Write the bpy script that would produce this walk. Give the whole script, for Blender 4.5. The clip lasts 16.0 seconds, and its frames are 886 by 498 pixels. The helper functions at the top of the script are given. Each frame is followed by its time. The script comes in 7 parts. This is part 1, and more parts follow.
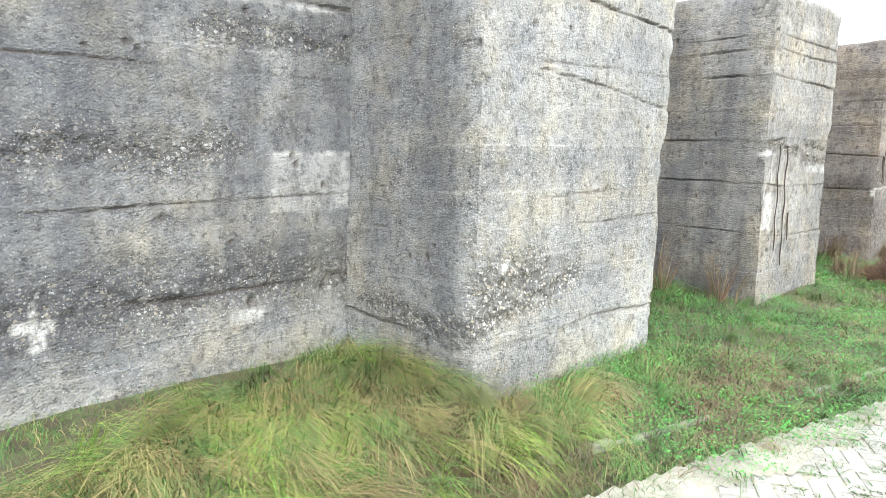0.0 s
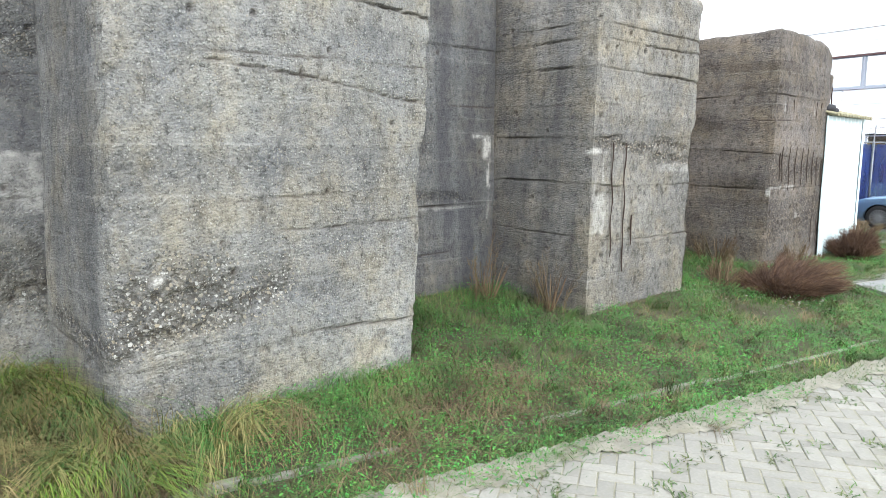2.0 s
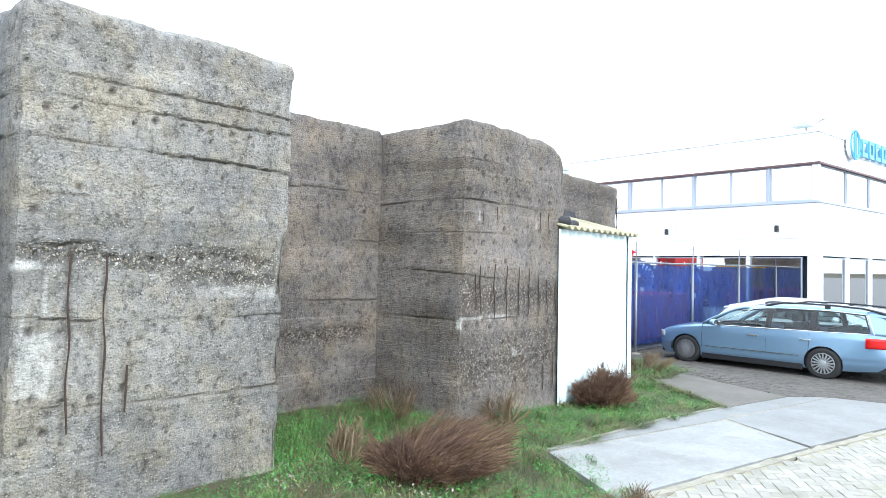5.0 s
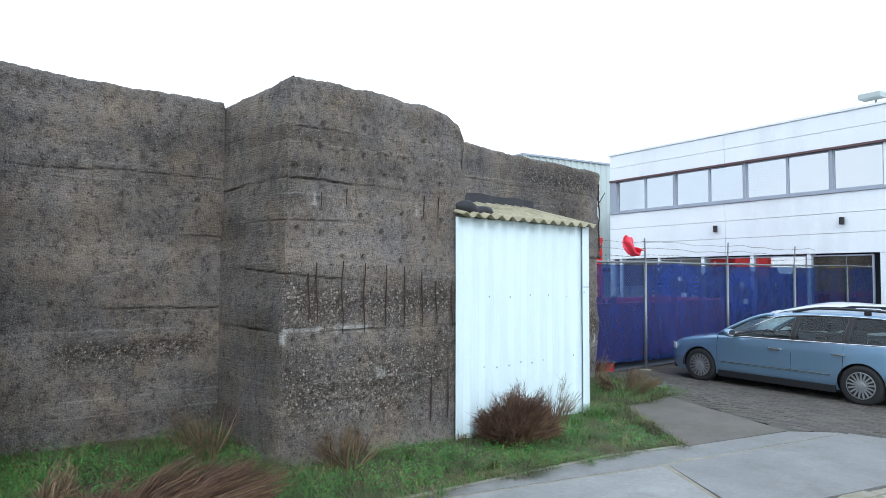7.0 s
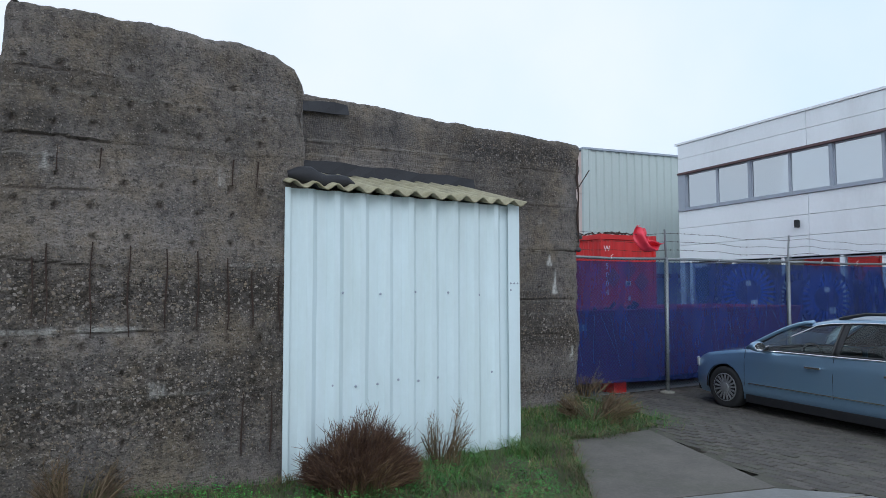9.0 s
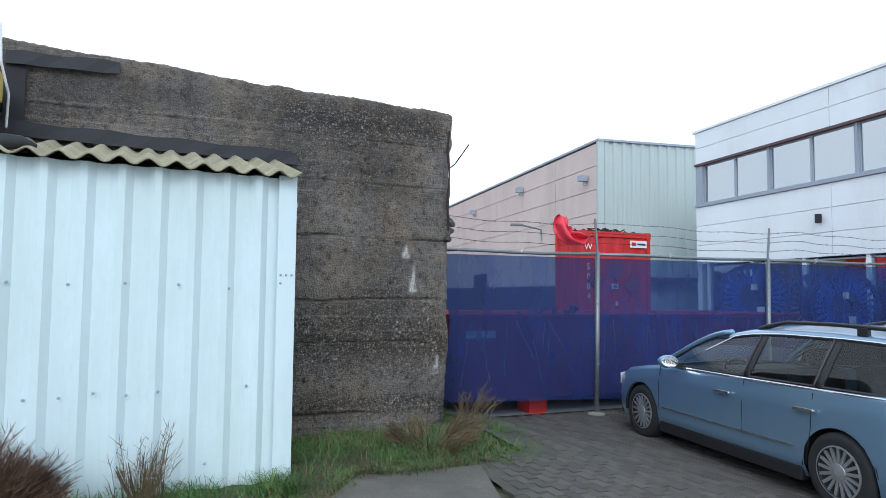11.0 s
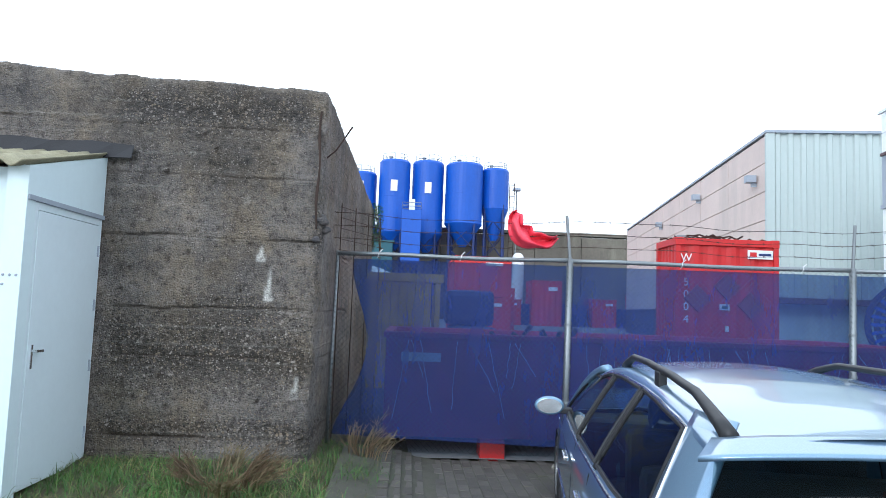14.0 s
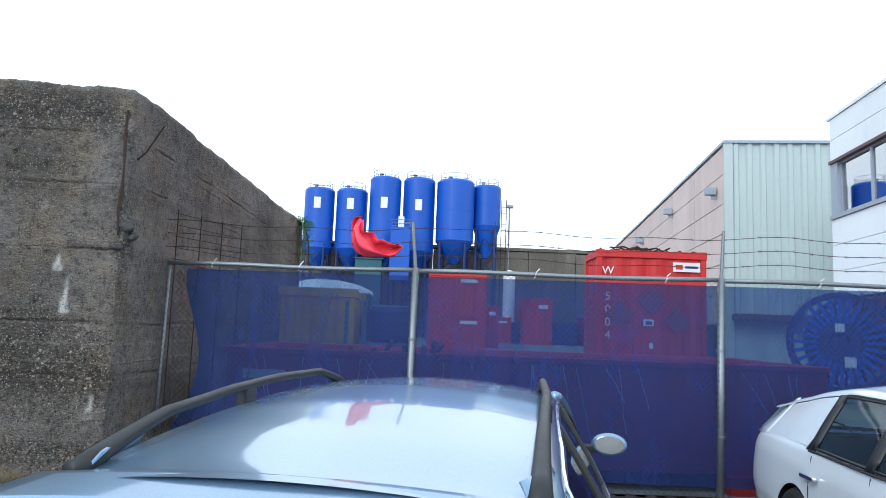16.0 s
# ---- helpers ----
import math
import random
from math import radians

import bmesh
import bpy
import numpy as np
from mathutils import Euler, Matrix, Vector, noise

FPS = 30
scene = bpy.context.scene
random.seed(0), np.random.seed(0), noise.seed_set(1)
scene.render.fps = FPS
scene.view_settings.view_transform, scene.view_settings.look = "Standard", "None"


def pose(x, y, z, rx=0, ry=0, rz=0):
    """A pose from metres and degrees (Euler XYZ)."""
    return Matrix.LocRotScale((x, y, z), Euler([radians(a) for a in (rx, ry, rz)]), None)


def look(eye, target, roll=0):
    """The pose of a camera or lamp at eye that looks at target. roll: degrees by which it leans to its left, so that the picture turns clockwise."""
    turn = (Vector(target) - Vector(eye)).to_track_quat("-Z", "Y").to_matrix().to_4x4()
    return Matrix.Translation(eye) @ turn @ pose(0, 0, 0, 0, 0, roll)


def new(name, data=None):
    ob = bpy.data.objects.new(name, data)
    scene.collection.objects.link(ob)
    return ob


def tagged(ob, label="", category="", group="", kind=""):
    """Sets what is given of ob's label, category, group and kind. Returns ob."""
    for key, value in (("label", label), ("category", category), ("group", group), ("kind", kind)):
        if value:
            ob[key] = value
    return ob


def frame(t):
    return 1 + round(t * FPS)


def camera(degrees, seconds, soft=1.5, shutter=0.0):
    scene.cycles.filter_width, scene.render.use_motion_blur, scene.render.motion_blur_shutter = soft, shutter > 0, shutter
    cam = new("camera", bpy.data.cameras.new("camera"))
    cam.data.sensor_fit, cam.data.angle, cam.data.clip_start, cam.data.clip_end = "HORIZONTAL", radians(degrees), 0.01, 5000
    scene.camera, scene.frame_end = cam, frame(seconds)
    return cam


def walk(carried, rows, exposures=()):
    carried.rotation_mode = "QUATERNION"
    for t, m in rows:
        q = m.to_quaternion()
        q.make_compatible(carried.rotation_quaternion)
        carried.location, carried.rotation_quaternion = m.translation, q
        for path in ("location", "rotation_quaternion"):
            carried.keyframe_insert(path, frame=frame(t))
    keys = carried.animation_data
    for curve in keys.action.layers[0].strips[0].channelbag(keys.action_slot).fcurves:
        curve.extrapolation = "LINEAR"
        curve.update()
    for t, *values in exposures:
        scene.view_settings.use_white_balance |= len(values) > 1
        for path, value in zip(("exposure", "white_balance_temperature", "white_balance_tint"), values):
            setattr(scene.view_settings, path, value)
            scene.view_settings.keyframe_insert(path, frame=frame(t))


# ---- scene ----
cam = camera(65.3, 16.0, soft=0.65)
PATH = [
    (0, (-3.451, -3.149, 1.951), (-2.061, -1.738, 1.671), 0.2),
    (0.5, (-3.166, -3.56, 1.91), (-1.798, -2.128, 1.633), 0.2),
    (1, (-2.678, -3.962, 1.921), (-1.325, -2.516, 1.642), -0.0),
    (1.5, (-2.051, -4.162, 1.963), (-0.709, -2.706, 1.678), -0.1),
    (2, (-1.363, -4.395, 1.967), (-0.012, -2.948, 1.68), 0.0),
    (2.5, (-0.516, -4.451, 1.965), (0.885, -3.027, 1.877), 0.2),
    (3, (0.22, -4.64, 2.066), (1.679, -3.272, 2.076), 0.6),
    (3.5, (1.019, -4.839, 2.076), (2.516, -3.513, 2.106), 0.7),
    (4, (1.862, -4.887, 2.05), (3.373, -3.578, 2.096), 0.7),
    (4.5, (2.628, -5.058, 1.997), (4.143, -3.754, 2.047), 0.8),
    (5, (3.364, -5.232, 1.978), (4.872, -3.918, 2.029), 0.9),
    (7.5, (7.505, -5.925, 1.794), (8.73, -4.347, 1.885), -0.2),
    (8, (8.336, -5.961, 1.721), (9.48, -4.324, 1.825), -0.3),
    (8.5, (9.159, -5.874, 1.721), (10.222, -4.183, 1.826), -0.1),
    (9, (9.994, -5.808, 1.663), (11.01, -4.089, 1.778), -0.1),
    (9.5, (10.798, -5.768, 1.632), (11.756, -4.017, 1.75), 0.1),
    (10, (11.618, -5.811, 1.613), (12.543, -4.042, 1.733), 0.3),
    (12.5, (15.498, -5.485, 1.525), (15.933, -3.539, 1.668), 1.2),
    (13, (16.189, -5.392, 1.575), (16.477, -3.418, 1.718), 1.6),
    (13.5, (16.894, -5.341, 1.589), (17.051, -3.354, 1.754), 2.0),
    (14, (17.361, -5.208, 1.585), (17.453, -3.218, 1.757), 2.1),
    (14.5, (17.803, -5.121, 1.643), (17.867, -3.131, 1.832), 2.2),
    (15, (18.359, -4.999, 1.585), (18.406, -3.01, 1.791), 2.1),
    (15.5, (18.818, -4.854, 1.586), (18.861, -2.866, 1.808), 2.0),
    (16, (19.221, -4.764, 1.59), (19.263, -2.778, 1.815), 2.1),
]
EXPOSURES = [(0, 2.08, 6300, 10), (0.8, 1.62, 6300, 10), (1.6, 1.36, 6300, 10), (2.1, 1.42, 6300, 10), (2.6, 1.85, 6100, 10), (3.0, 1.76, 6050, 9), (3.5, 1.72, 6000, 9), (4.3, 1.45, 5950, 9), (5.2, 1.68, 5850, 8), (7.3, 0.45, 5700, 8), (8.2, 0.18, 5650, 8), (9.0, -0.15, 5700, 9), (10.2, 0.1, 5650, 8), (12.4, 0.58, 5700, 7), (14.0, 0.75, 5700, 7), (15.0, 0.66, 5700, 6), (16, 0.54, 5700, 6)]
walk(cam, [(t, look(eye, target, roll)) for t, eye, target, roll in PATH], EXPOSURES)

# ---- sky and light ----
world = bpy.data.worlds.new("overcast_sky")
scene.world = world
world.use_nodes = True
wn, wl = world.node_tree.nodes, world.node_tree.links
wn.clear()
sky = wn.new("ShaderNodeTexSky")
sky.sky_type, sky.sun_disc = "NISHITA", False
sky.sun_elevation, sky.sun_rotation = radians(28), radians(208)
sky_bg = wn.new("ShaderNodeBackground")
sky_bg.inputs["Strength"].default_value = 0.08
wl.new(sky.outputs[0], sky_bg.inputs["Color"])
cloud_tc = wn.new("ShaderNodeTexCoord")
cloud_no = wn.new("ShaderNodeTexNoise")
cloud_no.inputs["Scale"].default_value, cloud_no.inputs["Detail"].default_value = 1.7, 5
cloud_ramp = wn.new("ShaderNodeValToRGB")
cloud_ramp.color_ramp.elements[0].position, cloud_ramp.color_ramp.elements[0].color = 0.3, (0.78, 0.90, 1.0, 1)
cloud_ramp.color_ramp.elements[1].position, cloud_ramp.color_ramp.elements[1].color = 0.6, (1.0, 1.0, 1.0, 1)
wl.new(cloud_tc.outputs["Generated"], cloud_no.inputs["Vector"])
wl.new(cloud_no.outputs["Fac"], cloud_ramp.inputs["Fac"])
cloud_bg = wn.new("ShaderNodeBackground")
cloud_bg.inputs["Strength"].default_value = 1.15
wl.new(cloud_ramp.outputs[0], cloud_bg.inputs["Color"])
sky_mix = wn.new("ShaderNodeMixShader")
sky_mix.inputs[0].default_value = 0.88
wl.new(sky_bg.outputs[0], sky_mix.inputs[1])
wl.new(cloud_bg.outputs[0], sky_mix.inputs[2])
world_out = wn.new("ShaderNodeOutputWorld")
wl.new(sky_mix.outputs[0], world_out.inputs["Surface"])

sun_data = bpy.data.lights.new("sun", "SUN")
sun_data.energy, sun_data.angle, sun_data.color = 0.9, radians(25), (1.0, 0.985, 0.96)
sun = new("sun", sun_data)
sun.matrix_world = look((-6, -19, 12), (4, 0, 0))

# ---- materials ----
def mat(name, rough=0.8, metal=0.0):
    m = bpy.data.materials.new(name)
    m.use_nodes = True
    b = m.node_tree.nodes["Principled BSDF"]
    b.inputs["Roughness"].default_value, b.inputs["Metallic"].default_value = rough, metal
    return m, m.node_tree.nodes, m.node_tree.links, b


def noise_node(n, l, scale, detail=4, rough=0.6, stretch=(1, 1, 1), vec=None):
    tc = n.new("ShaderNodeTexCoord")
    mp = n.new("ShaderNodeMapping")
    mp.inputs["Scale"].default_value = stretch
    l.new(vec or tc.outputs["Object"], mp.inputs["Vector"])
    t = n.new("ShaderNodeTexNoise")
    t.inputs["Scale"].default_value, t.inputs["Detail"].default_value, t.inputs["Roughness"].default_value = scale, detail, rough
    l.new(mp.outputs[0], t.inputs["Vector"])
    return t.outputs["Fac"]


def ramp(n, l, fac, stops):
    r = n.new("ShaderNodeValToRGB")
    e = r.color_ramp.elements
    while len(e) < len(stops):
        e.new(0.5)
    for el, (p, c) in zip(e, stops):
        el.position, el.color = p, (*c, 1)
    l.new(fac, r.inputs["Fac"])
    return r.outputs["Color"]


def mixc(n, l, fac, a, b, mode="MIX"):
    m = n.new("ShaderNodeMix")
    m.data_type, m.blend_type, m.clamp_factor = "RGBA", mode, True
    for sock, v in ((m.inputs[0], fac), (m.inputs[6], a), (m.inputs[7], b)):
        if isinstance(v, (int, float)):
            sock.default_value = v
        elif isinstance(v, tuple):
            sock.default_value = (*v, 1)
        else:
            l.new(v, sock)
    return m.outputs[2]


def math_node(n, l, op, a, b=0.0, clamp=False):
    m = n.new("ShaderNodeMath")
    m.operation, m.use_clamp = op, clamp
    for sock, v in ((m.inputs[0], a), (m.inputs[1], b)):
        if isinstance(v, (int, float)):
            sock.default_value = v
        else:
            l.new(v, sock)
    return m.outputs[0]


def bump(n, l, b, height, strength=0.4, dist=0.01):
    bp = n.new("ShaderNodeBump")
    bp.inputs["Strength"].default_value, bp.inputs["Distance"].default_value = strength, dist
    l.new(height, bp.inputs["Height"])
    l.new(bp.outputs[0], b.inputs["Normal"])


def plain(name, colour, rough=0.6, metal=0.0, vary=0.25, scale=6.0, grime=None, bumps=0.15, random_vary=0.0, stretch=(1, 1, 1)):
    """A painted or natural surface: colour with two scales of variation and a fine relief."""
    m, n, l, b = mat(name, rough, metal)
    big = noise_node(n, l, scale, 5, 0.65, stretch)
    fine = noise_node(n, l, scale * 14, 3, 0.7)
    lo = tuple(c * (1 - vary) for c in colour)
    hi = tuple(min(1, c * (1 + vary * 0.6)) for c in colour)
    col = ramp(n, l, big, [(0.3, lo), (0.7, hi)])
    col = mixc(n, l, 0.35, col, ramp(n, l, fine, [(0.3, lo), (0.7, hi)]))
    if grime:
        col = mixc(n, l, ramp(n, l, noise_node(n, l, scale * 0.6, 6, 0.75, stretch), [(0.5, (0, 0, 0)), (0.75, (0.8, 0.8, 0.8))]), col, grime)
    if random_vary:
        info = n.new("ShaderNodeObjectInfo")
        geo = n.new("ShaderNodeNewGeometry")
        both = math_node(n, l, "FRACT", math_node(n, l, "ADD", info.outputs["Random"], geo.outputs["Random Per Island"]))
        col = mixc(n, l, 1.0, col, ramp(n, l, both, [(0, (1 - random_vary,) * 3), (1, (1, 1, 1))]), "MULTIPLY")
    l.new(col, b.inputs["Base Color"])
    rr = n.new("ShaderNodeMapRange")
    rr.inputs[3].default_value, rr.inputs[4].default_value = max(0.05, rough - 0.1), min(1, rough + 0.12)
    l.new(big, rr.inputs[0])
    l.new(rr.outputs[0], b.inputs["Roughness"])
    if bumps:
        bump(n, l, b, fine, bumps, 0.004)
    return m


def concrete_material(name, light, dark, moss=0.3, bared=0.2):
    """Weathered board-marked concrete with pebble aggregate; the wear attribute holds lime (r), bared gravel (g), rust
    and dark joints and holes (b), and broad darkening (a).
    """
    m, n, l, b = mat(name, 0.93)
    tc = n.new("ShaderNodeTexCoord")
    obj = tc.outputs["Object"]
    broad = noise_node(n, l, 0.8, 6, 0.62, vec=obj)
    streak = noise_node(n, l, 3.2, 5, 0.6, (1, 1, 0.12), vec=obj)
    lift = noise_node(n, l, 1.6, 3, 0.5, (0.15, 0.15, 2.6), vec=obj)
    grain = noise_node(n, l, 60, 4, 0.75, vec=obj)
    speck = noise_node(n, l, 17, 6, 0.75, vec=obj)
    vo = n.new("ShaderNodeTexVoronoi")
    vo.inputs["Scale"].default_value = 62
    wob = n.new("ShaderNodeTexNoise")
    wob.inputs["Scale"].default_value, wob.inputs["Detail"].default_value = 45, 3
    l.new(obj, wob.inputs["Vector"])
    bent = n.new("ShaderNodeVectorMath")
    bent.operation = "MULTIPLY_ADD"
    bent.inputs[1].default_value = (0.03, 0.03, 0.022)
    l.new(wob.outputs["Color"], bent.inputs[0])
    l.new(obj, bent.inputs[2])
    l.new(bent.outputs[0], vo.inputs["Vector"])
    vb = n.new("ShaderNodeTexVoronoi")
    vb.inputs["Scale"].default_value = 30
    l.new(bent.outputs[0], vb.inputs["Vector"])
    wear = n.new("ShaderNodeAttribute")
    wear.attribute_name = "wear"
    sep = n.new("ShaderNodeSeparateColor")
    l.new(wear.outputs["Color"], sep.inputs[0])
    col = ramp(n, l, broad, [(0.34, tuple(c * 0.85 for c in dark)), (0.5, tuple((a + c) / 2 for a, c in zip(dark, light))), (0.64, tuple(c * 1.08 for c in light))])
    col = mixc(n, l, 0.35, col, ramp(n, l, lift, [(0.38, dark), (0.62, light)]))
    col = mixc(n, l, ramp(n, l, streak, [(0.55, (0, 0, 0)), (0.8, (0.45, 0.45, 0.45))]), col, tuple(c * 0.6 for c in dark))
    col = mixc(n, l, 0.75, col, ramp(n, l, speck, [(0.36, (0.22, 0.21, 0.2)), (0.47, (1, 1, 1)), (0.7, (1.45, 1.42, 1.36))]), "MULTIPLY")
    col = mixc(n, l, 0.5, col, ramp(n, l, grain, [(0.3, (0.6, 0.6, 0.6)), (0.7, (1.25, 1.25, 1.25))]), "MULTIPLY")
    # patches of brown, blue-grey and olive, and the grain of the form boards
    col = mixc(n, l, 0.8, col, ramp(n, l, noise_node(n, l, 1.7, 6, 0.68, vec=obj), [(0.36, (0.84, 0.88, 0.97)), (0.5, (1.0, 1.0, 1.0)), (0.62, (1.14, 1.05, 0.88))]), "MULTIPLY")
    boards = noise_node(n, l, 26, 5, 0.75, (0.22, 0.22, 1), vec=obj)
    col = mixc(n, l, 0.25, col, ramp(n, l, boards, [(0.35, (0.62, 0.62, 0.62)), (0.5, (1, 1, 1)), (0.66, (1.2, 1.19, 1.16))]), "MULTIPLY")
    blotch = ramp(n, l, noise_node(n, l, 6.5, 6, 0.75, (1, 1, 0.6), vec=obj), [(0.34, (0.45, 0.43, 0.41)), (0.48, (1, 1, 1)), (0.68, (1.16, 1.16, 1.15))])
    col = mixc(n, l, 0.75, col, blotch, "MULTIPLY")
    # pebbles showing through the worn skin
    shown = math_node(n, l, "ADD", ramp(n, l, noise_node(n, l, 2.2, 5, 0.7, vec=obj), [(0.42, (bared, bared, bared)), (0.68, (0.85, 0.85, 0.85))]), sep.outputs[1], True)
    # dark hollows between the bared pebbles
    hollow = ramp(n, l, noise_node(n, l, 26, 4, 0.7, vec=obj), [(0.4, (1, 1, 1)), (0.6, (0.25, 0.25, 0.25))])
    col = mixc(n, l, math_node(n, l, "MULTIPLY", sep.outputs[1], hollow), col, tuple(c * k for c, k in zip(dark, (0.42, 0.37, 0.3))))
    for v, size, amt in ((vo, 0.5, 0.8), (vb, 0.46, 0.25)):
        inside = ramp(n, l, v.outputs["Distance"], [(size * 0.7, (1, 1, 1)), (size, (0, 0, 0))])
        sepc = n.new("ShaderNodeSeparateColor")
        l.new(v.outputs["Color"], sepc.inputs[0])
        pick = ramp(n, l, sepc.outputs[0], [(0.48, (0, 0, 0)), (0.54, (1, 1, 1))])
        tone = ramp(n, l, sepc.outputs[1], [(0.0, tuple(c * 0.3 for c in dark)), (0.3, tuple(c * 0.75 for c in dark)), (0.55, tuple(c * k for c, k in zip(light, (1.18, 1.05, 0.84)))), (0.8, tuple(c * 1.15 for c in light)), (1.0, tuple(min(0.6, c * 1.75) for c in light))])
        bare = math_node(n, l, "ADD", math_node(n, l, "MULTIPLY", shown, amt), math_node(n, l, "MULTIPLY", sep.outputs[1], 0.9), True)
        f = math_node(n, l, "MULTIPLY", math_node(n, l, "MULTIPLY", inside, pick), bare)
        col = mixc(n, l, f, col, tone)
    green = ramp(n, l, noise_node(n, l, 1.1, 5, 0.7, vec=obj), [(0.55, (0, 0, 0)), (0.8, (moss, moss, moss))])
    col = mixc(n, l, green, col, tuple(c * k for c, k in zip(dark, (0.75, 0.78, 0.5))))
    # streaky darkening over broad areas, held in the alpha of wear
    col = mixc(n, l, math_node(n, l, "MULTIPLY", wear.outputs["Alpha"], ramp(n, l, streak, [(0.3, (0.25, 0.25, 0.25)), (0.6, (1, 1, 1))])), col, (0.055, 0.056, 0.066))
    ragged = ramp(n, l, speck, [(0.36, (0.35, 0.35, 0.35)), (0.52, (1, 1, 1))])
    flake = ramp(n, l, noise_node(n, l, 11, 6, 0.7, (1, 1, 0.4), vec=obj), [(0.40, (0.3, 0.3, 0.3)), (0.52, (1, 1, 1))])
    col = mixc(n, l, math_node(n, l, "MULTIPLY", sep.outputs[0], math_node(n, l, "MULTIPLY", ragged, flake)), col, (0.62, 0.605, 0.56))
    col = mixc(n, l, math_node(n, l, "MULTIPLY", sep.outputs[2], ragged), col, (0.055, 0.04, 0.032))
    l.new(col, b.inputs["Base Color"])
    h = math_node(n, l, "SUBTRACT", math_node(n, l, "ADD", math_node(n, l, "ADD", grain, math_node(n, l, "MULTIPLY", boards, 0.8)), math_node(n, l, "MULTIPLY", speck, 2.0)), math_node(n, l, "MULTIPLY", vo.outputs["Distance"], math_node(n, l, "MULTIPLY", shown, 1.6)))
    bump(n, l, b, h, 0.9, 0.014)
    return m


M = {}
M["concrete"] = concrete_material("weathered_concrete", (0.345, 0.339, 0.312), (0.175, 0.175, 0.167), 0.3, 0.5)
# darker, browner concrete for the last buttress and the walls beside it
M["concrete_dark"] = concrete_material("dark_brown_concrete", (0.232, 0.203, 0.178), (0.088, 0.077, 0.067), 0.25, 0.6)
M["concrete_mid"] = concrete_material("brownish_concrete", (0.325, 0.309, 0.275), (0.155, 0.148, 0.134), 0.3, 0.5)
M["cap"] = plain("mossy_concrete", (0.24, 0.22, 0.18), 0.95, vary=0.4, scale=3, bumps=0.6)
M["soil"] = plain("soil", (0.075, 0.062, 0.036), 0.95, vary=0.5, scale=4, bumps=0.8, grime=(0.09, 0.12, 0.04))
M["slab"] = plain("smooth_concrete_slab", (0.29, 0.29, 0.28), 0.6, vary=0.35, scale=1.8, bumps=0.3, grime=(0.16, 0.157, 0.135), random_vary=0.25)
M["old_slab"] = plain("worn_brownish_slab", (0.135, 0.122, 0.105), 0.8, vary=0.4, scale=2.2, bumps=0.4, grime=(0.08, 0.082, 0.055))
M["paver"] = plain("beige_concrete_paver", (0.335, 0.32, 0.28), 0.88, vary=0.25, scale=3, bumps=0.6, random_vary=0.22, grime=(0.22, 0.21, 0.14))
M["paver_grey"] = plain("grey_brick_paver", (0.115, 0.102, 0.09), 0.8, vary=0.3, scale=5, bumps=0.5, random_vary=0.35, grime=(0.11, 0.115, 0.07))
M["joint"] = plain("mossy_joint_sand", (0.30, 0.28, 0.21), 0.95, vary=0.5, scale=6, bumps=0.6, grime=(0.12, 0.14, 0.06))
M["dark_joint"] = plain("damp_dark_joint_sand", (0.085, 0.08, 0.062), 0.95, vary=0.4, scale=6, bumps=0.5, grime=(0.05, 0.06, 0.03))
M["sand"] = plain("washed_sandy_dirt", (0.30, 0.28, 0.225), 0.97, vary=0.4, scale=5, bumps=0.9, grime=(0.17, 0.155, 0.09))
M["asphalt"] = plain("yard_concrete", (0.24, 0.24, 0.235), 0.85, vary=0.2, scale=0.7, bumps=0.3)
M["kerb"] = plain("kerb_concrete", (0.28, 0.27, 0.23), 0.9, vary=0.35, scale=4, bumps=0.5, grime=(0.12, 0.13, 0.06))
M["white_sheet"] = plain("white_coated_steel", (0.68, 0.79, 0.81), 0.42, vary=0.05, scale=1.6, bumps=0.04, grime=(0.58, 0.67, 0.65), stretch=(1, 1, 0.25))
M["white_door"] = plain("white_painted_door", (0.70, 0.79, 0.82), 0.4, vary=0.05, scale=1.2, bumps=0.05)
M["fibre"] = plain("mossy_fibre_cement", (0.36, 0.33, 0.22), 0.95, vary=0.45, scale=5, bumps=0.6, grime=(0.17, 0.15, 0.06))
M["bitumen"] = plain("bitumen_felt", (0.022, 0.022, 0.026), 0.7, vary=0.3, scale=6, bumps=0.5)
M["rust"] = plain("rusted_steel", (0.05, 0.03, 0.022), 0.9, vary=0.5, scale=18, bumps=0.7)
M["galv"] = plain("galvanised_steel", (0.27, 0.29, 0.30), 0.5, 0.75, vary=0.2, scale=14, bumps=0.1)
M["wire"] = plain("dull_wire", (0.045, 0.05, 0.062), 0.55, 0.4, vary=0.2, scale=20, bumps=0)
M["red_paint"] = plain("red_container_paint", (0.60, 0.022, 0.022), 0.5, vary=0.2, scale=2, bumps=0.1, grime=(0.35, 0.04, 0.03), stretch=(1, 1, 0.3))
M["skip_paint"] = plain("worn_red_skip_paint", (0.50, 0.05, 0.10), 0.6, vary=0.25, scale=2, bumps=0.15, grime=(0.3, 0.05, 0.06), stretch=(1, 1, 0.3))
M["blue_paint"] = plain("blue_silo_paint", (0.010, 0.095, 0.50), 0.45, vary=0.18, scale=0.5, bumps=0.05, grime=(0.012, 0.06, 0.32), stretch=(1, 1, 0.25))
M["navy"] = plain("navy_paint", (0.012, 0.03, 0.14), 0.5, vary=0.3, scale=2, bumps=0.1)
M["teal"] = plain("teal_paint", (0.02, 0.10, 0.13), 0.55, vary=0.2, scale=2, bumps=0.1)
M["white"] = plain("white_paint", (0.8, 0.8, 0.8), 0.5, vary=0.05, scale=3, bumps=0.03)
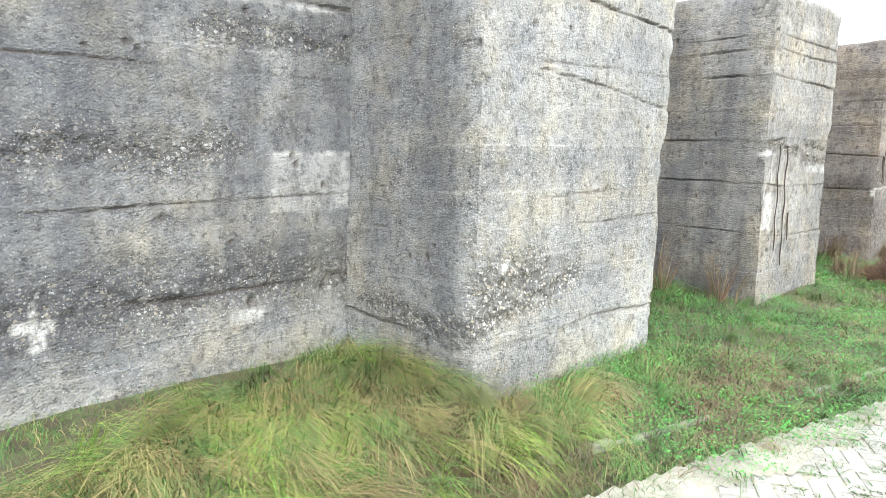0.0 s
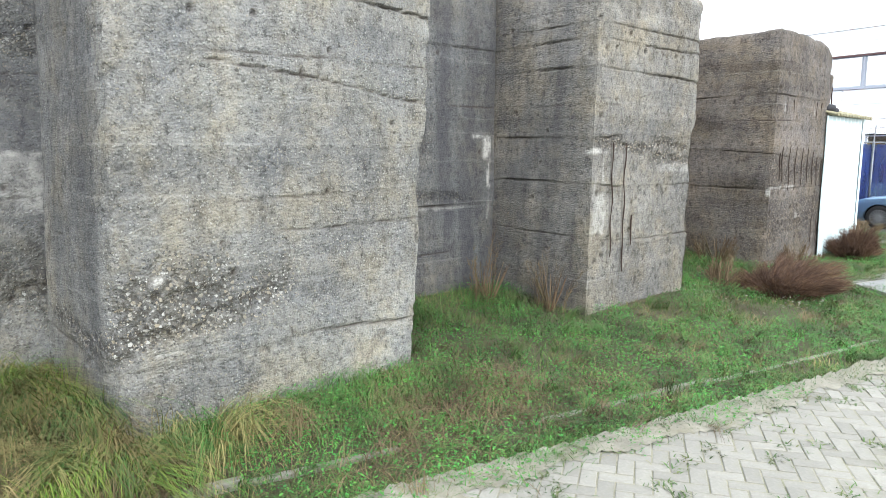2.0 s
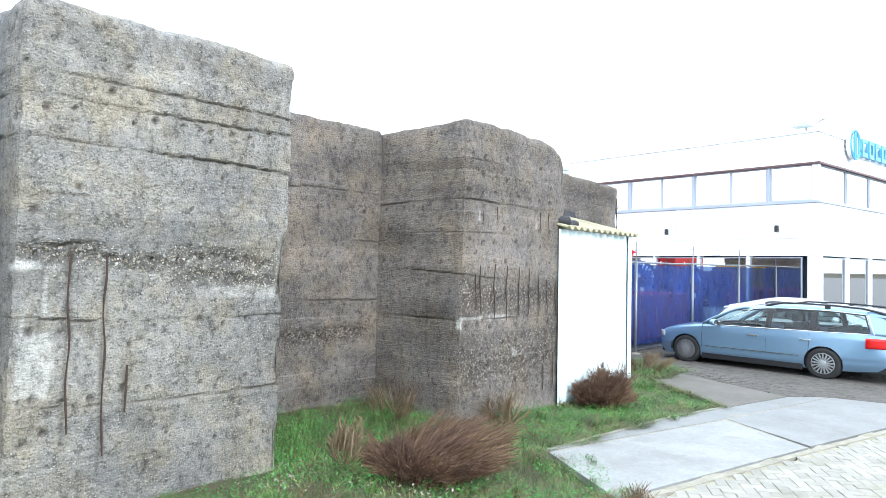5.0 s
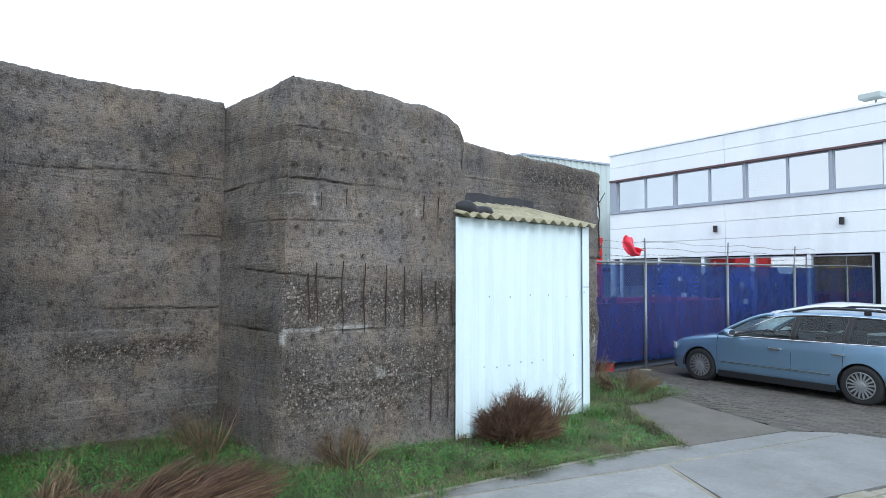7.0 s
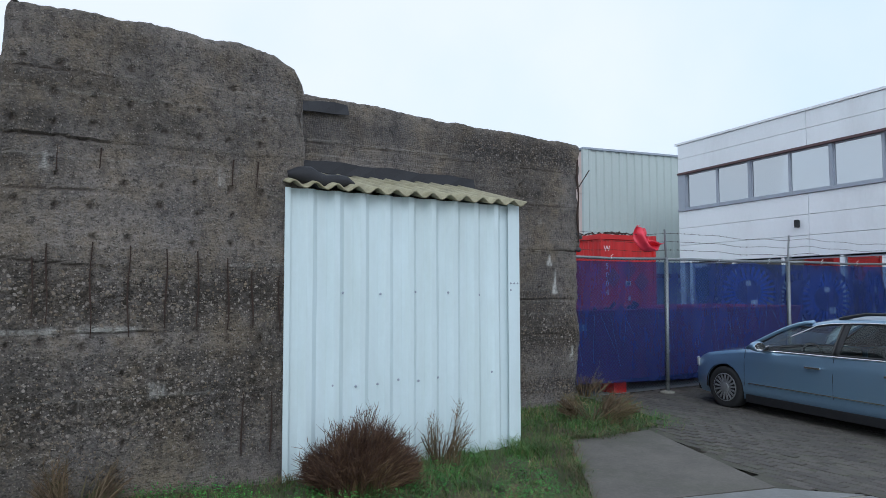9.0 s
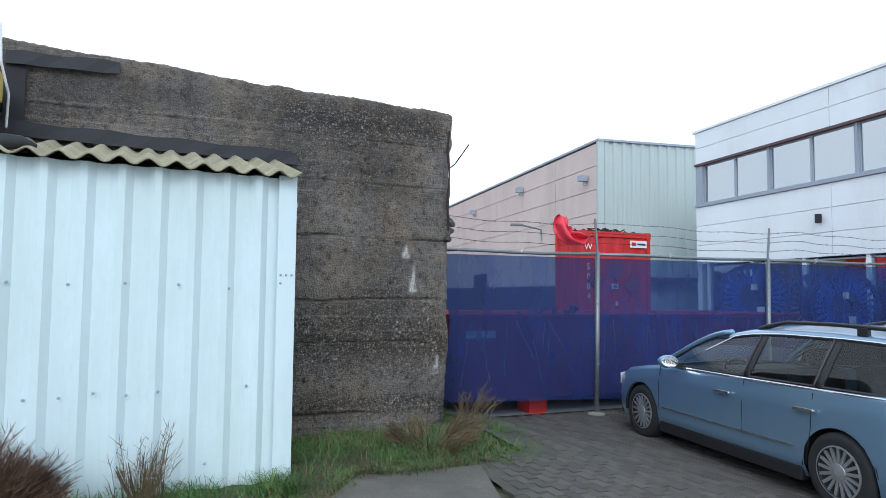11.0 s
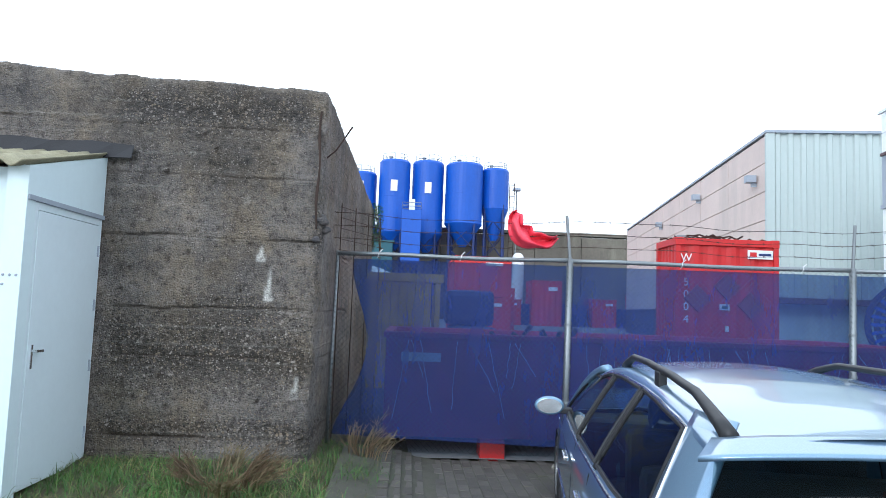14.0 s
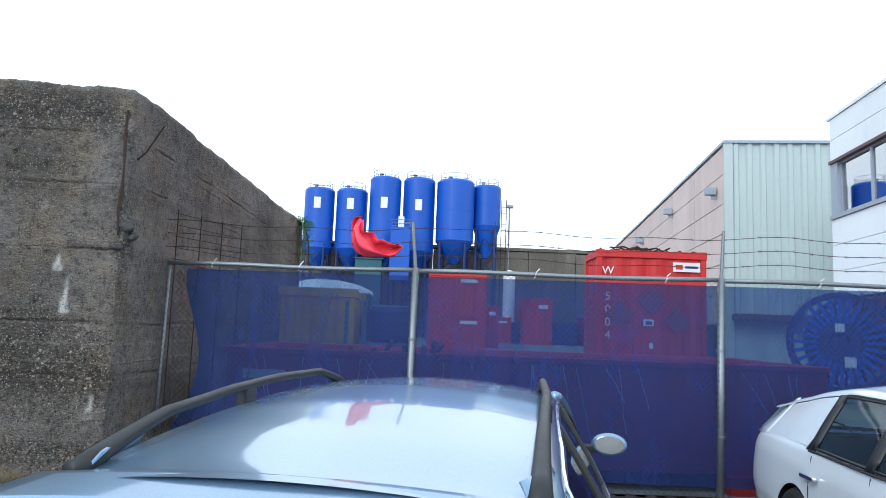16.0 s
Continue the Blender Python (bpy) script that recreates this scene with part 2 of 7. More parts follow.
M["panel"] = plain("white_facade_panel", (0.84, 0.88, 0.90), 0.6, vary=0.06, scale=0.8, bumps=0.08, grime=(0.70, 0.73, 0.74), stretch=(1, 1, 0.35))
M["pink_panel"] = plain("pale_pink_concrete_panel", (0.66, 0.54, 0.49), 0.8, vary=0.1, scale=0.7, bumps=0.15, grime=(0.50, 0.43, 0.39), stretch=(1, 1, 0.35))
M["grey_sheet"] = plain("grey_green_cladding", (0.47, 0.53, 0.51), 0.5, vary=0.06, scale=0.6, bumps=0.04, stretch=(1, 1, 0.2))
M["dark_base"] = plain("dark_plinth_and_backing", (0.055, 0.065, 0.085), 0.7, vary=0.2, scale=2)
M["frame_grey"] = plain("window_frame_grey", (0.34, 0.38, 0.44), 0.45, vary=0.08, scale=4, bumps=0.03)
M["trim_red"] = plain("dark_red_brown_trim", (0.10, 0.05, 0.05), 0.5, vary=0.1, scale=4)
M["dark"] = plain("black_plastic", (0.015, 0.015, 0.017), 0.5, vary=0.2, scale=10, bumps=0.05)
M["rubber"] = plain("tyre_rubber", (0.02, 0.02, 0.021), 0.85, vary=0.3, scale=20, bumps=0.3)
M["rim"] = plain("silver_alloy", (0.45, 0.46, 0.47), 0.35, 0.7, vary=0.1, scale=10, bumps=0.02)
M["chrome"] = plain("chrome_trim", (0.75, 0.76, 0.77), 0.18, 1.0, vary=0.05, scale=10, bumps=0)
M["yellow_sheet"] = plain("yellow_painted_steel", (0.60, 0.37, 0.012), 0.55, vary=0.25, scale=4, bumps=0.15, grime=(0.3, 0.2, 0.04))
M["faded"] = plain("faded_red_sign", (0.30, 0.06, 0.06), 0.6, vary=0.3, scale=6, bumps=0.05)
M["timber"] = plain("yellow_painted_timber", (0.52, 0.40, 0.10), 0.8, vary=0.25, scale=4, bumps=0.3)
M["ply"] = plain("raw_plywood", (0.36, 0.25, 0.13), 0.85, vary=0.3, scale=3, bumps=0.3, stretch=(1, 1, 0.2))
M["red_rag"] = plain("red_plastic_film", (0.80, 0.05, 0.085), 0.4, vary=0.12, scale=6, bumps=0.2)
M["seat"] = plain("dark_upholstery", (0.03, 0.032, 0.036), 0.9, vary=0.3, scale=10)
M["lens_red"] = plain("red_lamp_lens", (0.55, 0.012, 0.012), 0.15, vary=0.1, scale=8, bumps=0)
M["lens_clear"] = plain("clear_lamp_lens", (0.6, 0.62, 0.64), 0.1, vary=0.1, scale=8, bumps=0)
M["blue_sign"] = plain("blue_sign_letters", (0.10, 0.33, 0.50), 0.4, vary=0.05, scale=5, bumps=0)
M["farwall"] = plain("dark_quay_wall", (0.15, 0.135, 0.11), 0.95, vary=0.5, scale=0.5, bumps=0.5, grime=(0.27, 0.26, 0.20), stretch=(1, 1, 0.3))


def car_paint(name, colour):
    m, n, l, b = mat(name, 0.28, 0.55)
    b.inputs["Coat Weight"].default_value, b.inputs["Coat Roughness"].default_value = 1.0, 0.06
    col = ramp(n, l, noise_node(n, l, 220, 2), [(0.3, tuple(c * 0.9 for c in colour)), (0.7, tuple(min(1, c * 1.08) for c in colour))])
    dust = ramp(n, l, noise_node(n, l, 1.6, 5, 0.7), [(0.5, (0, 0, 0)), (0.85, (0.2, 0.2, 0.2))])
    l.new(mixc(n, l, dust, col, (0.33, 0.34, 0.34)), b.inputs["Base Color"])
    return m


M["car_blue"] = car_paint("ice_blue_metallic", (0.21, 0.335, 0.48))
M["car_white"] = car_paint("white_car_paint", (0.74, 0.77, 0.79))
M["car_white"].node_tree.nodes["Principled BSDF"].inputs["Metallic"].default_value = 0.0


def glass(name, tint, rough=0.02, shine=0.12):
    """Thin tinted glass: part clear, part glossy."""
    m, n, l, b = mat(name, rough)
    n.remove(b)
    tr, gl, mx, fr = n.new("ShaderNodeBsdfTransparent"), n.new("ShaderNodeBsdfGlossy"), n.new("ShaderNodeMixShader"), n.new("ShaderNodeFresnel")
    tr.inputs[0].default_value = (*tint, 1)
    gl.inputs["Roughness"].default_value = rough
    fr.inputs[0].default_value = 1.5
    l.new(math_node(n, l, "MAXIMUM", fr.outputs[0], shine), mx.inputs[0])
    l.new(tr.outputs[0], mx.inputs[1])
    l.new(gl.outputs[0], mx.inputs[2])
    l.new(mx.outputs[0], n["Material Output"].inputs["Surface"])
    return m


M["car_glass"] = glass("car_glass", (0.6, 0.7, 0.7), 0.02, 0.05)
M["pane"] = glass("office_pane", (0.6, 0.66, 0.7), 0.02, 0.6)


def netting():
    """Blue shade netting: threads with holes between, seen through."""
    m, n, l, b = mat("blue_shade_netting", 0.75)
    fold = noise_node(n, l, 2.5, 4, 0.6, (1, 1, 0.3))
    l.new(ramp(n, l, fold, [(0.3, (0.003, 0.017, 0.12)), (0.7, (0.006, 0.03, 0.19))]), b.inputs["Base Color"])
    tr, mx = n.new("ShaderNodeBsdfTransparent"), n.new("ShaderNodeMixShader")
    tr.inputs[0].default_value = (0.52, 0.76, 1.0, 1)
    fac = ramp(n, l, noise_node(n, l, 3.0, 5, 0.7, (1, 1, 0.25)), [(0.3, (0.64, 0.64, 0.64)), (0.7, (0.79, 0.79, 0.79))])
    l.new(fac, mx.inputs[0])
    l.new(tr.outputs[0], mx.inputs[1])
    l.new(b.outputs[0], mx.inputs[2])
    l.new(mx.outputs[0], n["Material Output"].inputs["Surface"])
    return m


M["net"] = netting()


def leaf_material(name, a, b_, c):
    m, n, l, b = mat(name, 0.7)
    geo = n.new("ShaderNodeNewGeometry")
    col = ramp(n, l, geo.outputs["Random Per Island"], [(0.0, a), (0.5, b_), (1.0, c)])
    col = mixc(n, l, 0.8, col, ramp(n, l, noise_node(n, l, 1.6, 5, 0.65), [(0.38, (0.42, 0.36, 0.28)), (0.5, (0.95, 0.95, 0.85)), (0.64, (1.15, 1.3, 1.0))]), "MULTIPLY")
    l.new(col, b.inputs["Base Color"])
    b.inputs["Subsurface Weight"].default_value = 0.0
    return m


M["grass"] = leaf_material("grass_blades", (0.04, 0.115, 0.025), (0.075, 0.185, 0.04), (0.18, 0.165, 0.07))
M["lush"] = leaf_material("lush_long_grass", (0.10, 0.23, 0.03), (0.18, 0.30, 0.04), (0.29, 0.33, 0.07))
M["straw"] = leaf_material("dry_grass", (0.36, 0.27, 0.14), (0.24, 0.20, 0.085), (0.11, 0.15, 0.04))
M["weed"] = leaf_material("dark_joint_weeds", (0.05, 0.10, 0.03), (0.09, 0.16, 0.045), (0.16, 0.17, 0.07))
M["herb"] = leaf_material("low_green_leaves", (0.035, 0.17, 0.035), (0.06, 0.25, 0.045), (0.12, 0.30, 0.055))
M["heather"] = leaf_material("dead_brown_stalks", (0.055, 0.024, 0.017), (0.095, 0.047, 0.03), (0.19, 0.115, 0.065))
M["dryweed"] = leaf_material("withered_weed", (0.13, 0.082, 0.05), (0.21, 0.145, 0.09), (0.085, 0.075, 0.035))

# ---- mesh helpers ----
def mesh_object(name, verts, faces, material, parent=None, label="", smooth=False):
    me = bpy.data.meshes.new(name)
    me.from_pydata([tuple(v) for v in verts] if not isinstance(verts, np.ndarray) else verts.tolist(), [], faces.tolist() if isinstance(faces, np.ndarray) else faces)
    me.materials.append(material)
    me.update()
    if smooth:
        me.polygons.foreach_set("use_smooth", [True] * len(me.polygons))
    ob = new(name, me)
    ob.parent = parent
    if label:
        ob["label"] = label
    return ob


def part(name, bm, material, parent=None, label="", smooth=False):
    me = bpy.data.meshes.new(name)
    bm.normal_update()
    bm.to_mesh(me)
    bm.free()
    me.materials.append(material)
    if smooth:
        me.polygons.foreach_set("use_smooth", [True] * len(me.polygons))
    ob = new(name, me)
    ob.parent = parent
    if label:
        ob["label"] = label
    return ob


def thing(name, label, category, m=None, group="", kind=""):
    ob = new(name)
    if m is not None:
        ob.matrix_world = m
    return tagged(ob, label, category, group, kind)


def box(bm, lo, hi, bevel=0.0, m=None):
    made = bmesh.ops.create_cube(bm, size=1.0)["verts"]
    c = [(a + b) / 2 for a, b in zip(lo, hi)]
    d = [max(1e-4, b - a) for a, b in zip(lo, hi)]
    bmesh.ops.scale(bm, vec=d, verts=made)
    bmesh.ops.translate(bm, vec=c, verts=made)
    if bevel:
        edges = list({e for v in made for e in v.link_edges})
        out = bmesh.ops.bevel(bm, geom=edges, offset=bevel, segments=2, affect="EDGES", profile=0.6)
        made = list({v for v in made if v.is_valid} | set(out["verts"]))
    if m is not None:
        bmesh.ops.transform(bm, matrix=m, verts=made)
    return made


def boxes(*specs, bevel=0.0, m=None):
    bm = bmesh.new()
    for lo, hi in specs:
        box(bm, lo, hi, bevel, m)
    return bm


def tube(bm, points, radius, sides=6, caps=True):
    """A round bar along points; radius is one number or one for each point."""
    pts = [Vector(p) for p in points]
    rings = []
    for i, p in enumerate(pts):
        d = (pts[min(i + 1, len(pts) - 1)] - pts[max(i - 1, 0)]).normalized()
        side = d.cross(Vector((0, 0, 1)) if abs(d.z) < 0.9 else Vector((1, 0, 0))).normalized()
        up = side.cross(d)
        r = radius[i] if isinstance(radius, (list, tuple)) else radius
        rings.append([bm.verts.new(p + (side * math.cos(a) + up * math.sin(a)) * r) for a in (math.tau * k / sides for k in range(sides))])
    for a, b in zip(rings, rings[1:]):
        for k in range(sides):
            bm.faces.new((a[k], a[(k + 1) % sides], b[(k + 1) % sides], b[k]))
    if caps:
        bm.faces.new(rings[0][::-1]), bm.faces.new(rings[-1])
    return bm


def thicken(bm, t):
    bm.normal_update()
    bmesh.ops.solidify(bm, geom=bm.faces[:], thickness=t)


def lathe(bm, profile, sides=24, m=None, caps=True):
    """A turned shape round z from (radius, height) pairs."""
    rings = [[bm.verts.new((r * math.cos(a), r * math.sin(a), z)) for a in (math.tau * k / sides for k in range(sides))] for r, z in profile]
    for a, b in zip(rings, rings[1:]):
        for k in range(sides):
            bm.faces.new((a[k], a[(k + 1) % sides], b[(k + 1) % sides], b[k]))
    if caps:
        bm.faces.new(rings[0][::-1]), bm.faces.new(rings[-1])
    if m is not None:
        bmesh.ops.transform(bm, matrix=m, verts=[v for r in rings for v in r])
    return bm


def hash3(i):
    return np.modf(np.abs(np.sin(i[..., 0] * 127.1 + i[..., 1] * 311.7 + i[..., 2] * 74.7) * 43758.5453))[0]


def vnoise(p):
    """Smooth value noise, -1 to 1, for an array of points."""
    i = np.floor(p)
    f = p - i
    u = f * f * (3 - 2 * f)
    out = np.zeros(p.shape[:-1])
    for dx in (0, 1):
        for dy in (0, 1):
            for dz in (0, 1):
                w = (u[..., 0] if dx else 1 - u[..., 0]) * (u[..., 1] if dy else 1 - u[..., 1]) * (u[..., 2] if dz else 1 - u[..., 2])
                out += w * hash3(i + np.array((dx, dy, dz)))
    return out * 2 - 1


def fbm(p, octaves=3):
    return sum(vnoise(p * 2.03 ** k + 17.3 * k) * 0.5 ** k for k in range(octaves))


# ---- ground ----
def ground_z(x, y):
    """Height of the ground: a bank against the bunker, falling gently along the walk."""
    x, y = np.asarray(x, float), np.asarray(y, float)
    base = np.interp(x, [-6, 6, 12, 17, 30], [0.04, 0.02, 0.0, -0.06, -0.06])
    bank = np.interp(y, [-1.9, -1.2, 0.0, 1.5, 3], [0, 0.03, 0.14, 0.30, 0.30])
    fade = np.interp(x, [-6, 7, 11, 13.5, 16.4, 17.2, 17.6], [1.2, 1.0, 0.8, 0.55, 0.75, 0.4, 0])
    fade = np.where(x < 17.6, fade, 0)
    return base + bank * fade


def make_ground():
    """One sheet from the bunker's foot to the horizon, finer near the walk."""
    near_x, near_y = np.arange(-16, 30.01, 0.2), np.arange(-14, 6.01, 0.2)
    xs = np.concatenate(([-3000, -600, -120, -40], near_x, [45, 120, 600, 3000]))
    ys = np.concatenate(([-3000, -600, -120, -40], near_y, [12, 25, 60, 150, 600, 3000]))
    gx, gy = np.meshgrid(xs, ys)
    gz = ground_z(gx, gy)
    soft = (np.abs(gy) < 1.9) & (gx < 17.5)
    gz = gz + np.where(soft, 0.03 * vnoise(np.stack((gx * 2.3, gy * 2.3, gx * 0), -1)), 0) - 0.045
    v = np.stack((gx, gy, gz), -1).reshape(-1, 3)
    nx, ny = len(xs), len(ys)
    k = np.arange(ny * nx).reshape(ny, nx)
    f = np.stack((k[:-1, :-1], k[:-1, 1:], k[1:, 1:], k[1:, :-1]), -1).reshape(-1, 4)
    ob = mesh_object("ground", v, f, M["soil"], smooth=True)
    tagged(ob, "bare dark soil with moss under grass and paving", "ground", kind="structure")


make_ground()


def sheet(name, outline, material, label, category, lift=0.0, thick=0.12, kind="structure"):
    """A slab of paving with the outline given in plan, following the ground."""
    bm = bmesh.new()
    top = [bm.verts.new((x, y, float(ground_z(x, y)) + lift)) for x, y in outline]
    low = [bm.verts.new((x, y, float(ground_z(x, y)) + lift - thick)) for x, y in outline]
    bm.faces.new(top), bm.faces.new(low[::-1])
    for k in range(len(outline)):
        j = (k + 1) % len(outline)
        bm.faces.new((top[j], top[k], low[k], low[j]))
    bmesh.ops.recalc_face_normals(bm, faces=bm.faces)
    bmesh.ops.triangulate(bm, faces=[f for f in bm.faces if len(f.verts) > 4])
    return tagged(part(name, bm, material), label, category, kind=kind)


def inside(x, y, outline):
    hit = False
    for (ax, ay), (bx, by) in zip(outline, outline[1:] + outline[:1]):
        if (ay > y) != (by > y) and x < ax + (y - ay) / (by - ay) * (bx - ax):
            hit = not hit
    return hit


def bed(name, outline, material, label, category, lift, cell=0.25):
    """A jointing bed in small cells that follows the ground within an outline."""
    vs, fs, index = [], [], {}

    def corner(i, j):
        if (i, j) not in index:
            index[i, j] = len(vs)
            x, y = i * cell, j * cell
            vs.append((x, y, float(ground_z(x, y)) + lift))
        return index[i, j]

    xs, ys_ = [p[0] for p in outline], [p[1] for p in outline]
    for i in range(int(min(xs) / cell) - 1, int(max(xs) / cell) + 1):
        for j in range(int(min(ys_) / cell) - 1, int(max(ys_) / cell) + 1):
            if inside((i + 0.5) * cell, (j + 0.5) * cell, outline):
                fs.append((corner(i, j), corner(i + 1, j), corner(i + 1, j + 1), corner(i, j + 1)))
    return tagged(mesh_object(name, vs, fs, material, smooth=True), label, category, kind="structure")


# ---- the bunker ----
bunker = thing("bunker", "weathered grey concrete wartime bunker with deep buttresses", "bunker")


def smooth_band(z, c, w):
    return np.exp(-((z - c) / w) ** 2)


def concrete_run(name, pts, top, joints, gravel=(), lime=(), rusts=(), dark_areas=(), gouge=1.0, seed=0.0, z0=-0.4, step=0.025, dz=0.018, holes=(), material="concrete", lean=None, cap=None, chip=0.05, label="", rnd=0.14, side_top=None):
    """A cast concrete face along plan points, outside to the right: wobbling pour joints, board marks, bared gravel and chipped arrises."""
    run, nrm = [], []
    for (ax, ay), (bx, by) in zip(pts, pts[1:]):
        d = math.hypot(bx - ax, by - ay)
        k = max(2, int(round(d / step)))
        for i in range(k):
            run.append((ax + (bx - ax) * i / k, ay + (by - ay) * i / k))
    run.append(pts[-1])
    p = np.array(run)
    q = p.copy()
    q[1:-1] = (p[:-2] + 2 * p[1:-1] + p[2:]) / 4
    t = np.gradient(q, axis=0)
    t /= np.linalg.norm(t, axis=1)[:, None]
    corner = np.zeros(len(q))
    n2 = np.stack((t[:, 1], -t[:, 0]), -1)
    turn = np.abs(np.gradient(np.arctan2(t[:, 1], t[:, 0])))
    for k in np.nonzero(turn > 0.15)[0]:
        corner = np.maximum(corner, np.exp(-((np.arange(len(q)) - k) / 2.2) ** 2))
    s = np.concatenate(([0], np.cumsum(np.linalg.norm(np.diff(p, axis=0), axis=1))))
    rows = int((top - z0) / dz)
    tt = top + 0.05 * vnoise(np.stack((s * 0.9 + seed, s * 0, s * 0 + 3), -1)) + 0.014 * vnoise(np.stack((s * 4.3 + seed, s * 0, s * 0 + 9), -1)) + 0.007 * vnoise(np.stack((s * 33 + seed, s * 0, s * 0 + 4), -1))
    if side_top is not None:
        tt = tt + np.interp(q[:, 0], *side_top)
    w = np.linspace(0, 1, rows + 1)[:, None]
    Z = z0 + w * (tt[None] - z0)
    S = np.broadcast_to(s[None], Z.shape)
    X, Y = np.broadcast_to(q[None, :, 0], Z.shape), np.broadcast_to(q[None, :, 1], Z.shape)
    P = np.stack((X, Y, Z), -1) + seed
    disp = 0.012 * fbm(P * 1.1, 2) + 0.0035 * vnoise(P * 7) + 0.0025 * vnoise(P * 26)
    # board marks
    board = np.floor((Z + 0.012 * vnoise(P * np.array((0.7, 0.7, 0.1)))) / 0.165)
    edge = (Z / 0.165) % 1.0
    disp = disp + 0.004 * (np.modf(np.abs(np.sin(board * 91.7 + seed)) * 437.5)[0] - 0.5) + 0.003 * (edge < 0.11) * (np.modf(np.abs(np.sin(board * 37.3 + seed)) * 91.5)[0] > 0.6)
    wear = np.zeros((*Z.shape, 4))
    wear[..., 0] = 0.16 * (edge < 0.11) * (np.modf(np.abs(np.sin(board * 37.3 + seed)) * 91.5)[0] > 0.6) * np.clip(0.5 + vnoise(P * 1.7), 0, 1)
    wear[..., 3] = 0
    for z_c, slope, wob, depth, width in joints:
        line = z_c + slope * S + 0.7 * wob * vnoise(np.stack((S * 1.3 + seed, S * 0 + z_c * 9, S * 0), -1)) + 0.2 * wob * vnoise(np.stack((S * 6 + seed, S * 0 + z_c * 9, S * 0), -1))
        g = smooth_band(Z, line, max(0.0095, width * 0.62))
        open_ = 0.12 + 0.88 * np.clip(vnoise(np.stack((S * 2.1 + seed, S * 0 + z_c, S * 0 + 5), -1)) * 1.7 + 0.35, 0, 1)
        disp = disp - depth * g * open_ + 0.005 * np.tanh((Z - line) / 0.02) * (depth > 0.018)
        wear[..., 2] = np.maximum(wear[..., 2], 0.85 * g ** 1.6 * open_)
    rough = np.zeros(Z.shape)
    for s0, s1, z_c, slope, half in gravel:
        inside = smooth_band(Z, z_c + slope * (S - s0) + 0.05 * vnoise(np.stack((S * 2, S * 0, S * 0 + seed), -1)), half) * np.clip((S - s0) / 0.25, 0, 1) * np.clip((s1 - S) / 0.25, 0, 1)
        rough = np.maximum(rough, inside)
    wear[..., 1] = np.maximum(wear[..., 1], rough)
    disp = disp - rough * gouge * (0.014 + 0.024 * (vnoise(P * 13) + 0.6 * vnoise(P * 24)))
    for s0, s1, zl, zh, amt in lime:
        sx = np.clip(np.minimum(S - s0, s1 - S) / 0.03 + 0.6 * vnoise(P * 12), 0, 1)
        if s1 - s0 < 0.13 and zh - zl > 0.15:
            # a run that widens downwards
            fall = np.clip((zh - Z) / (zh - zl), 0, 1)
            sx = np.clip(((s1 - s0) * (0.12 + 0.42 * fall) - np.abs(S - (s0 + s1) / 2 - 0.025 * vnoise(P * 7))) / 0.014, 0, 1)
        sz = np.clip(np.minimum(Z - zl, zh - Z) / 0.03 + 0.6 * vnoise(P * 9 + 4), 0, 1)
        wear[..., 0] = np.maximum(wear[..., 0], sx * sz * amt)
    for s0, zl, zh in rusts:
        wear[..., 2] = np.maximum(wear[..., 2], 0.55 * np.exp(-((S - s0 - 0.012 * vnoise(P * 5)) / 0.016) ** 2) * np.clip(np.minimum(Z - zl + 0.1, zh - Z) / 0.05, 0, 1))
    # broad darker areas with ragged edges, over whole side faces and recessed walls
    for s0, s1, zl, zh, amt in dark_areas:
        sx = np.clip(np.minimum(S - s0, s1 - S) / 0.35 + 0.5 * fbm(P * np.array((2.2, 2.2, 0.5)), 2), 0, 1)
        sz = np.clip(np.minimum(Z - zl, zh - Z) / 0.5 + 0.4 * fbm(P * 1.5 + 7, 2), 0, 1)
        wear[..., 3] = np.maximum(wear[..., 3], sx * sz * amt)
    # pits pressed into the face and coloured dark
    for hs, hz, hr in holes:
        pit = np.exp(-(((S - hs) / hr) ** 2 + ((Z - hz) / (hr * 1.25)) ** 2) ** 1.5)
        disp = disp - 0.03 * pit
        wear[..., 2] = np.maximum(wear[..., 2], 0.8 * pit)
    # chipped corners
    eat = corner[None] * chip * np.clip((tt[None] - Z) / 0.3, 0, 1) * np.clip(0.35 + 0.9 * fbm(P * 3.1 + 8, 3), 0.05, 1.6)
    # rounded top edge
    under = np.clip((tt[None] - Z) / rnd, 0, 1)
    inset = rnd * 0.6 * (1 - np.sqrt(np.clip(1 - (1 - under) ** 2, 0, 1)))
    off = disp - inset - eat
    X2, Y2 = X + n2[None, :, 0] * off, Y + n2[None, :, 1] * off
    if lean:
        a, b_ = lean
        mid = (pts[0][0] + pts[-1][0]) / 2
        X2 = X2 + np.where(X < mid, a, b_) * (Z - 1.5) * np.clip(np.abs(X - mid) / (abs(pts[-1][0] - pts[0][0]) / 2), 0, 1)
    V = np.stack((X2, Y2, Z), -1)
    if cap:
        for k in (0.12, 0.45, 0.9):
            ring = V[-1].copy() if k == 0.12 else ring.copy()
            base = V[rows]
            cx, cy = cap(base[:, 0], base[:, 1])
            ring = np.stack((base[:, 0] + (cx - base[:, 0]) * k, base[:, 1] + (cy - base[:, 1]) * k, base[:, 2] - 0.03 - 0.02 * k + 0.01 * vnoise(base * 3 + k)), -1)
            V = np.concatenate((V, ring[None]))
            wear = np.concatenate((wear, wear[rows:rows + 1] * 0 + np.array((0, 0.4, 0, 0))))
    R, C = V.shape[:2]
    k = np.arange(R * C).reshape(R, C)
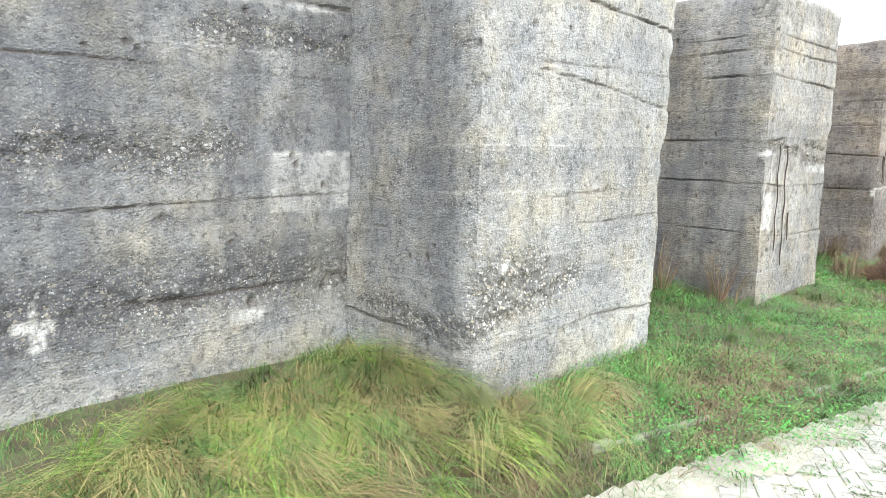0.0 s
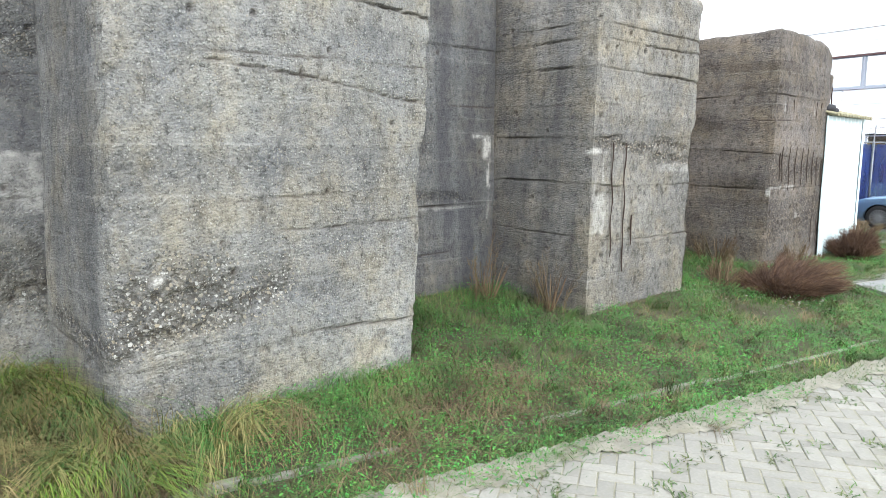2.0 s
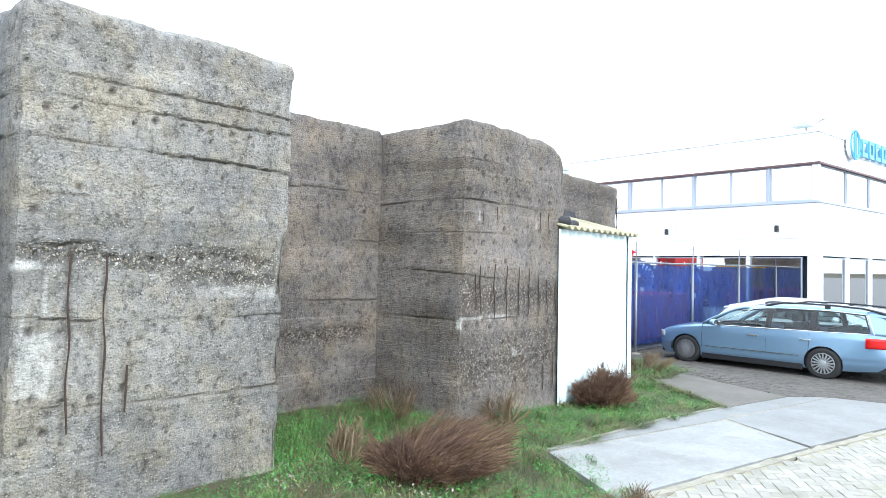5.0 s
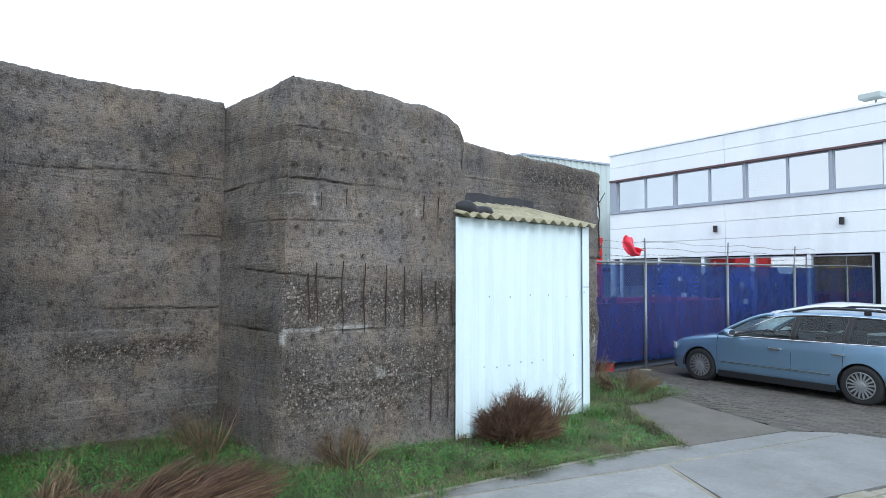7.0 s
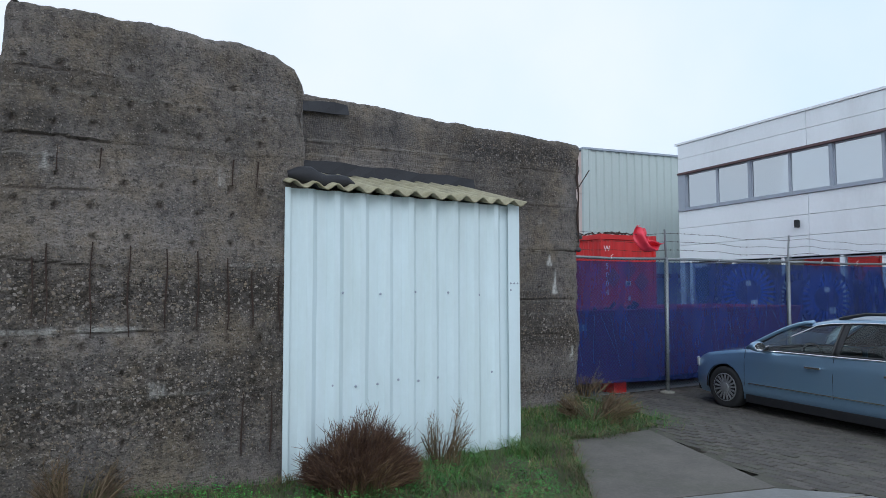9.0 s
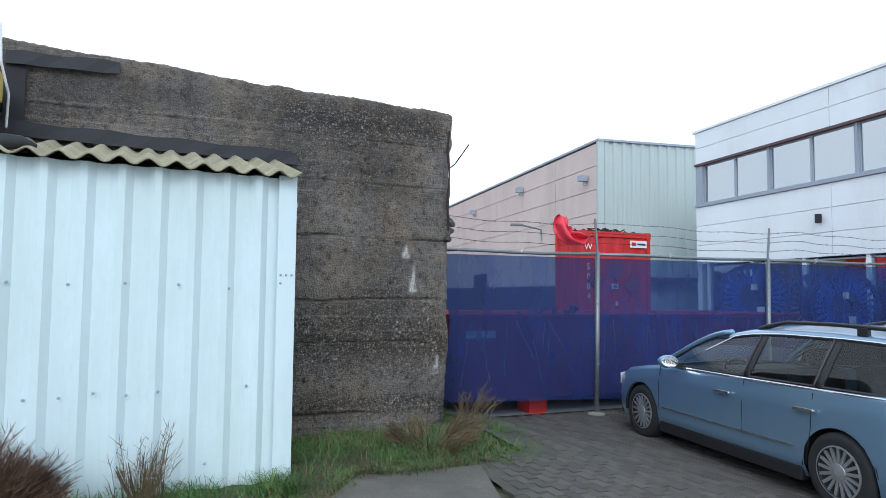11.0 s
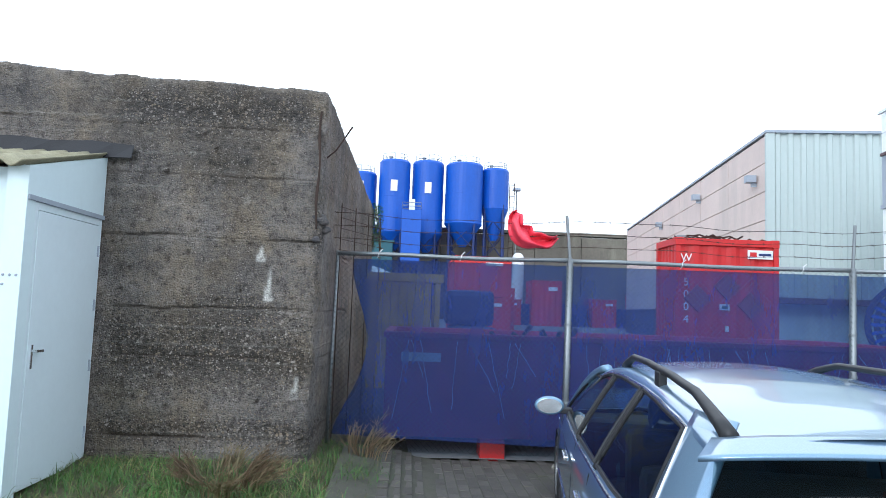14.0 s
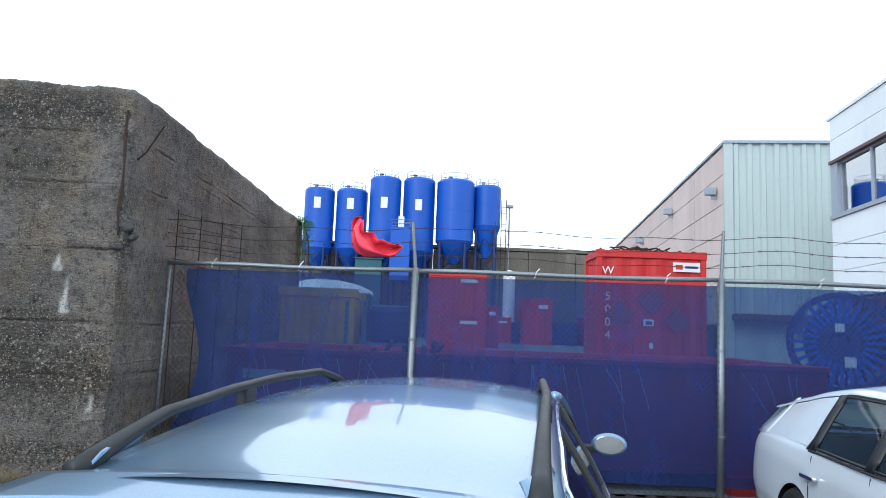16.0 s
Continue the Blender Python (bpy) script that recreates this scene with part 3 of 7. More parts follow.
    f = np.stack((k[:-1, :-1], k[:-1, 1:], k[1:, 1:], k[1:, :-1]), -1).reshape(-1, 4)
    ob = mesh_object(name, V.reshape(-1, 3), f, M[material], bunker, label)
    at = ob.data.attributes.new("wear", "FLOAT_COLOR", "POINT")
    at.data.foreach_set("color", wear.reshape(-1).astype(np.float32))
    return ob


RY = 1.45
BARS = ((10.07, 1.42, 2.0), (10.36, 1.3, 2.02), (10.62, 1.3, 2.0), (10.89, 1.36, 1.98), (11.13, 1.36, 1.97), (11.37, 1.34, 1.92), (11.57, 1.34, 1.82), (11.8, 1.3, 1.78),
        (10.12, 2.55, 2.74), (10.40, 2.58, 2.74), (11.40, 2.52, 2.74), (11.60, 2.52, 2.74), (11.5, 0.3, 0.8), (11.74, 0.3, 0.8), (9.98, 1.45, 1.9))
back = lambda x, y: (x, y * 0 + RY + 1.2)
# recess beside the first buttress
def ties(s0, s1, z0, z1, n_, seed):
    """Form-tie holes and chipped spots scattered over a face."""
    r = random.Random(seed)
    return [(r.uniform(s0, s1), r.uniform(z0, z1), r.choice((0.014, 0.018, 0.024))) for _ in range(n_)]


def tie_grid(s0, s1, ds, zs, seed):
    r = random.Random(seed)
    out = []
    k = s0
    while k < s1:
        out += [(k + r.uniform(-0.03, 0.03), z + r.uniform(-0.03, 0.03), r.choice((0.016, 0.02, 0.026))) for z in zs if r.random() < 0.75]
        k += ds
    return out


concrete_run("recess_wall", [(-9, RY), (0.05, RY)], 3.92,
             [(3.07, 0.0, 0.05, 0.03, 0.02), (1.5, 0.012, 0.05, 0.035, 0.016), (0.78, 0.02, 0.06, 0.02, 0.03), (2.5, 0, 0.02, 0.012, 0.012)],
             gravel=[(0, 9.25, 0.98, 0.0, 0.2), (5.5, 8.2, 1.95, 0.0, 0.13), (7.6, 9.25, 2.75, 0.0, 0.1)],
             lime=[(8.26, 9.09, 1.46, 1.96, 0.30), (8.26, 9.09, 1.90, 1.95, 0.7), (8.26, 8.31, 1.46, 1.95, 0.55), (9.04, 9.09, 1.46, 1.95, 0.75), (8.85, 9.05, 1.5, 1.9, 0.45), (8.5, 8.85, 1.78, 1.84, 0.35), (6.60, 6.68, 0.72, 1.06, 0.9), (6.52, 6.76, 0.84, 0.93, 0.9), (5, 8.9, 2.99, 3.04, 0.55), (7.9, 8.2, 0.68, 0.8, 0.6)],
             seed=2.0, dark_areas=[(3, 9.6, 0.4, 3.1, 0.6), (6.5, 9.6, 2.0, 4.1, 0.55)], cap=back, step=0.035, holes=ties(5.5, 9, 0.6, 3.2, 26, 1), label="long recessed concrete wall with a pale rectangular patch")
concrete_run("buttress", [(-0.02, RY + 0.1), (-0.02, 0), (2.5, 0), (2.5, RY + 0.1)], 3.86,
             [(2.62, 0.0, 0.05, 0.006, 0.012), (2.86, -0.13, 0.05, 0.018, 0.011), (3.28, -0.06, 0.04, 0.035, 0.016), (1.56, 0.02, 0.02, 0.014, 0.012), (1.35, 0.01, 0.04, 0.014, 0.012), (0.62, -0.02, 0.07, 0.02, 0.02)],
             gravel=[(1.3, 2.9, 0.72, 0.2, 0.12), (1.35, 2.6, 0.66, 0.17, 0.07), (1.4, 2.5, 0.95, 0.1, 0.2), (0.1, 1.7, 0.72, 0.0, 0.1)],
             lime=[(2.4, 3.9, 2.28, 2.32, 0.3), (1.46, 1.72, 0.54, 0.575, 0.9), (1.8, 1.98, 0.63, 0.665, 0.9), (1.78, 1.9, 1.08, 1.18, 0.9)],
             seed=11.0, dark_areas=[(0.0, 1.55, 0.1, 3.8, 0.5)], holes=ties(0.2, 3.9, 0.7, 3.4, 22, 2) + [(1.05, 1.17, 0.026), (1.05, 0.55, 0.026)], lean=(0.035, 0.08), cap=lambda x, y: (x * 0 + 1.25, y * 0 + 1.6), label="concrete buttress with a band of bared gravel near its foot")
concrete_run("recess_wall", [(2.5, RY), (4.95, RY)], 3.93,
             [(3.12, 0.0, 0.03, 0.02, 0.015), (1.35, -0.02, 0.04, 0.02, 0.025), (2.45, 0, 0.02, 0.01, 0.012), (0.75, 0.0, 0.03, 0.012, 0.014)],
             gravel=[(0, 1.5, 2.0, 0, 0.1), (0.2, 2.2, 1.42, 0.0, 0.06)],
             lime=[(2.06, 2.36, 2.08, 2.15, 0.9), (2.24, 2.40, 1.85, 2.13, 0.9), (2.32, 2.40, 1.5, 1.9, 0.85), (2.34, 2.39, 1.1, 1.5, 0.7), (0.3, 1.3, 3.08, 3.13, 0.5), (0.0, 2.3, 1.26, 1.31, 0.4), (1.05, 1.12, 3.3, 3.55, 0.45)],
             seed=23.0, dark_areas=[(-0.5, 2.9, -0.6, 4.7, 0.75)], holes=ties(0, 2.4, 0.6, 3.4, 10, 3), cap=back, label="recessed concrete wall with a white lime streak")
concrete_run("buttress", [(4.95, RY + 0.1), (4.95, 0), (7.2, 0), (7.2, RY + 0.1)], 3.81,
             [(3.30, 0.0, 0.015, 0.024, 0.012), (3.14, 0.0, 0.02, 0.024, 0.012), (2.84, -0.008, 0.03, 0.04, 0.016), (2.08, 0.01, 0.04, 0.028, 0.02), (1.6, -0.025, 0.04, 0.04, 0.016), (1.02, -0.04, 0.03, 0.018, 0.014), (2.45, 0, 0.02, 0.01, 0.012)],
             gravel=[(1.45, 3.8, 2.02, 0.0, 0.07), (2.6, 3.85, 1.88, -0.02, 0.09)],
             lime=[(1.42, 1.85, 1.9, 1.98, 0.95), (1.72, 1.84, 1.55, 1.95, 0.6), (1.6, 1.86, 1.0, 1.5, 0.45), (1.45, 1.75, 1.0, 1.05, 0.7), (2.9, 3.7, 1.66, 1.8, 0.45), (1.52, 1.58, 0.4, 0.55, 0.5), (1.62, 1.67, 0.95, 1.8, 0.6)],
             rusts=[(1.93, 0.7, 2.02), (2.18, 0.5, 2.02), (2.35, 0.8, 1.2), (1.75, 1.55, 2.02)],
             seed=37.0, material="concrete_mid", dark_areas=[(-0.3, 1.62, -0.6, 4.3, 0.55)], holes=ties(0.1, 3.7, 0.5, 3.6, 26, 4) + tie_grid(1.7, 3.7, 0.21, (1.5, 2.0, 1.0, 3.05), 9), lean=(0.03, 0.015), cap=lambda x, y: (x * 0 + 6.1, y * 0 + 1.6), label="cracked concrete buttress with rusted bars and lime stains")
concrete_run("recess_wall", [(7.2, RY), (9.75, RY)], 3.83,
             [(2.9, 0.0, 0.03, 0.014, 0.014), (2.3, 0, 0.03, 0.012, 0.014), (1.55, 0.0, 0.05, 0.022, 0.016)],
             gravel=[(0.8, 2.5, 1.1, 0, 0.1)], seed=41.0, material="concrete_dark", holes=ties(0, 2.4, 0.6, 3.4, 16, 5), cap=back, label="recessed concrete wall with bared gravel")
concrete_run("buttress", [(9.71, RY + 0.1), (9.71, 0), (12.02, 0), (12.02, RY + 0.1)], 3.74,
             [(2.78, 0.0, 0.03, 0.03, 0.014), (3.3, 0.0, 0.02, 0.012, 0.012), (1.96, -0.05, 0.03, 0.02, 0.014), (1.36, -0.01, 0.02, 0.028, 0.018), (2.4, 0, 0.02, 0.01, 0.012)],
             gravel=[(1.45, 3.75, 1.65, -0.02, 0.2), (1.45, 3.75, 0.8, 0.0, 0.3)],
             lime=[(1.46, 1.62, 1.22, 1.36, 0.8), (1.5, 2.0, 1.32, 1.39, 0.8), (2.1, 2.55, 1.31, 1.39, 0.7), (3.2, 3.72, 1.84, 1.89, 0.6), (1.8, 1.88, 2.52, 2.7, 0.5), (3.1, 3.18, 2.5, 2.7, 0.5), (2.6, 2.75, 0.8, 0.95, 0.4)],
             seed=53.0, gouge=0.45, rusts=[(x - 8.16, a, b_) for x, a, b_ in BARS], material="concrete_dark", holes=tie_grid(1.65, 3.7, 0.26, (0.5, 0.75, 1.0, 1.25, 2.05, 2.3, 2.5, 2.9, 3.1, 3.35), 6), lean=(0.03, 0.0), cap=lambda x, y: (x * 0 + 10.9, y * 0 + 1.6), rnd=0.12, side_top=([9.7, 11.45, 11.75, 11.92, 12.02], [0.03, 0.0, -0.05, -0.14, -0.30]), label="dark concrete buttress with a row of bared rusted bars")
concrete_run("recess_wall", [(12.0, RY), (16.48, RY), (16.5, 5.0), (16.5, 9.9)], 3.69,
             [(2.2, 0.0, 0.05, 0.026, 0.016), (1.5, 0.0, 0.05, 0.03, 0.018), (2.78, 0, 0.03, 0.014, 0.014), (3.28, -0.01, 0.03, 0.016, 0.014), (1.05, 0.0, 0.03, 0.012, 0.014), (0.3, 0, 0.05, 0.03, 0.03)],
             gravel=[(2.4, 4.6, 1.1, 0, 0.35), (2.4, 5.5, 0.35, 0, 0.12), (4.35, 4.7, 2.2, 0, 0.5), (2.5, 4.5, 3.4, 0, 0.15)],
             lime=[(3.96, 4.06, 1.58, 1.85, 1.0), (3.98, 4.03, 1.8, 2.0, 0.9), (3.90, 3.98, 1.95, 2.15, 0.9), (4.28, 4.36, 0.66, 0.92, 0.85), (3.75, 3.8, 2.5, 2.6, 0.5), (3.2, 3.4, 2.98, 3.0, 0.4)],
             seed=67.0, gouge=0.45, rnd=0.08, dark_areas=[(0, 4.5, 2.9, 3.9, 0.4)], material="concrete_dark", holes=ties(2.4, 4.4, 0.4, 3.4, 22, 7), cap=lambda x, y: (np.minimum(x, 15.4), y + np.where(x < 16.2, 1.2, 0.0)), side_top=([12, 13, 16.5], [0.12, 0.08, 0.0]), label="end wall of the bunker with a chipped corner", step=0.03, chip=0.07)


def bunker_roof():
    gx, gy = np.meshgrid(np.linspace(-9, 15.9, 60), np.linspace(RY + 0.9, 9.7, 30))
    gz = 3.66 + 0.06 * fbm(np.stack((gx * 0.8, gy * 0.8, gx * 0), -1), 3) + 0.12 * np.clip(1 - np.abs(gx - 3) / 10, 0, 1)
    v = np.stack((gx, gy, gz), -1).reshape(-1, 3)
    k = np.arange(gx.size).reshape(gx.shape)
    f = np.stack((k[:-1, :-1], k[:-1, 1:], k[1:, 1:], k[1:, :-1]), -1).reshape(-1, 4)
    mesh_object("roof", v, f, M["cap"], bunker, "flat roof with moss", smooth=True)
    part("back_wall", boxes(((-9.3, 9.6, -0.4), (16.4, 9.88, 3.6)), ((-9.4, RY + 0.02, -0.4), (-9.02, 9.88, 3.7)), bevel=0.02), M["cap"], bunker)


bunker_roof()


def rebar(x, z_low, z_high, y=-0.006, r=0.007):
    bm = bmesh.new()
    k = max(4, int((z_high - z_low) / 0.06))
    pts = []
    for i in range(k + 1):
        z = z_low + (z_high - z_low) * i / k
        pts.append((x + 0.008 * math.sin(z * 9 + x * 5), y + 0.006 * math.sin(z * 13 + x), z))
    tube(bm, pts, [r * (1 + 0.25 * math.sin(7 * i + x)) for i in range(k + 1)], 6)
    part("rusted_bar", bm, M["rust"], bunker)


for x, a, b_ in ((5.33, 0.75, 2.03), (5.58, 0.55, 2.03), (5.75, 0.85, 1.2)):
    rebar(x, a, b_)
for x, a, b_ in BARS:
    rebar(x, a, b_, r=0.006)
rebar(16.44, 2.3, 3.45, y=RY - 0.02, r=0.013)
bm = bmesh.new()
tube(bm, [(16.4, 1.6, 2.95), (16.58, 1.56, 3.1), (16.74, 1.52, 3.34)], 0.008, 6)
part("bent_bar", bm, M["rust"], bunker)
bm = bmesh.new()
for k, (x, y, z, r) in enumerate(((16.47, 1.5, 2.40, 0.085), (16.52, 1.56, 2.31, 0.06), (16.44, 1.44, 2.2, 0.045))):
    made = bmesh.ops.create_icosphere(bm, subdivisions=3, radius=r)["verts"]
    for v in made:
        v.co = Vector((x, y, z)) + Vector((v.co.x, v.co.y * 0.9, v.co.z * 0.7)) * (1 + 0.45 * noise.noise(v.co * 14 + Vector((k, 0, 0))))
part("broken_edge", bm, M["concrete_dark"], bunker, "broken chunk of concrete on the corner")
bm = bmesh.new()
tube(bm, [(12.05, 1.2, 3.9), (12.07, 1.18, 3.55), (12.12, 1.3, 3.3), (12.1, 1.38, 2.95)], 0.012, 6)
part("conduit", bm, M["white"], bunker, "thin pale cable beside the buttress")
part("junction_box", boxes(((12.03, 1.0, 3.18), (12.10, 1.16, 3.42)), bevel=0.01), M["timber"], bunker, "small weathered wooden box")


# ---- paving ----
def yard_z(y):
    return -0.06 + 0.02 * np.maximum(0, np.asarray(y, float) - 3.0)


def yard():
    bm = bmesh.new()
    ys = (2.55, 3.0, 10, 25, 60)
    xs = (16.6, 30, 60)
    grid = [[bm.verts.new((x if j or y < 10 else (-25 if y >= 25 else 16.6), y, float(yard_z(y)) + 0.01)) for j, x in enumerate(xs)] for y in ys]
    for a, b_ in zip(grid, grid[1:]):
        for k in range(2):
            bm.faces.new((a[k], a[k + 1], b_[k + 1], b_[k]))
    tagged(part("yard_surface", bm, M["asphalt"]), "worn grey concrete yard behind the fence", "yard", kind="structure")


yard()
# unseen grey sheet, stretched far south so the office panes reflect no brown soil
sheet("road", [(-300, -7.5), (300, -7.5), (300, -400), (-300, -400)], M["asphalt"], "plain worn grey surface out of view, extended for the office windows to reflect", "road", -0.02)


def slab_field():
    """Cast concrete slabs with open joints and a paler border strip."""
    for outline in ([(9.65, -1.28), (12.80, -2.02), (11.97, -3.21), (8.85, -2.46)],
                    [(9.75, -1.255), (12.58, -1.50), (13.70, -1.74), (15.45, -2.10), (15.93, -2.58), (12.86, -1.985)],
                    [(12.88, -2.03), (15.94, -2.62), (16.1, -4.2), (12.06, -3.22)]):
        sheet("concrete_slab", outline, M["slab"], "smooth pale concrete slab with open joints", "slab", 0.012)


slab_field()
sheet("concrete_slab", [(13.78, -1.72), (14.95, -0.08), (16.1, -0.10), (15.52, -2.06)], M["old_slab"], "worn brownish concrete slab edged by moss and grass", "slab", 0.004)
sheet("slab_bed", [(9.7, -1.27), (12.58, -1.51), (13.7, -1.75), (15.44, -2.11), (15.92, -2.58), (16.08, -4.18), (8.87, -2.45)], M["sand"], "sandy bed showing in the joints between slabs", "sand", 0.004)
sheet("edging_strip", [(8.80, -2.50), (12.0, -3.27), (16.1, -4.26), (16.1, -4.36), (12.0, -3.36), (8.78, -2.59)], M["sand"], "pale strip of mortar along the slabs", "edging", 0.014)
sheet("edging_strip", [(9.72, -1.20), (12.6, -1.44), (13.72, -1.68), (13.71, -1.735), (12.58, -1.495), (9.74, -1.25)], M["kerb"], "narrow concrete edging along the slabs", "edging", 0.02)


def kerb_line():
    """Low half-buried kerb stones between grass and paving."""
    a, b_ = Vector((-0.6, -0.62)), Vector((8.4, -2.78))
    d = (b_ - a).normalized()
    kerb = thing("kerb", "low mossy kerb stones half sunk in grass", "kerb", kind="structure")
    n_ = int((b_ - a).length / 1.0)
    for k in range(n_):
        p = a + d * (k + 0.5)
        z = float(ground_z(p.x, p.y))
        bm = boxes(((-0.49, -0.03, -0.15), (0.49, 0.03, -0.05 + 0.035 * random.random())), bevel=0.012, m=pose(p.x, p.y, z, random.uniform(-1, 1), random.uniform(-0.6, 0.6), math.degrees(math.atan2(d.y, d.x)) + random.uniform(-0.8, 0.8)))
        part("kerb_stone", bm, M["kerb"], kerb)


kerb_line()


def brick_mesh(L, W, H=0.05, ch=0.004):
    g = 0.004
    l, w = L / 2 - g, W / 2 - g
    v = [(-l, -w, -H), (l, -w, -H), (l, w, -H), (-l, w, -H), (-l, -w, -ch), (l, -w, -ch), (l, w, -ch), (-l, w, -ch), (-l + ch, -w + ch, 0), (l - ch, -w + ch, 0), (l - ch, w - ch, 0), (-l + ch, w - ch, 0)]
    f = [(8, 9, 10, 11)] + [(a, (a + 1) % 4, (a + 1) % 4 + 4, a + 4) for a in range(4)] + [(a + 4, (a + 1) % 4 + 4, (a + 1) % 4 + 8, a + 8) for a in range(4)]
    return v, f


def brick_field(name, cells, material, label, near, L, W, part_name, joint_outline, joint):
    """Bricks at (x, y, turn): the nearest ones as parts, the rest joined."""
    owner = bed(name, joint_outline, joint, label, "pavement", 0.001)
    v, f = brick_mesh(L, W)
    shared = bpy.data.meshes.new(part_name)
    shared.from_pydata(v, [], f)
    shared.materials.append(material)
    va = np.array(v)
    rest_v, rest_f, count = [], [], 0
    for x, y, turn in cells:
        z = float(ground_z(x, y)) + 0.006 + random.uniform(-0.004, 0.004)
        m = pose(x, y, z, random.uniform(-0.9, 0.9), random.uniform(-0.9, 0.9), turn + random.uniform(-0.6, 0.6))
        if near(x, y) and count < 300:
            ob = new(part_name, shared)
            ob.parent = owner
            ob.matrix_local = m
            count += 1
        else:
            mm = np.array(m)
            base = len(rest_v) * len(v)
            rest_v.append(va @ mm[:3, :3].T + mm[:3, 3])
            rest_f += [tuple(i + base for i in face) for face in f]
    rest = mesh_object("bricks", np.concatenate(rest_v), rest_f, material, owner)
    rest["kind"] = "stuff"


def beige_edge(x):
    return -1.36 - 0.235 * x


def beige_cells():
    """Herringbone at 45 degrees to the kerb."""
    L, W = 0.21, 0.105
    out = []
    ang = radians(31)
    c, s = math.cos(ang), math.sin(ang)
    for i in range(-150, 151):
        for j in range(-45, 46):
            for du, dv, a in ((L / 2, W / 2, 0.0), (L + W / 2, 0.0, 90.0)):
                # the pair repeats along (W, W) and along (2L, 0)
                u, v_ = i * W + j * 2 * L + du, i * W + dv
                x, y = 3.5 + u * c - v_ * s, -4.2 + u * s + v_ * c
                if -5.5 < x < 16.0 and -7.3 < y < (beige_edge(x) + 0.05 if x < 8.75 else -2.66 - 0.241 * (x - 8.85)):
                    out.append((x, y, a + 31))
    return out


# ---- shed ----
def shed():
    ob = thing("shed", "small white corrugated steel shed leaning against the bunker", "shed")
    x0, x1, yf, zb, zt = 11.86, 14.36, -0.01, 0.02, 2.54
    prof, x = [], 0.0
    rib = 0.25
    width = x1 - x0 - 0.155
    while x < width:
        for dx, dy in ((0.0, 0.0), (0.09, 0.0), (0.145, -0.05), (0.195, -0.05)):
            if x + dx <= width:
                prof.append((x0 + 0.02 + x + dx, yf - 0.0 + dy))
        x += rib
    prof.append((x1 - 0.12, yf))
    bm = bmesh.new()
    zs = [zb + (zt - zb) * k / 10 for k in range(11)]
    rows = [[bm.verts.new((px, py + 0.004 * math.sin(3 * z + px * 2), z)) for px, py in prof] for z in zs]
    for a, b_ in zip(rows, rows[1:]):
        for k in range(len(prof) - 1):
            bm.faces.new((a[k], a[k + 1], b_[k + 1], b_[k]))
    thicken(bm, 0.004)
    part("front_sheet", bm, M["white_sheet"], ob)
    part("corner_trim", boxes(((x1 - 0.15, yf - 0.04, zb - 0.03), (x1, yf - 0.034, zt + 0.02)), ((x1 - 0.006, yf - 0.034, zb - 0.03), (x1, yf + 0.1, zt + 0.02)), bevel=0.002), M["white_sheet"], ob)
    part("edge_trim", boxes(((x0 - 0.03, yf - 0.03, zb), (x0 + 0.02, yf - 0.022, zt))), M["white_sheet"], ob)
    for z, count, x_from in ((1.62, 5, 0.5), (0.80, 10, 0.2), (0.22, 4, 0.3)):
        for k in range(count):
            xx = x0 + x_from + k * (width - x_from) / count
            bm = bmesh.new()
            lathe(bm, [(0.013, 0), (0.011, 0.006), (0.004, 0.009)], 8, pose(xx, yf - 0.037, z + random.uniform(-0.02, 0.02), 90, 0, 0))
            part("screw", bm, M["frame_grey"], ob)
    for dx, dz in ((0.03, 0), (0.075, 0), (0.12, 0), (0.03, -0.07)):
        bm = bmesh.new()
        lathe(bm, [(0.011, 0), (0.009, 0.006), (0.004, 0.008)], 8, pose(x1 - 0.15 + dx, yf - 0.041, 1.72 + dz, 90, 0, 0))
        part("screw", bm, M["frame_grey"], ob)
    # side with the door
    part("door_frame", boxes(((x1 - 0.05, yf + 0.1, zb), (x1 - 0.005, yf + 0.16, 2.3)), ((x1 - 0.05, RY - 0.09, zb), (x1 - 0.005, RY - 0.03, 2.3)), ((x1 - 0.05, yf + 0.16, 2.24), (x1 - 0.005, RY - 0.09, 2.3)), bevel=0.004), M["white_door"], ob)
    door = part("door", boxes(((x1 - 0.045, yf + 0.165, zb + 0.06), (x1 - 0.001, RY - 0.095, 2.235)), bevel=0.005), M["white_door"], ob, "plain white flush door")
    part("handle", boxes(((x1 + 0.03, yf + 0.22, 1.13), (x1 + 0.045, yf + 0.34, 1.15)), ((x1 - 0.001, yf + 0.22, 1.13), (x1 + 0.045, yf + 0.235, 1.15)), ((x1 - 0.002, yf + 0.215, 1.0), (x1 + 0.006, yf + 0.245, 1.19)), bevel=0.003), M["chrome"], door)
    for z in (0.35, 0.95, 1.5, 2.0):
        bm = bmesh.new()
        tube(bm, [(x1 + 0.006, RY - 0.1, z - 0.05), (x1 + 0.006, RY - 0.1, z + 0.05)], 0.01, 8)
        part("hinge", bm, M["frame_grey"], door)
    part("fascia", boxes(((x1 - 0.03, yf - 0.03, 2.3), (x1 + 0.012, RY - 0.02, 2.34)), bevel=0.004), M["frame_grey"], ob)
    bm = bmesh.new()
    ends = []
    for xx in (x1 - 0.004, x1 - 0.034):
        ends.append([bm.verts.new(p) for p in ((xx, yf - 0.028, 2.342), (xx, RY - 0.02, 2.342), (xx, RY - 0.02, 2.90), (xx, yf - 0.028, 2.56))])
    bm.faces.new(ends[0]), bm.faces.new(ends[1][::-1])
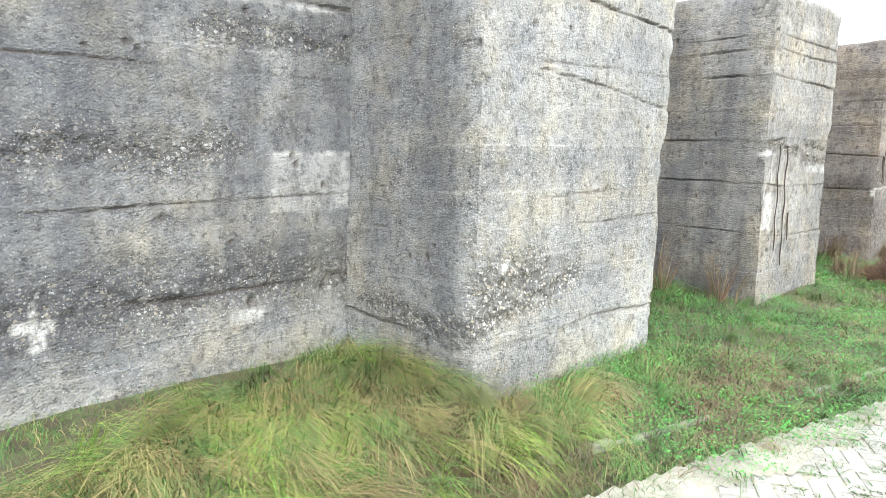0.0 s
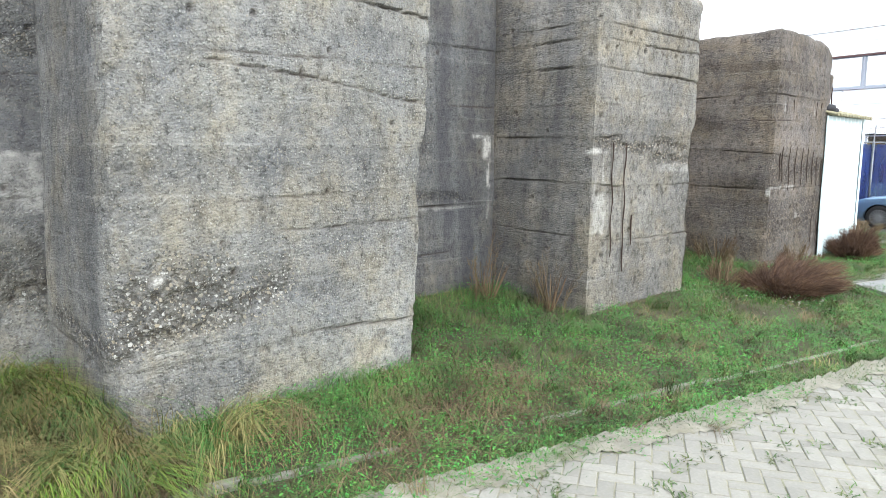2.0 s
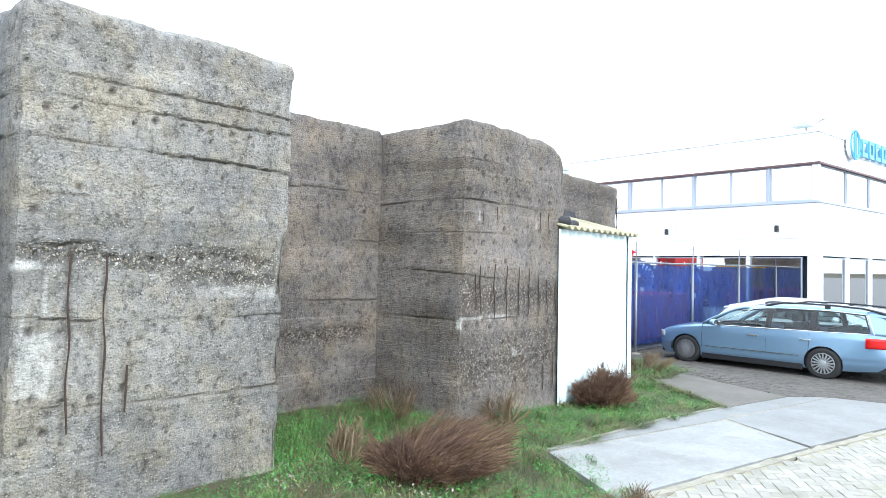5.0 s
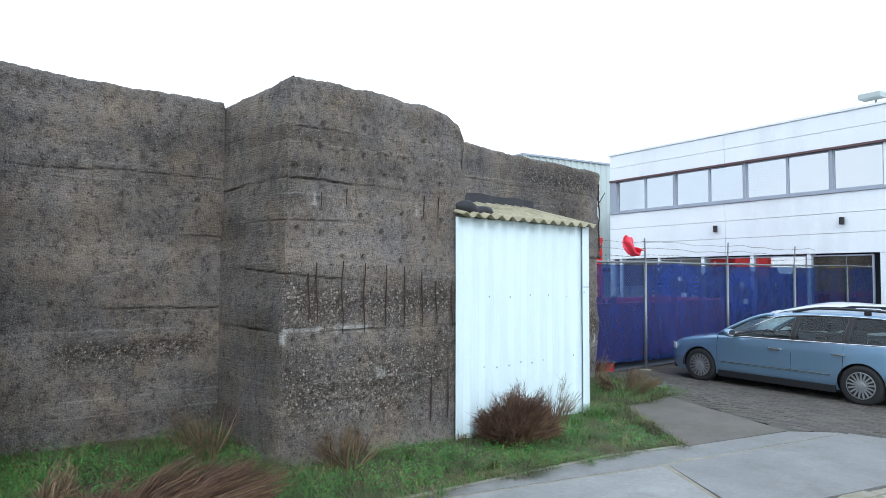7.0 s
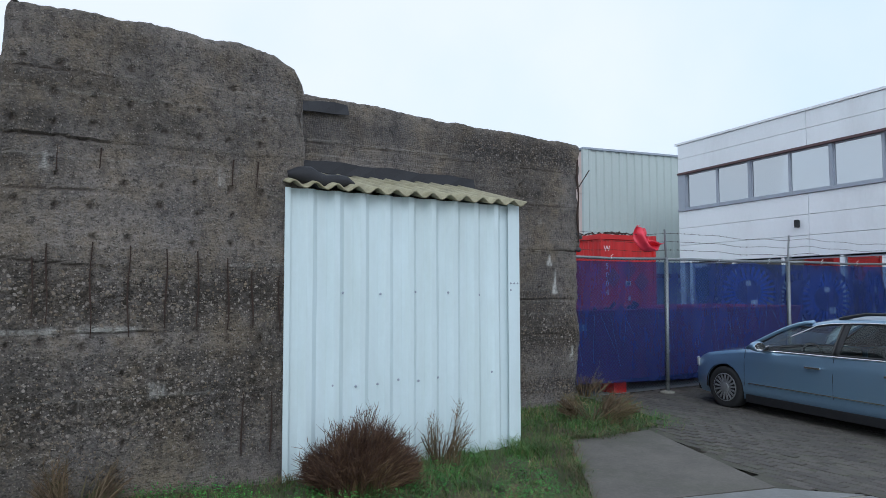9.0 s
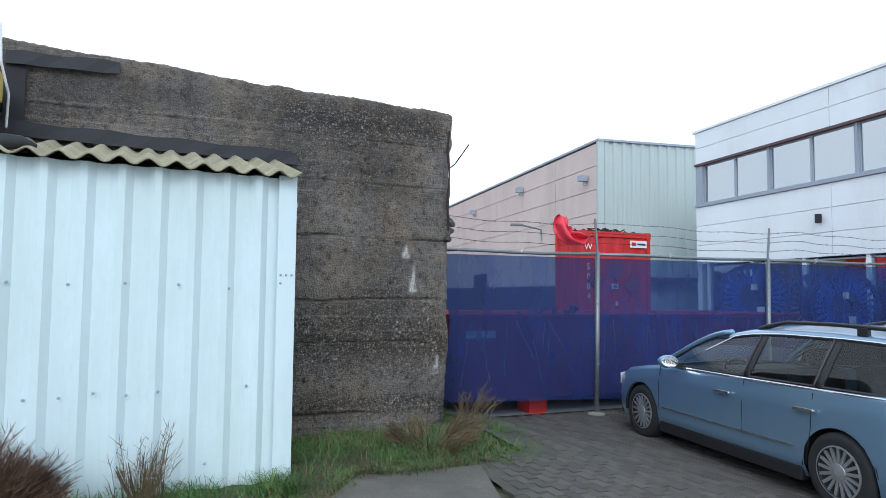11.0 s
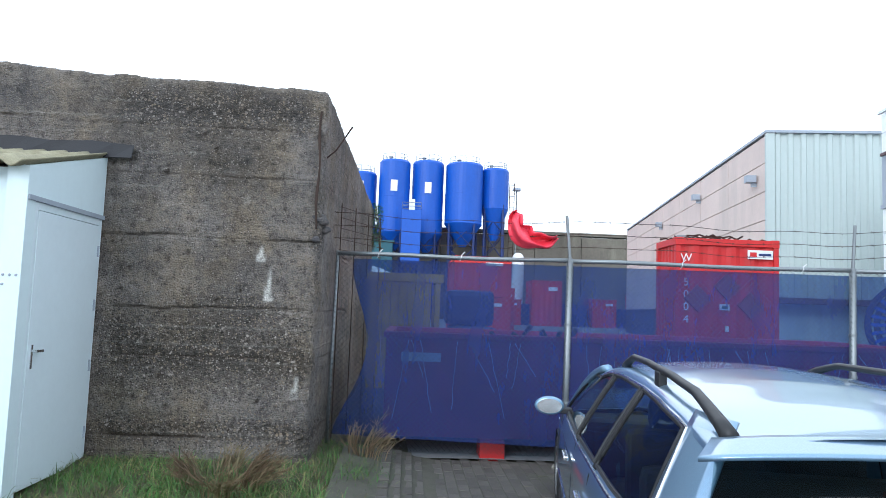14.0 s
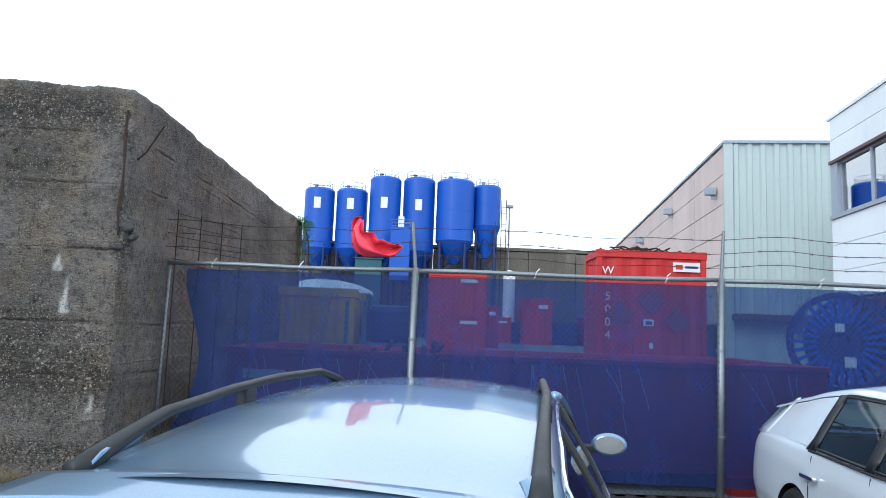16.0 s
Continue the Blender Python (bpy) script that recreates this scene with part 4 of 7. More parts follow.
    for k in range(4):
        bm.faces.new((ends[0][(k + 1) % 4], ends[0][k], ends[1][k], ends[1][(k + 1) % 4]))
    bmesh.ops.recalc_face_normals(bm, faces=bm.faces)
    part("gable_sheet", bm, M["white_sheet"], ob)
    # corrugated roof
    bm = bmesh.new()
    nx, ny = 96, 8
    rows = []
    for j in range(ny + 1):
        v_ = j / ny
        y = yf - 0.16 + (RY + 0.1 - yf) * v_
        rows.append([bm.verts.new((x0 - 0.04 + (x1 - x0 + 0.05) * i / nx, y - 0.01 * random.random() * (j == 0), 2.56 + 0.36 * v_ + 0.028 * math.sin(math.tau * (x1 - x0) * i / nx / 0.19) + 0.004 * random.random())) for i in range(nx + 1)])
    for a, b_ in zip(rows, rows[1:]):
        for k in range(nx):
            bm.faces.new((a[k], a[k + 1], b_[k + 1], b_[k]))
    thicken(bm, 0.012)
    part("roof_sheet", bm, M["fibre"], ob, "mossy corrugated fibre-cement roof", smooth=True)

    def felt(points, z_off, w):
        b2 = bmesh.new()
        up, lo = [], []
        for k, (x, y, z) in enumerate(points):
            up.append(b2.verts.new((x, y, z + w / 2 + 0.012 * math.sin(k * 1.7))))
            lo.append(b2.verts.new((x, y - 0.035 - 0.02 * math.sin(k * 2.3), z - w / 2)))
        for k in range(len(points) - 1):
            b2.faces.new((lo[k], lo[k + 1], up[k + 1], up[k]))
        thicken(b2, 0.012)
        return b2

    part("flashing", felt([(11.98 + 2.62 * k / 14, RY - 0.07, 3.02 - 0.004 * k) for k in range(15)], 0, 0.14), M["bitumen"], ob, "strip of black bitumen felt")
    part("flashing", felt([(12.06 + 0.9 * k / 6, RY - 0.06, 3.66 + 0.004 * k) for k in range(7)], 0, 0.13), M["bitumen"], ob, "strip of black bitumen felt")
    b2 = bmesh.new()
    tube(b2, [(11.86 + 0.09 * k, 0.0 + 0.03 * math.sin(k * 2.1), 2.66 + 0.02 * math.sin(k * 1.3) - 0.006 * k) for k in range(8)], [0.03, 0.07, 0.085, 0.08, 0.075, 0.06, 0.05, 0.02], 8)
    part("felt_roll", b2, M["bitumen"], ob, "crumpled black felt at the roof edge", smooth=True)
    part("upright_felt", boxes(((12.06, RY - 0.06, 2.9), (12.22, RY - 0.04, 3.62))), M["bitumen"], ob)

    # the front stands a little askew, farther back at the door's corner
    for piece in ob.children_recursive:
        for v in piece.data.vertices:
            v.co.y += 0.07 * max(0.0, v.co.x - 11.9) * min(1.0, max(0.0, (RY - v.co.y) / RY))
            v.co.x += 0.035 * max(0.0, v.co.x - 11.9)


shed()

# ---- fence ----
FX0, FX1 = 16.52, 28.2


def fence_y(x):
    return 2.42 - 0.065 * (x - FX0)


def fence():
    ob = thing("fence", "galvanised chain-link fence hung with blue netting and barbed wire", "fence")
    top = 2.15
    posts = [16.56, 19.1, 22.15, 25.3, 28.2]
    for k, x in enumerate(posts):
        y = fence_y(x)
        bm = bmesh.new()
        tube(bm, [(x - 0.03, y, -0.3), (x, y, top + 0.03)], 0.036 if k else 0.018, 12)
        post = part("post", bm, M["galv"], ob, smooth=True)
        if k:
            for z in (0.62, 1.0, 1.45):
                b2 = bmesh.new()
                tube(b2, [(x - 0.012, y, z), (x - 0.012, y, z + 0.025)], 0.042, 12)
                part("collar", b2, M["galv"], post)
            b2 = bmesh.new()
            lean = -0.05 if k == 1 else 0.02
            tube(b2, [(x, y, top), (x + lean, y - 0.02, top + 0.5)], [0.02, 0.016], 8)
            part("wire_arm", b2, M["galv"], post)
            b2 = bmesh.new()
            lathe(b2, [(0.13, -0.06), (0.12, 0.0), (0.05, 0.02)], 14, pose(x - 0.03, y, -0.04))
            part("footing", b2, M["kerb"], post)
    for a, b_ in zip(posts, posts[1:]):
        bm = bmesh.new()
        tube(bm, [(a + (b_ - a) * k / 6, fence_y(a + (b_ - a) * k / 6), top + 0.008 * math.sin(k * 1.3)) for k in range(7)], 0.024, 10)
        part("top_rail", bm, M["galv"], ob, smooth=True)
    # woven mesh of thin wires
    vs, fs = [], []
    pitch, low = 0.062, 0.06
    r = 0.0016
    h = top - low
    for sgn in (1, -1):
        x = FX0 - (h if sgn > 0 else 0)
        while x < FX1 + (h if sgn < 0 else 0):
            a0, a1 = (x, low), (x + sgn * h, top)
            lo_t, hi_t = 0.0, 1.0
            for lim, side in ((FX0 + 0.02, 1), (FX1, -1)):
                f0, f1 = (a0[0] - lim) * side, (a1[0] - lim) * side
                if f0 < 0 and f1 < 0:
                    lo_t = 2
                elif f0 < 0:
                    lo_t = max(lo_t, -f0 / (f1 - f0))
                elif f1 < 0:
                    hi_t = min(hi_t, f0 / (f0 - f1))
            if lo_t < hi_t:
                p = [(a0[0] + (a1[0] - a0[0]) * t, a0[1] + (a1[1] - a0[1]) * t) for t in (lo_t, hi_t)]
                base = len(vs)
                for px, pz in p:
                    y = fence_y(px) - 0.03 + 0.003 * sgn
                    vs += [(px - r * sgn * 0.7, y, pz + r * 0.7), (px + r * sgn * 0.7, y, pz - r * 0.7), (px, y + r, pz)]
                fs += [(base, base + 1, base + 4, base + 3), (base + 1, base + 2, base + 5, base + 4), (base + 2, base, base + 3, base + 5)]
            x += pitch
    mesh = mesh_object("chain_link", vs, fs, M["wire"], ob)
    mesh["kind"] = "stuff"
    # netting with a slack free edge
    nx, nz = 120, 24
    v, f = [], []
    for j in range(nz + 1):
        w = j / nz
        for i in range(nx + 1):
            edge = 0.22 + 0.26 * math.sin(math.pi * min(1, w * 1.05)) ** 1.5 - 0.16 * (1 - w)
            x = FX0 + edge * (1 - i / nx) ** 3 + (FX1 - FX0) * (i / nx) ** 1.25
            z = 0.20 - 0.06 * min(1, i / 40) + (top - 0.05 - 0.20 + 0.06 * min(1, i / 40)) * w
            y = fence_y(x) + 0.035 + 0.018 * math.sin(x * 2.2 + w * 2) * math.sin(math.pi * w) + 0.008 * math.sin(x * 9 + w * 5)
            v.append((x, y, z))
    for j in range(nz):
        for i in range(nx):
            a = j * (nx + 1) + i
            f.append((a, a + 1, a + nx + 2, a + nx + 1))
    mesh_object("netting", v, f, M["net"], ob, "see-through dark blue shade netting", smooth=True)
    for z in (top + 0.17, top + 0.31, top + 0.45):
        bm = bmesh.new()
        n_ = 70
        pts = [(FX0 + (FX1 - FX0) * k / n_, fence_y(FX0 + (FX1 - FX0) * k / n_) - 0.015, z - 0.05 * math.sin(math.pi * ((k / n_ * 3.7) % 1.0)) + 0.012 * math.sin(k * 0.9)) for k in range(n_ + 1)]
        tube(bm, pts, 0.003, 4)
        for p in pts[::1]:
            for ang in (40, 130):
                d = Vector((math.cos(radians(ang)), 0.3, math.sin(radians(ang)))) * 0.018
                tube(bm, [Vector(p) - d, Vector(p) + d], 0.0018, 3)
        part("barbed_wire", bm, M["rust"], ob)
    for x in (17.0, 17.9, 20.3, 21.6, 23.1, 24.2):
        bm = bmesh.new()
        tube(bm, [(x, fence_y(x), top - 0.035), (x + 0.01, fence_y(x) - 0.03, top), (x + 0.02, fence_y(x), top + 0.03), (x + 0.05, fence_y(x) - 0.02, top + 0.06)], 0.006, 5)
        part("cable_tie", bm, M["white"], ob)
    # bare wires and a rusty mesh against the bunker's corner
    rack = thing("wire_mesh", "rusty wire mesh closing the gap at the bunker", "mesh")
    for k in range(4):
        bm = bmesh.new()
        tube(bm, [(16.57 + 0.13 * k, 2.52 + 0.35 * k, 0.1), (16.57 + 0.13 * k, 2.52 + 0.35 * k, 2.72)], 0.006, 5)
        part("upright_wire", bm, M["rust"], rack)
    for k in range(5):
        bm = bmesh.new()
        tube(bm, [(16.56, 2.5, 2.2 + 0.12 * k), (17.0, 3.6, 2.2 + 0.12 * k)], 0.004, 4)
        part("cross_wire", bm, M["rust"], rack)


fence()


def red_rag():
    bm = bmesh.new()
    n_ = 16
    grid = []
    for j in range(n_ + 1):
        row = []
        for i in range(n_ + 1):
            u, v_ = i / n_, j / n_
            # a sagging sickle: a torn lobe on top, a heavy belly and a thin end
            a_ = radians(140 + 175 * u)
            cx, cz = 0.34 * math.cos(a_) + 0.10 * u, 0.30 * math.sin(a_) + 0.10
            w = 0.11 + 0.25 * math.sin(math.pi * min(1, u * 1.02)) ** 1.5 + 0.05 * math.sin(u * 17)
            x = cx + (v_ - 0.4) * w * math.cos(a_) * -0.9 + 0.02 * math.sin(v_ * 13)
            z = cz - (v_ - 0.4) * w * math.sin(a_) + 0.02 * math.sin(u * 19 + v_ * 7)
            y = 0.08 * math.sin(u * 7 + v_ * 4) + 0.06 * math.sin(v_ * 9 + u * 3)
            row.append(bm.verts.new((x, y, z)))
        grid.append(row)
    for a, b_ in zip(grid, grid[1:]):
        for k in range(n_):
            bm.faces.new((a[k], a[k + 1], b_[k + 1], b_[k]))
    thicken(bm, 0.004)
    bmesh.ops.transform(bm, matrix=pose(18.70, fence_y(18.70) - 0.05, 2.47) @ Matrix.Diagonal((0.72, 0.8, 0.68, 1)), verts=bm.verts)
    tagged(part("plastic_rag", bm, M["red_rag"], smooth=True), "torn red plastic rag snagged on the barbed wire", "rag")


red_rag()


# ---- behind the fence ----
def skip():
    ob = thing("skip_container", "long open red steel waste container with white scratches", "container")
    x0, x1, y0, y1, z0, z1 = 17.12, 23.6, 2.74, 4.9, 0.14, 1.24
    t = 0.05
    for name, lo, hi in (("side_wall", (x0, y0, z0), (x1, y0 + t, z1)), ("side_wall", (x0, y1 - t, z0), (x1, y1, z1)), ("end_wall", (x0, y0 + t, z0), (x0 + t, y1 - t, z1)), ("end_wall", (x1 - t, y0 + t, z0), (x1, y1 - t, z1)), ("floor_plate", (x0 + t, y0 + t, z0), (x1 - t, y1 - t, z0 + 0.06))):
        part(name, boxes((lo, hi), bevel=0.006), M["skip_paint"], ob)
    for lo, hi in (((x0 - 0.03, y0 - 0.03, z1), (x1 + 0.03, y0 + 0.08, z1 + 0.07)), ((x0 - 0.03, y1 - 0.08, z1), (x1 + 0.03, y1 + 0.03, z1 + 0.07)), ((x0 - 0.03, y0 + 0.08, z1), (x0 + 0.08, y1 - 0.08, z1 + 0.07)), ((x1 - 0.08, y0 + 0.08, z1), (x1 + 0.03, y1 - 0.08, z1 + 0.07))):
        part("rim", boxes((lo, hi), bevel=0.012), M["skip_paint"], ob)
    for x in (18.35, 22.6):
        part("foot", boxes(((x - 0.14, y0 - 0.14, -0.1), (x + 0.14, y0 + 0.2, z0)), bevel=0.01), M["red_paint"], ob, "bright red foot")
        part("foot", boxes(((x - 0.14, y1 - 0.2, -0.1), (x + 0.14, y1 + 0.0, z0)), bevel=0.01), M["red_paint"], ob, "bright red foot")
    for k in range(26):
        x = random.uniform(x0 + 0.2, x1 - 0.2)
        a = random.uniform(0.35, 0.9)
        bm = bmesh.new()
        lean = random.uniform(-0.02, 0.04)
        tube(bm, [(x + lean * j + random.uniform(-0.008, 0.008), y0 - 0.003, z1 - 0.02 - a * j / 8) for j in range(9)], 0.0035, 4)
        part("scratch", bm, M["white"], ob)
    part("name_plate", boxes(((17.3, y0 - 0.012, 0.98), (17.75, y0 - 0.001, 1.08))), M["white"], ob, "worn plate with faint unreadable lettering")
    # clutter inside
    for k in range(9):
        x = random.uniform(18.6, 19.7)
        bm = bmesh.new()
        tube(bm, [(x, 3.6, 0.2), (x + random.uniform(-0.3, 0.3), 3.5, 0.9), (x + random.uniform(-0.6, 0.6), 3.2, 1.25 + random.uniform(0, 0.2))], 0.035, 7)
        tagged(part("scrap_hose", bm, M["dark"], smooth=True), "black scrap hose sticking out of the container", "hose", "scrap hoses")


skip()


def cargo_box(name, label, m, w, d, h, material, ribs=6, text="", plates=()):
    """A steel cargo box with corner posts, rails, ribbed sides and corner castings. Front towards -y."""
    ob = thing(name, label, "container", m)
    c = 0.09
    for x in (0, w - c):
        for y in (0, d - c):
            part("corner_post", boxes(((x, y, 0), (x + c, y + c, h)), bevel=0.008), material, ob)
    for z in (0, h - 0.12):
        part("rail", boxes(((c, 0.0, z), (w - c, 0.06, z + 0.12)), bevel=0.006), material, ob)
        part("rail", boxes(((c, d - 0.06, z), (w - c, d, z + 0.12)), bevel=0.006), material, ob)
        part("rail", boxes(((0, c, z), (0.06, d - c, z + 0.12)), bevel=0.006), material, ob)
        part("rail", boxes(((w - 0.06, c, z), (w, d - c, z + 0.12)), bevel=0.006), material, ob)
    bm = bmesh.new()
    n_ = ribs * 4
    for (ax, ay), (bx, by) in (((c, 0.035), (w - c, 0.035)), ((w - 0.035, c), (w - 0.035, d - c)), ((w - c, d - 0.035), (c, d - 0.035)), ((0.035, d - c), (0.035, c))):
        prof = []
        nx, ny = (by - ay), -(bx - ax)
        ln = math.hypot(nx, ny)
        for k in range(n_ + 1):
            o = 0.022 if k % 4 in (1, 2) else 0.0
            prof.append((ax + (bx - ax) * k / n_ - nx / ln * o, ay + (by - ay) * k / n_ - ny / ln * o))
        lo_, hi_ = [bm.verts.new((x, y, 0.12)) for x, y in prof], [bm.verts.new((x, y, h - 0.12)) for x, y in prof]
        for k in range(n_):
            bm.faces.new((lo_[k], lo_[k + 1], hi_[k + 1], hi_[k]))
    part("ribbed_wall", bm, material, ob)
    part("roof", boxes(((0.05, 0.05, h - 0.06), (w - 0.05, d - 0.05, h - 0.02))), material, ob)
    for x in (-0.01, w - 0.13):
        for z in (-0.01, h - 0.13):
            part("corner_casting", boxes(((x, -0.012, z), (x + 0.14, 0.12, z + 0.14)), bevel=0.01), material, ob)
    for lo, hi, mat_name in plates:
        part("plate", boxes((lo, hi)), M[mat_name], ob)
    if text:
        for k, ch in enumerate(text):
            cu = bpy.data.curves.new("stencil_letter", "FONT")
            cu.body, cu.size, cu.extrude, cu.align_x = ch, 0.2, 0.001, "CENTER"
            tmp = bpy.data.objects.new("stencil_letter", cu)
            scene.collection.objects.link(tmp)
            me = bpy.data.meshes.new_from_object(tmp)
            bpy.data.objects.remove(tmp)
            me.materials.clear()
            me.materials.append(M["white"])
            o = new("stencil_letter", me)
            o.parent = ob
            o.matrix_local = pose(0.19, -0.002, h - 0.42 - 0.22 * k, 90, 0, 0)
    return ob


box_a = cargo_box("cargo_container", "bright red steel cargo container with white stencilled numbers", pose(22.12, 6.98, 0.02, 0, 0, -2), 1.87, 1.1, 3.0, M["red_paint"], 5, "W 5004",
          plates=[((1.30, -0.01, 2.66), (1.76, 0.0, 2.82), "white"), ((1.34, -0.014, 2.70), (1.46, -0.009, 2.78), "red_paint"), ((1.50, -0.014, 2.72), (1.72, -0.009, 2.76), "navy"), ((0.80, -0.01, 1.72), (0.97, 0.02, 1.83), "white"), ((0.83, -0.014, 1.74), (0.94, -0.009, 1.8), "teal"), ((0.90, -0.01, 1.34), (0.96, 0.02, 1.44), "white")])
for cx, cz in ((0.40, 1.92), (0.94, 2.14), (1.36, 1.82)):
    bm = bmesh.new()
    box(bm, (-0.17, -0.004, -0.17), (0.17, 0.03, 0.17), 0.0, pose(cx, 0.0, cz, 0, 45, 0))
    part("faded_diamond_sign", bm, M["faded"], box_a)
bm = bmesh.new()
for k in range(9):
    x = random.uniform(0.35, 1.4)
    tube(bm, [(x + 0.12 * j * (1 if k % 2 else -1), 0.12 + 0.1 * k, 3.0 + 0.09 * abs(math.sin(j * 1.4 + k))) for j in range(6)], 0.016, 6)
slings = part("sling_heap", bm, M["rust"], box_a, "heap of wire lifting slings", smooth=True)

for x, y, z, w, d, h, cap_label in ((19.3, 25.0, 0.39, 2.5, 5.5, 1.76, "red steel cargo container stacked in the yard"), (19.3, 25.0, 2.17, 2.5, 5.5, 1.76, "red steel cargo container stacked in the yard"),
                                    (22.0, 33.0, 0.55, 1.2, 3.5, 2.3, "small red cargo container standing in the yard"), (25.4, 40.0, 0.68, 2.0, 2.4, 3.0, "tall red cargo container near the quay wall"),
                                    (29.6, 40.5, 0.68, 1.6, 2.4, 1.9, "small red cargo container standing in the yard"), (32.4, 40.0, 0.68, 2.2, 2.4, 2.3, "small red cargo container standing in the yard"), (22.9, 40.5, 0.68, 1.9, 2.4, 1.7, "small red cargo container standing in the yard")):
    ob = cargo_box("cargo_container", cap_label, pose(x, y, z), w, d, h, M["red_paint"], 5, plates=[((w * 0.55, -0.012, h * 0.78), (w * 0.85, 0.0, h * 0.86), "white")])
    ob["group"] = "red containers in the yard"


def simple_bin(x, y, z, w, d, h, material, label):
    ob = thing("steel_bin", label, "bin", pose(x, y, z), "bins in the yard")
    part("body", boxes(((0, 0, 0), (w, d, h * 0.94)), bevel=0.04), material, ob)
    part("lid", boxes(((-0.03, -0.03, h * 0.94), (w + 0.03, d + 0.03, h)), bevel=0.02), material, ob)
    for k in range(3):
        part("rib", boxes(((w * (k + 0.5) / 3 - 0.04, -0.05, 0.05), (w * (k + 0.5) / 3 + 0.04, 0.0, h * 0.9))), material, ob)


for x, w, h, mat_name in ((24.5, 0.9, 1.4, "navy"), (27.6, 1.7, 1.5, "navy"), (31.3, 0.9, 1.3, "navy"), (34.9, 1.4, 1.2, "blue_paint")):
    simple_bin(x, 40.8, 0.69, w, 1.5, h, M[mat_name], "dark blue steel bin by the quay wall")


def crate():
    ob = thing("steel_crate", "tall yellow ribbed steel crate behind the netting", "crate", pose(16.62, 7.7, 0.04))
    w, d, h = 1.32, 1.6, 2.02
    for x in (0.0, w - 0.1):
        for y in (0.0, d - 0.1):
            part("post", boxes(((x, y, 0), (x + 0.1, y + 0.1, h)), bevel=0.006), M["yellow_sheet"], ob)
    for y in (0.0, d - 0.1):
        part("beam", boxes(((-0.05, y - 0.02, h), (w + 0.05, y + 0.12, h + 0.16)), bevel=0.008), M["yellow_sheet"], ob)
    part("beam", boxes(((w - 0.1, 0.12, h), (w, d - 0.12, h + 0.14)), bevel=0.008), M["yellow_sheet"], ob)
    for k in range(7):
        part("rib_panel", boxes(((0.1 + 0.15 * k + 0.004, 0.03, 0.05), (0.1 + 0.15 * (k + 1) - 0.004, 0.055 + 0.006 * (k % 2), h)), bevel=0.003), M["yellow_sheet"], ob)
    for z in (0.2, 1.0):
        part("batten", boxes(((0.1, 0.0, z), (w - 0.1, 0.03, z + 0.09)), bevel=0.003), M["yellow_sheet"], ob)
    part("side_panel", boxes(((w - 0.06, 0.1, 0.05), (w - 0.03, d - 0.1, h))), M["yellow_sheet"], ob)


crate()


def machine():
    ob = thing("yard_tractor", "dark blue yard tractor parked behind the fence", "tractor", pose(18.05, 7.4, 0.02))
    part("body", boxes(((0.1, 0.0, 0.45), (0.95, 1.8, 1.25)), bevel=0.09), M["navy"], ob)
    part("cab", boxes(((0.05, 1.0, 1.25), (1.0, 2.0, 1.95)), bevel=0.12), M["navy"], ob)
    part("bonnet", boxes(((0.2, -0.35, 0.55), (0.85, 0.0, 1.05)), bevel=0.08), M["navy"], ob)
    for x in (-0.12, 0.95):
        for y in (0.1, 1.5):
            bm = bmesh.new()
            lathe(bm, [(0.2, 0), (0.42, 0.0), (0.47, 0.05), (0.47, 0.2), (0.42, 0.25), (0.2, 0.25)], 22, pose(x, y, 0.46, 0, 90, 0))
            wheel = part("wheel", bm, M["rubber"], ob, smooth=False)
            bm = bmesh.new()
            lathe(bm, [(0.2, -0.01), (0.16, -0.02), (0.16, 0.27), (0.2, 0.26)], 16, pose(x, y, 0.46, 0, 90, 0))
            part("hub", bm, M["galv"], wheel)


machine()


def reel(x, y, turn, z, r=0.82, label="large dark blue steel cable reel with radial spokes"):
    ob = thing("cable_reel", label, "reel", pose(x, y, z, 0, 0, turn), "cable reels")
    for yy in (0.0, 1.0):
        bm = bmesh.new()
        prof = 40
        for (r0, r1) in ((r - 0.09, r), (0.14, 0.3)):
            ring = [[bm.verts.new((rr * math.cos(math.tau * k / prof), yy + dy, rr * math.sin(math.tau * k / prof))) for k in range(prof)] for rr, dy in ((r0, 0), (r1, 0), (r1, 0.06), (r0, 0.06))]
            for a in range(4):
                for k in range(prof):
                    bm.faces.new((ring[a][k], ring[a][(k + 1) % prof], ring[(a + 1) % 4][(k + 1) % prof], ring[(a + 1) % 4][k]))
        flange = part("flange", bm, M["navy"], ob)
        for k in range(28):
            a = math.tau * k / 28
            bm = boxes(((0.28, yy + 0.01, -0.025), (r - 0.07, yy + 0.05, 0.025)), m=Matrix.Rotation(-a, 4, "Y"))
            part("spoke", bm, M["blue_paint"] if yy == 0 else M["navy"], flange)
    bm = bmesh.new()
    lathe(bm, [(0.45, 0.06), (0.45, 1.0)], 28, pose(0, 0, 0, -90, 0, 0))
    part("drum", bm, M["navy"], ob, smooth=False)
    part("label_plate", boxes(((-0.06, -0.02, 0.15), (0.06, -0.005, 0.27))), M["white"], ob)
    part("label_plate", boxes(((0.05, -0.02, -0.35), (0.2, -0.005, -0.2))), M["white"], ob)
    part("cradle", boxes(((-0.6, 0.05, -z - 0.05), (-0.35, 0.95, -r * 0.75)), ((0.35, 0.05, -z - 0.05), (0.6, 0.95, -r * 0.75)), ((-0.35, 0.05, -r - 0.15), (0.35, 0.95, -r - 0.02)), bevel=0.02), M["navy"], ob)


reel(25.15, 5.05, -42, 1.58, 0.72)
reel(26.0, 3.6, -25, 1.42, 0.70)


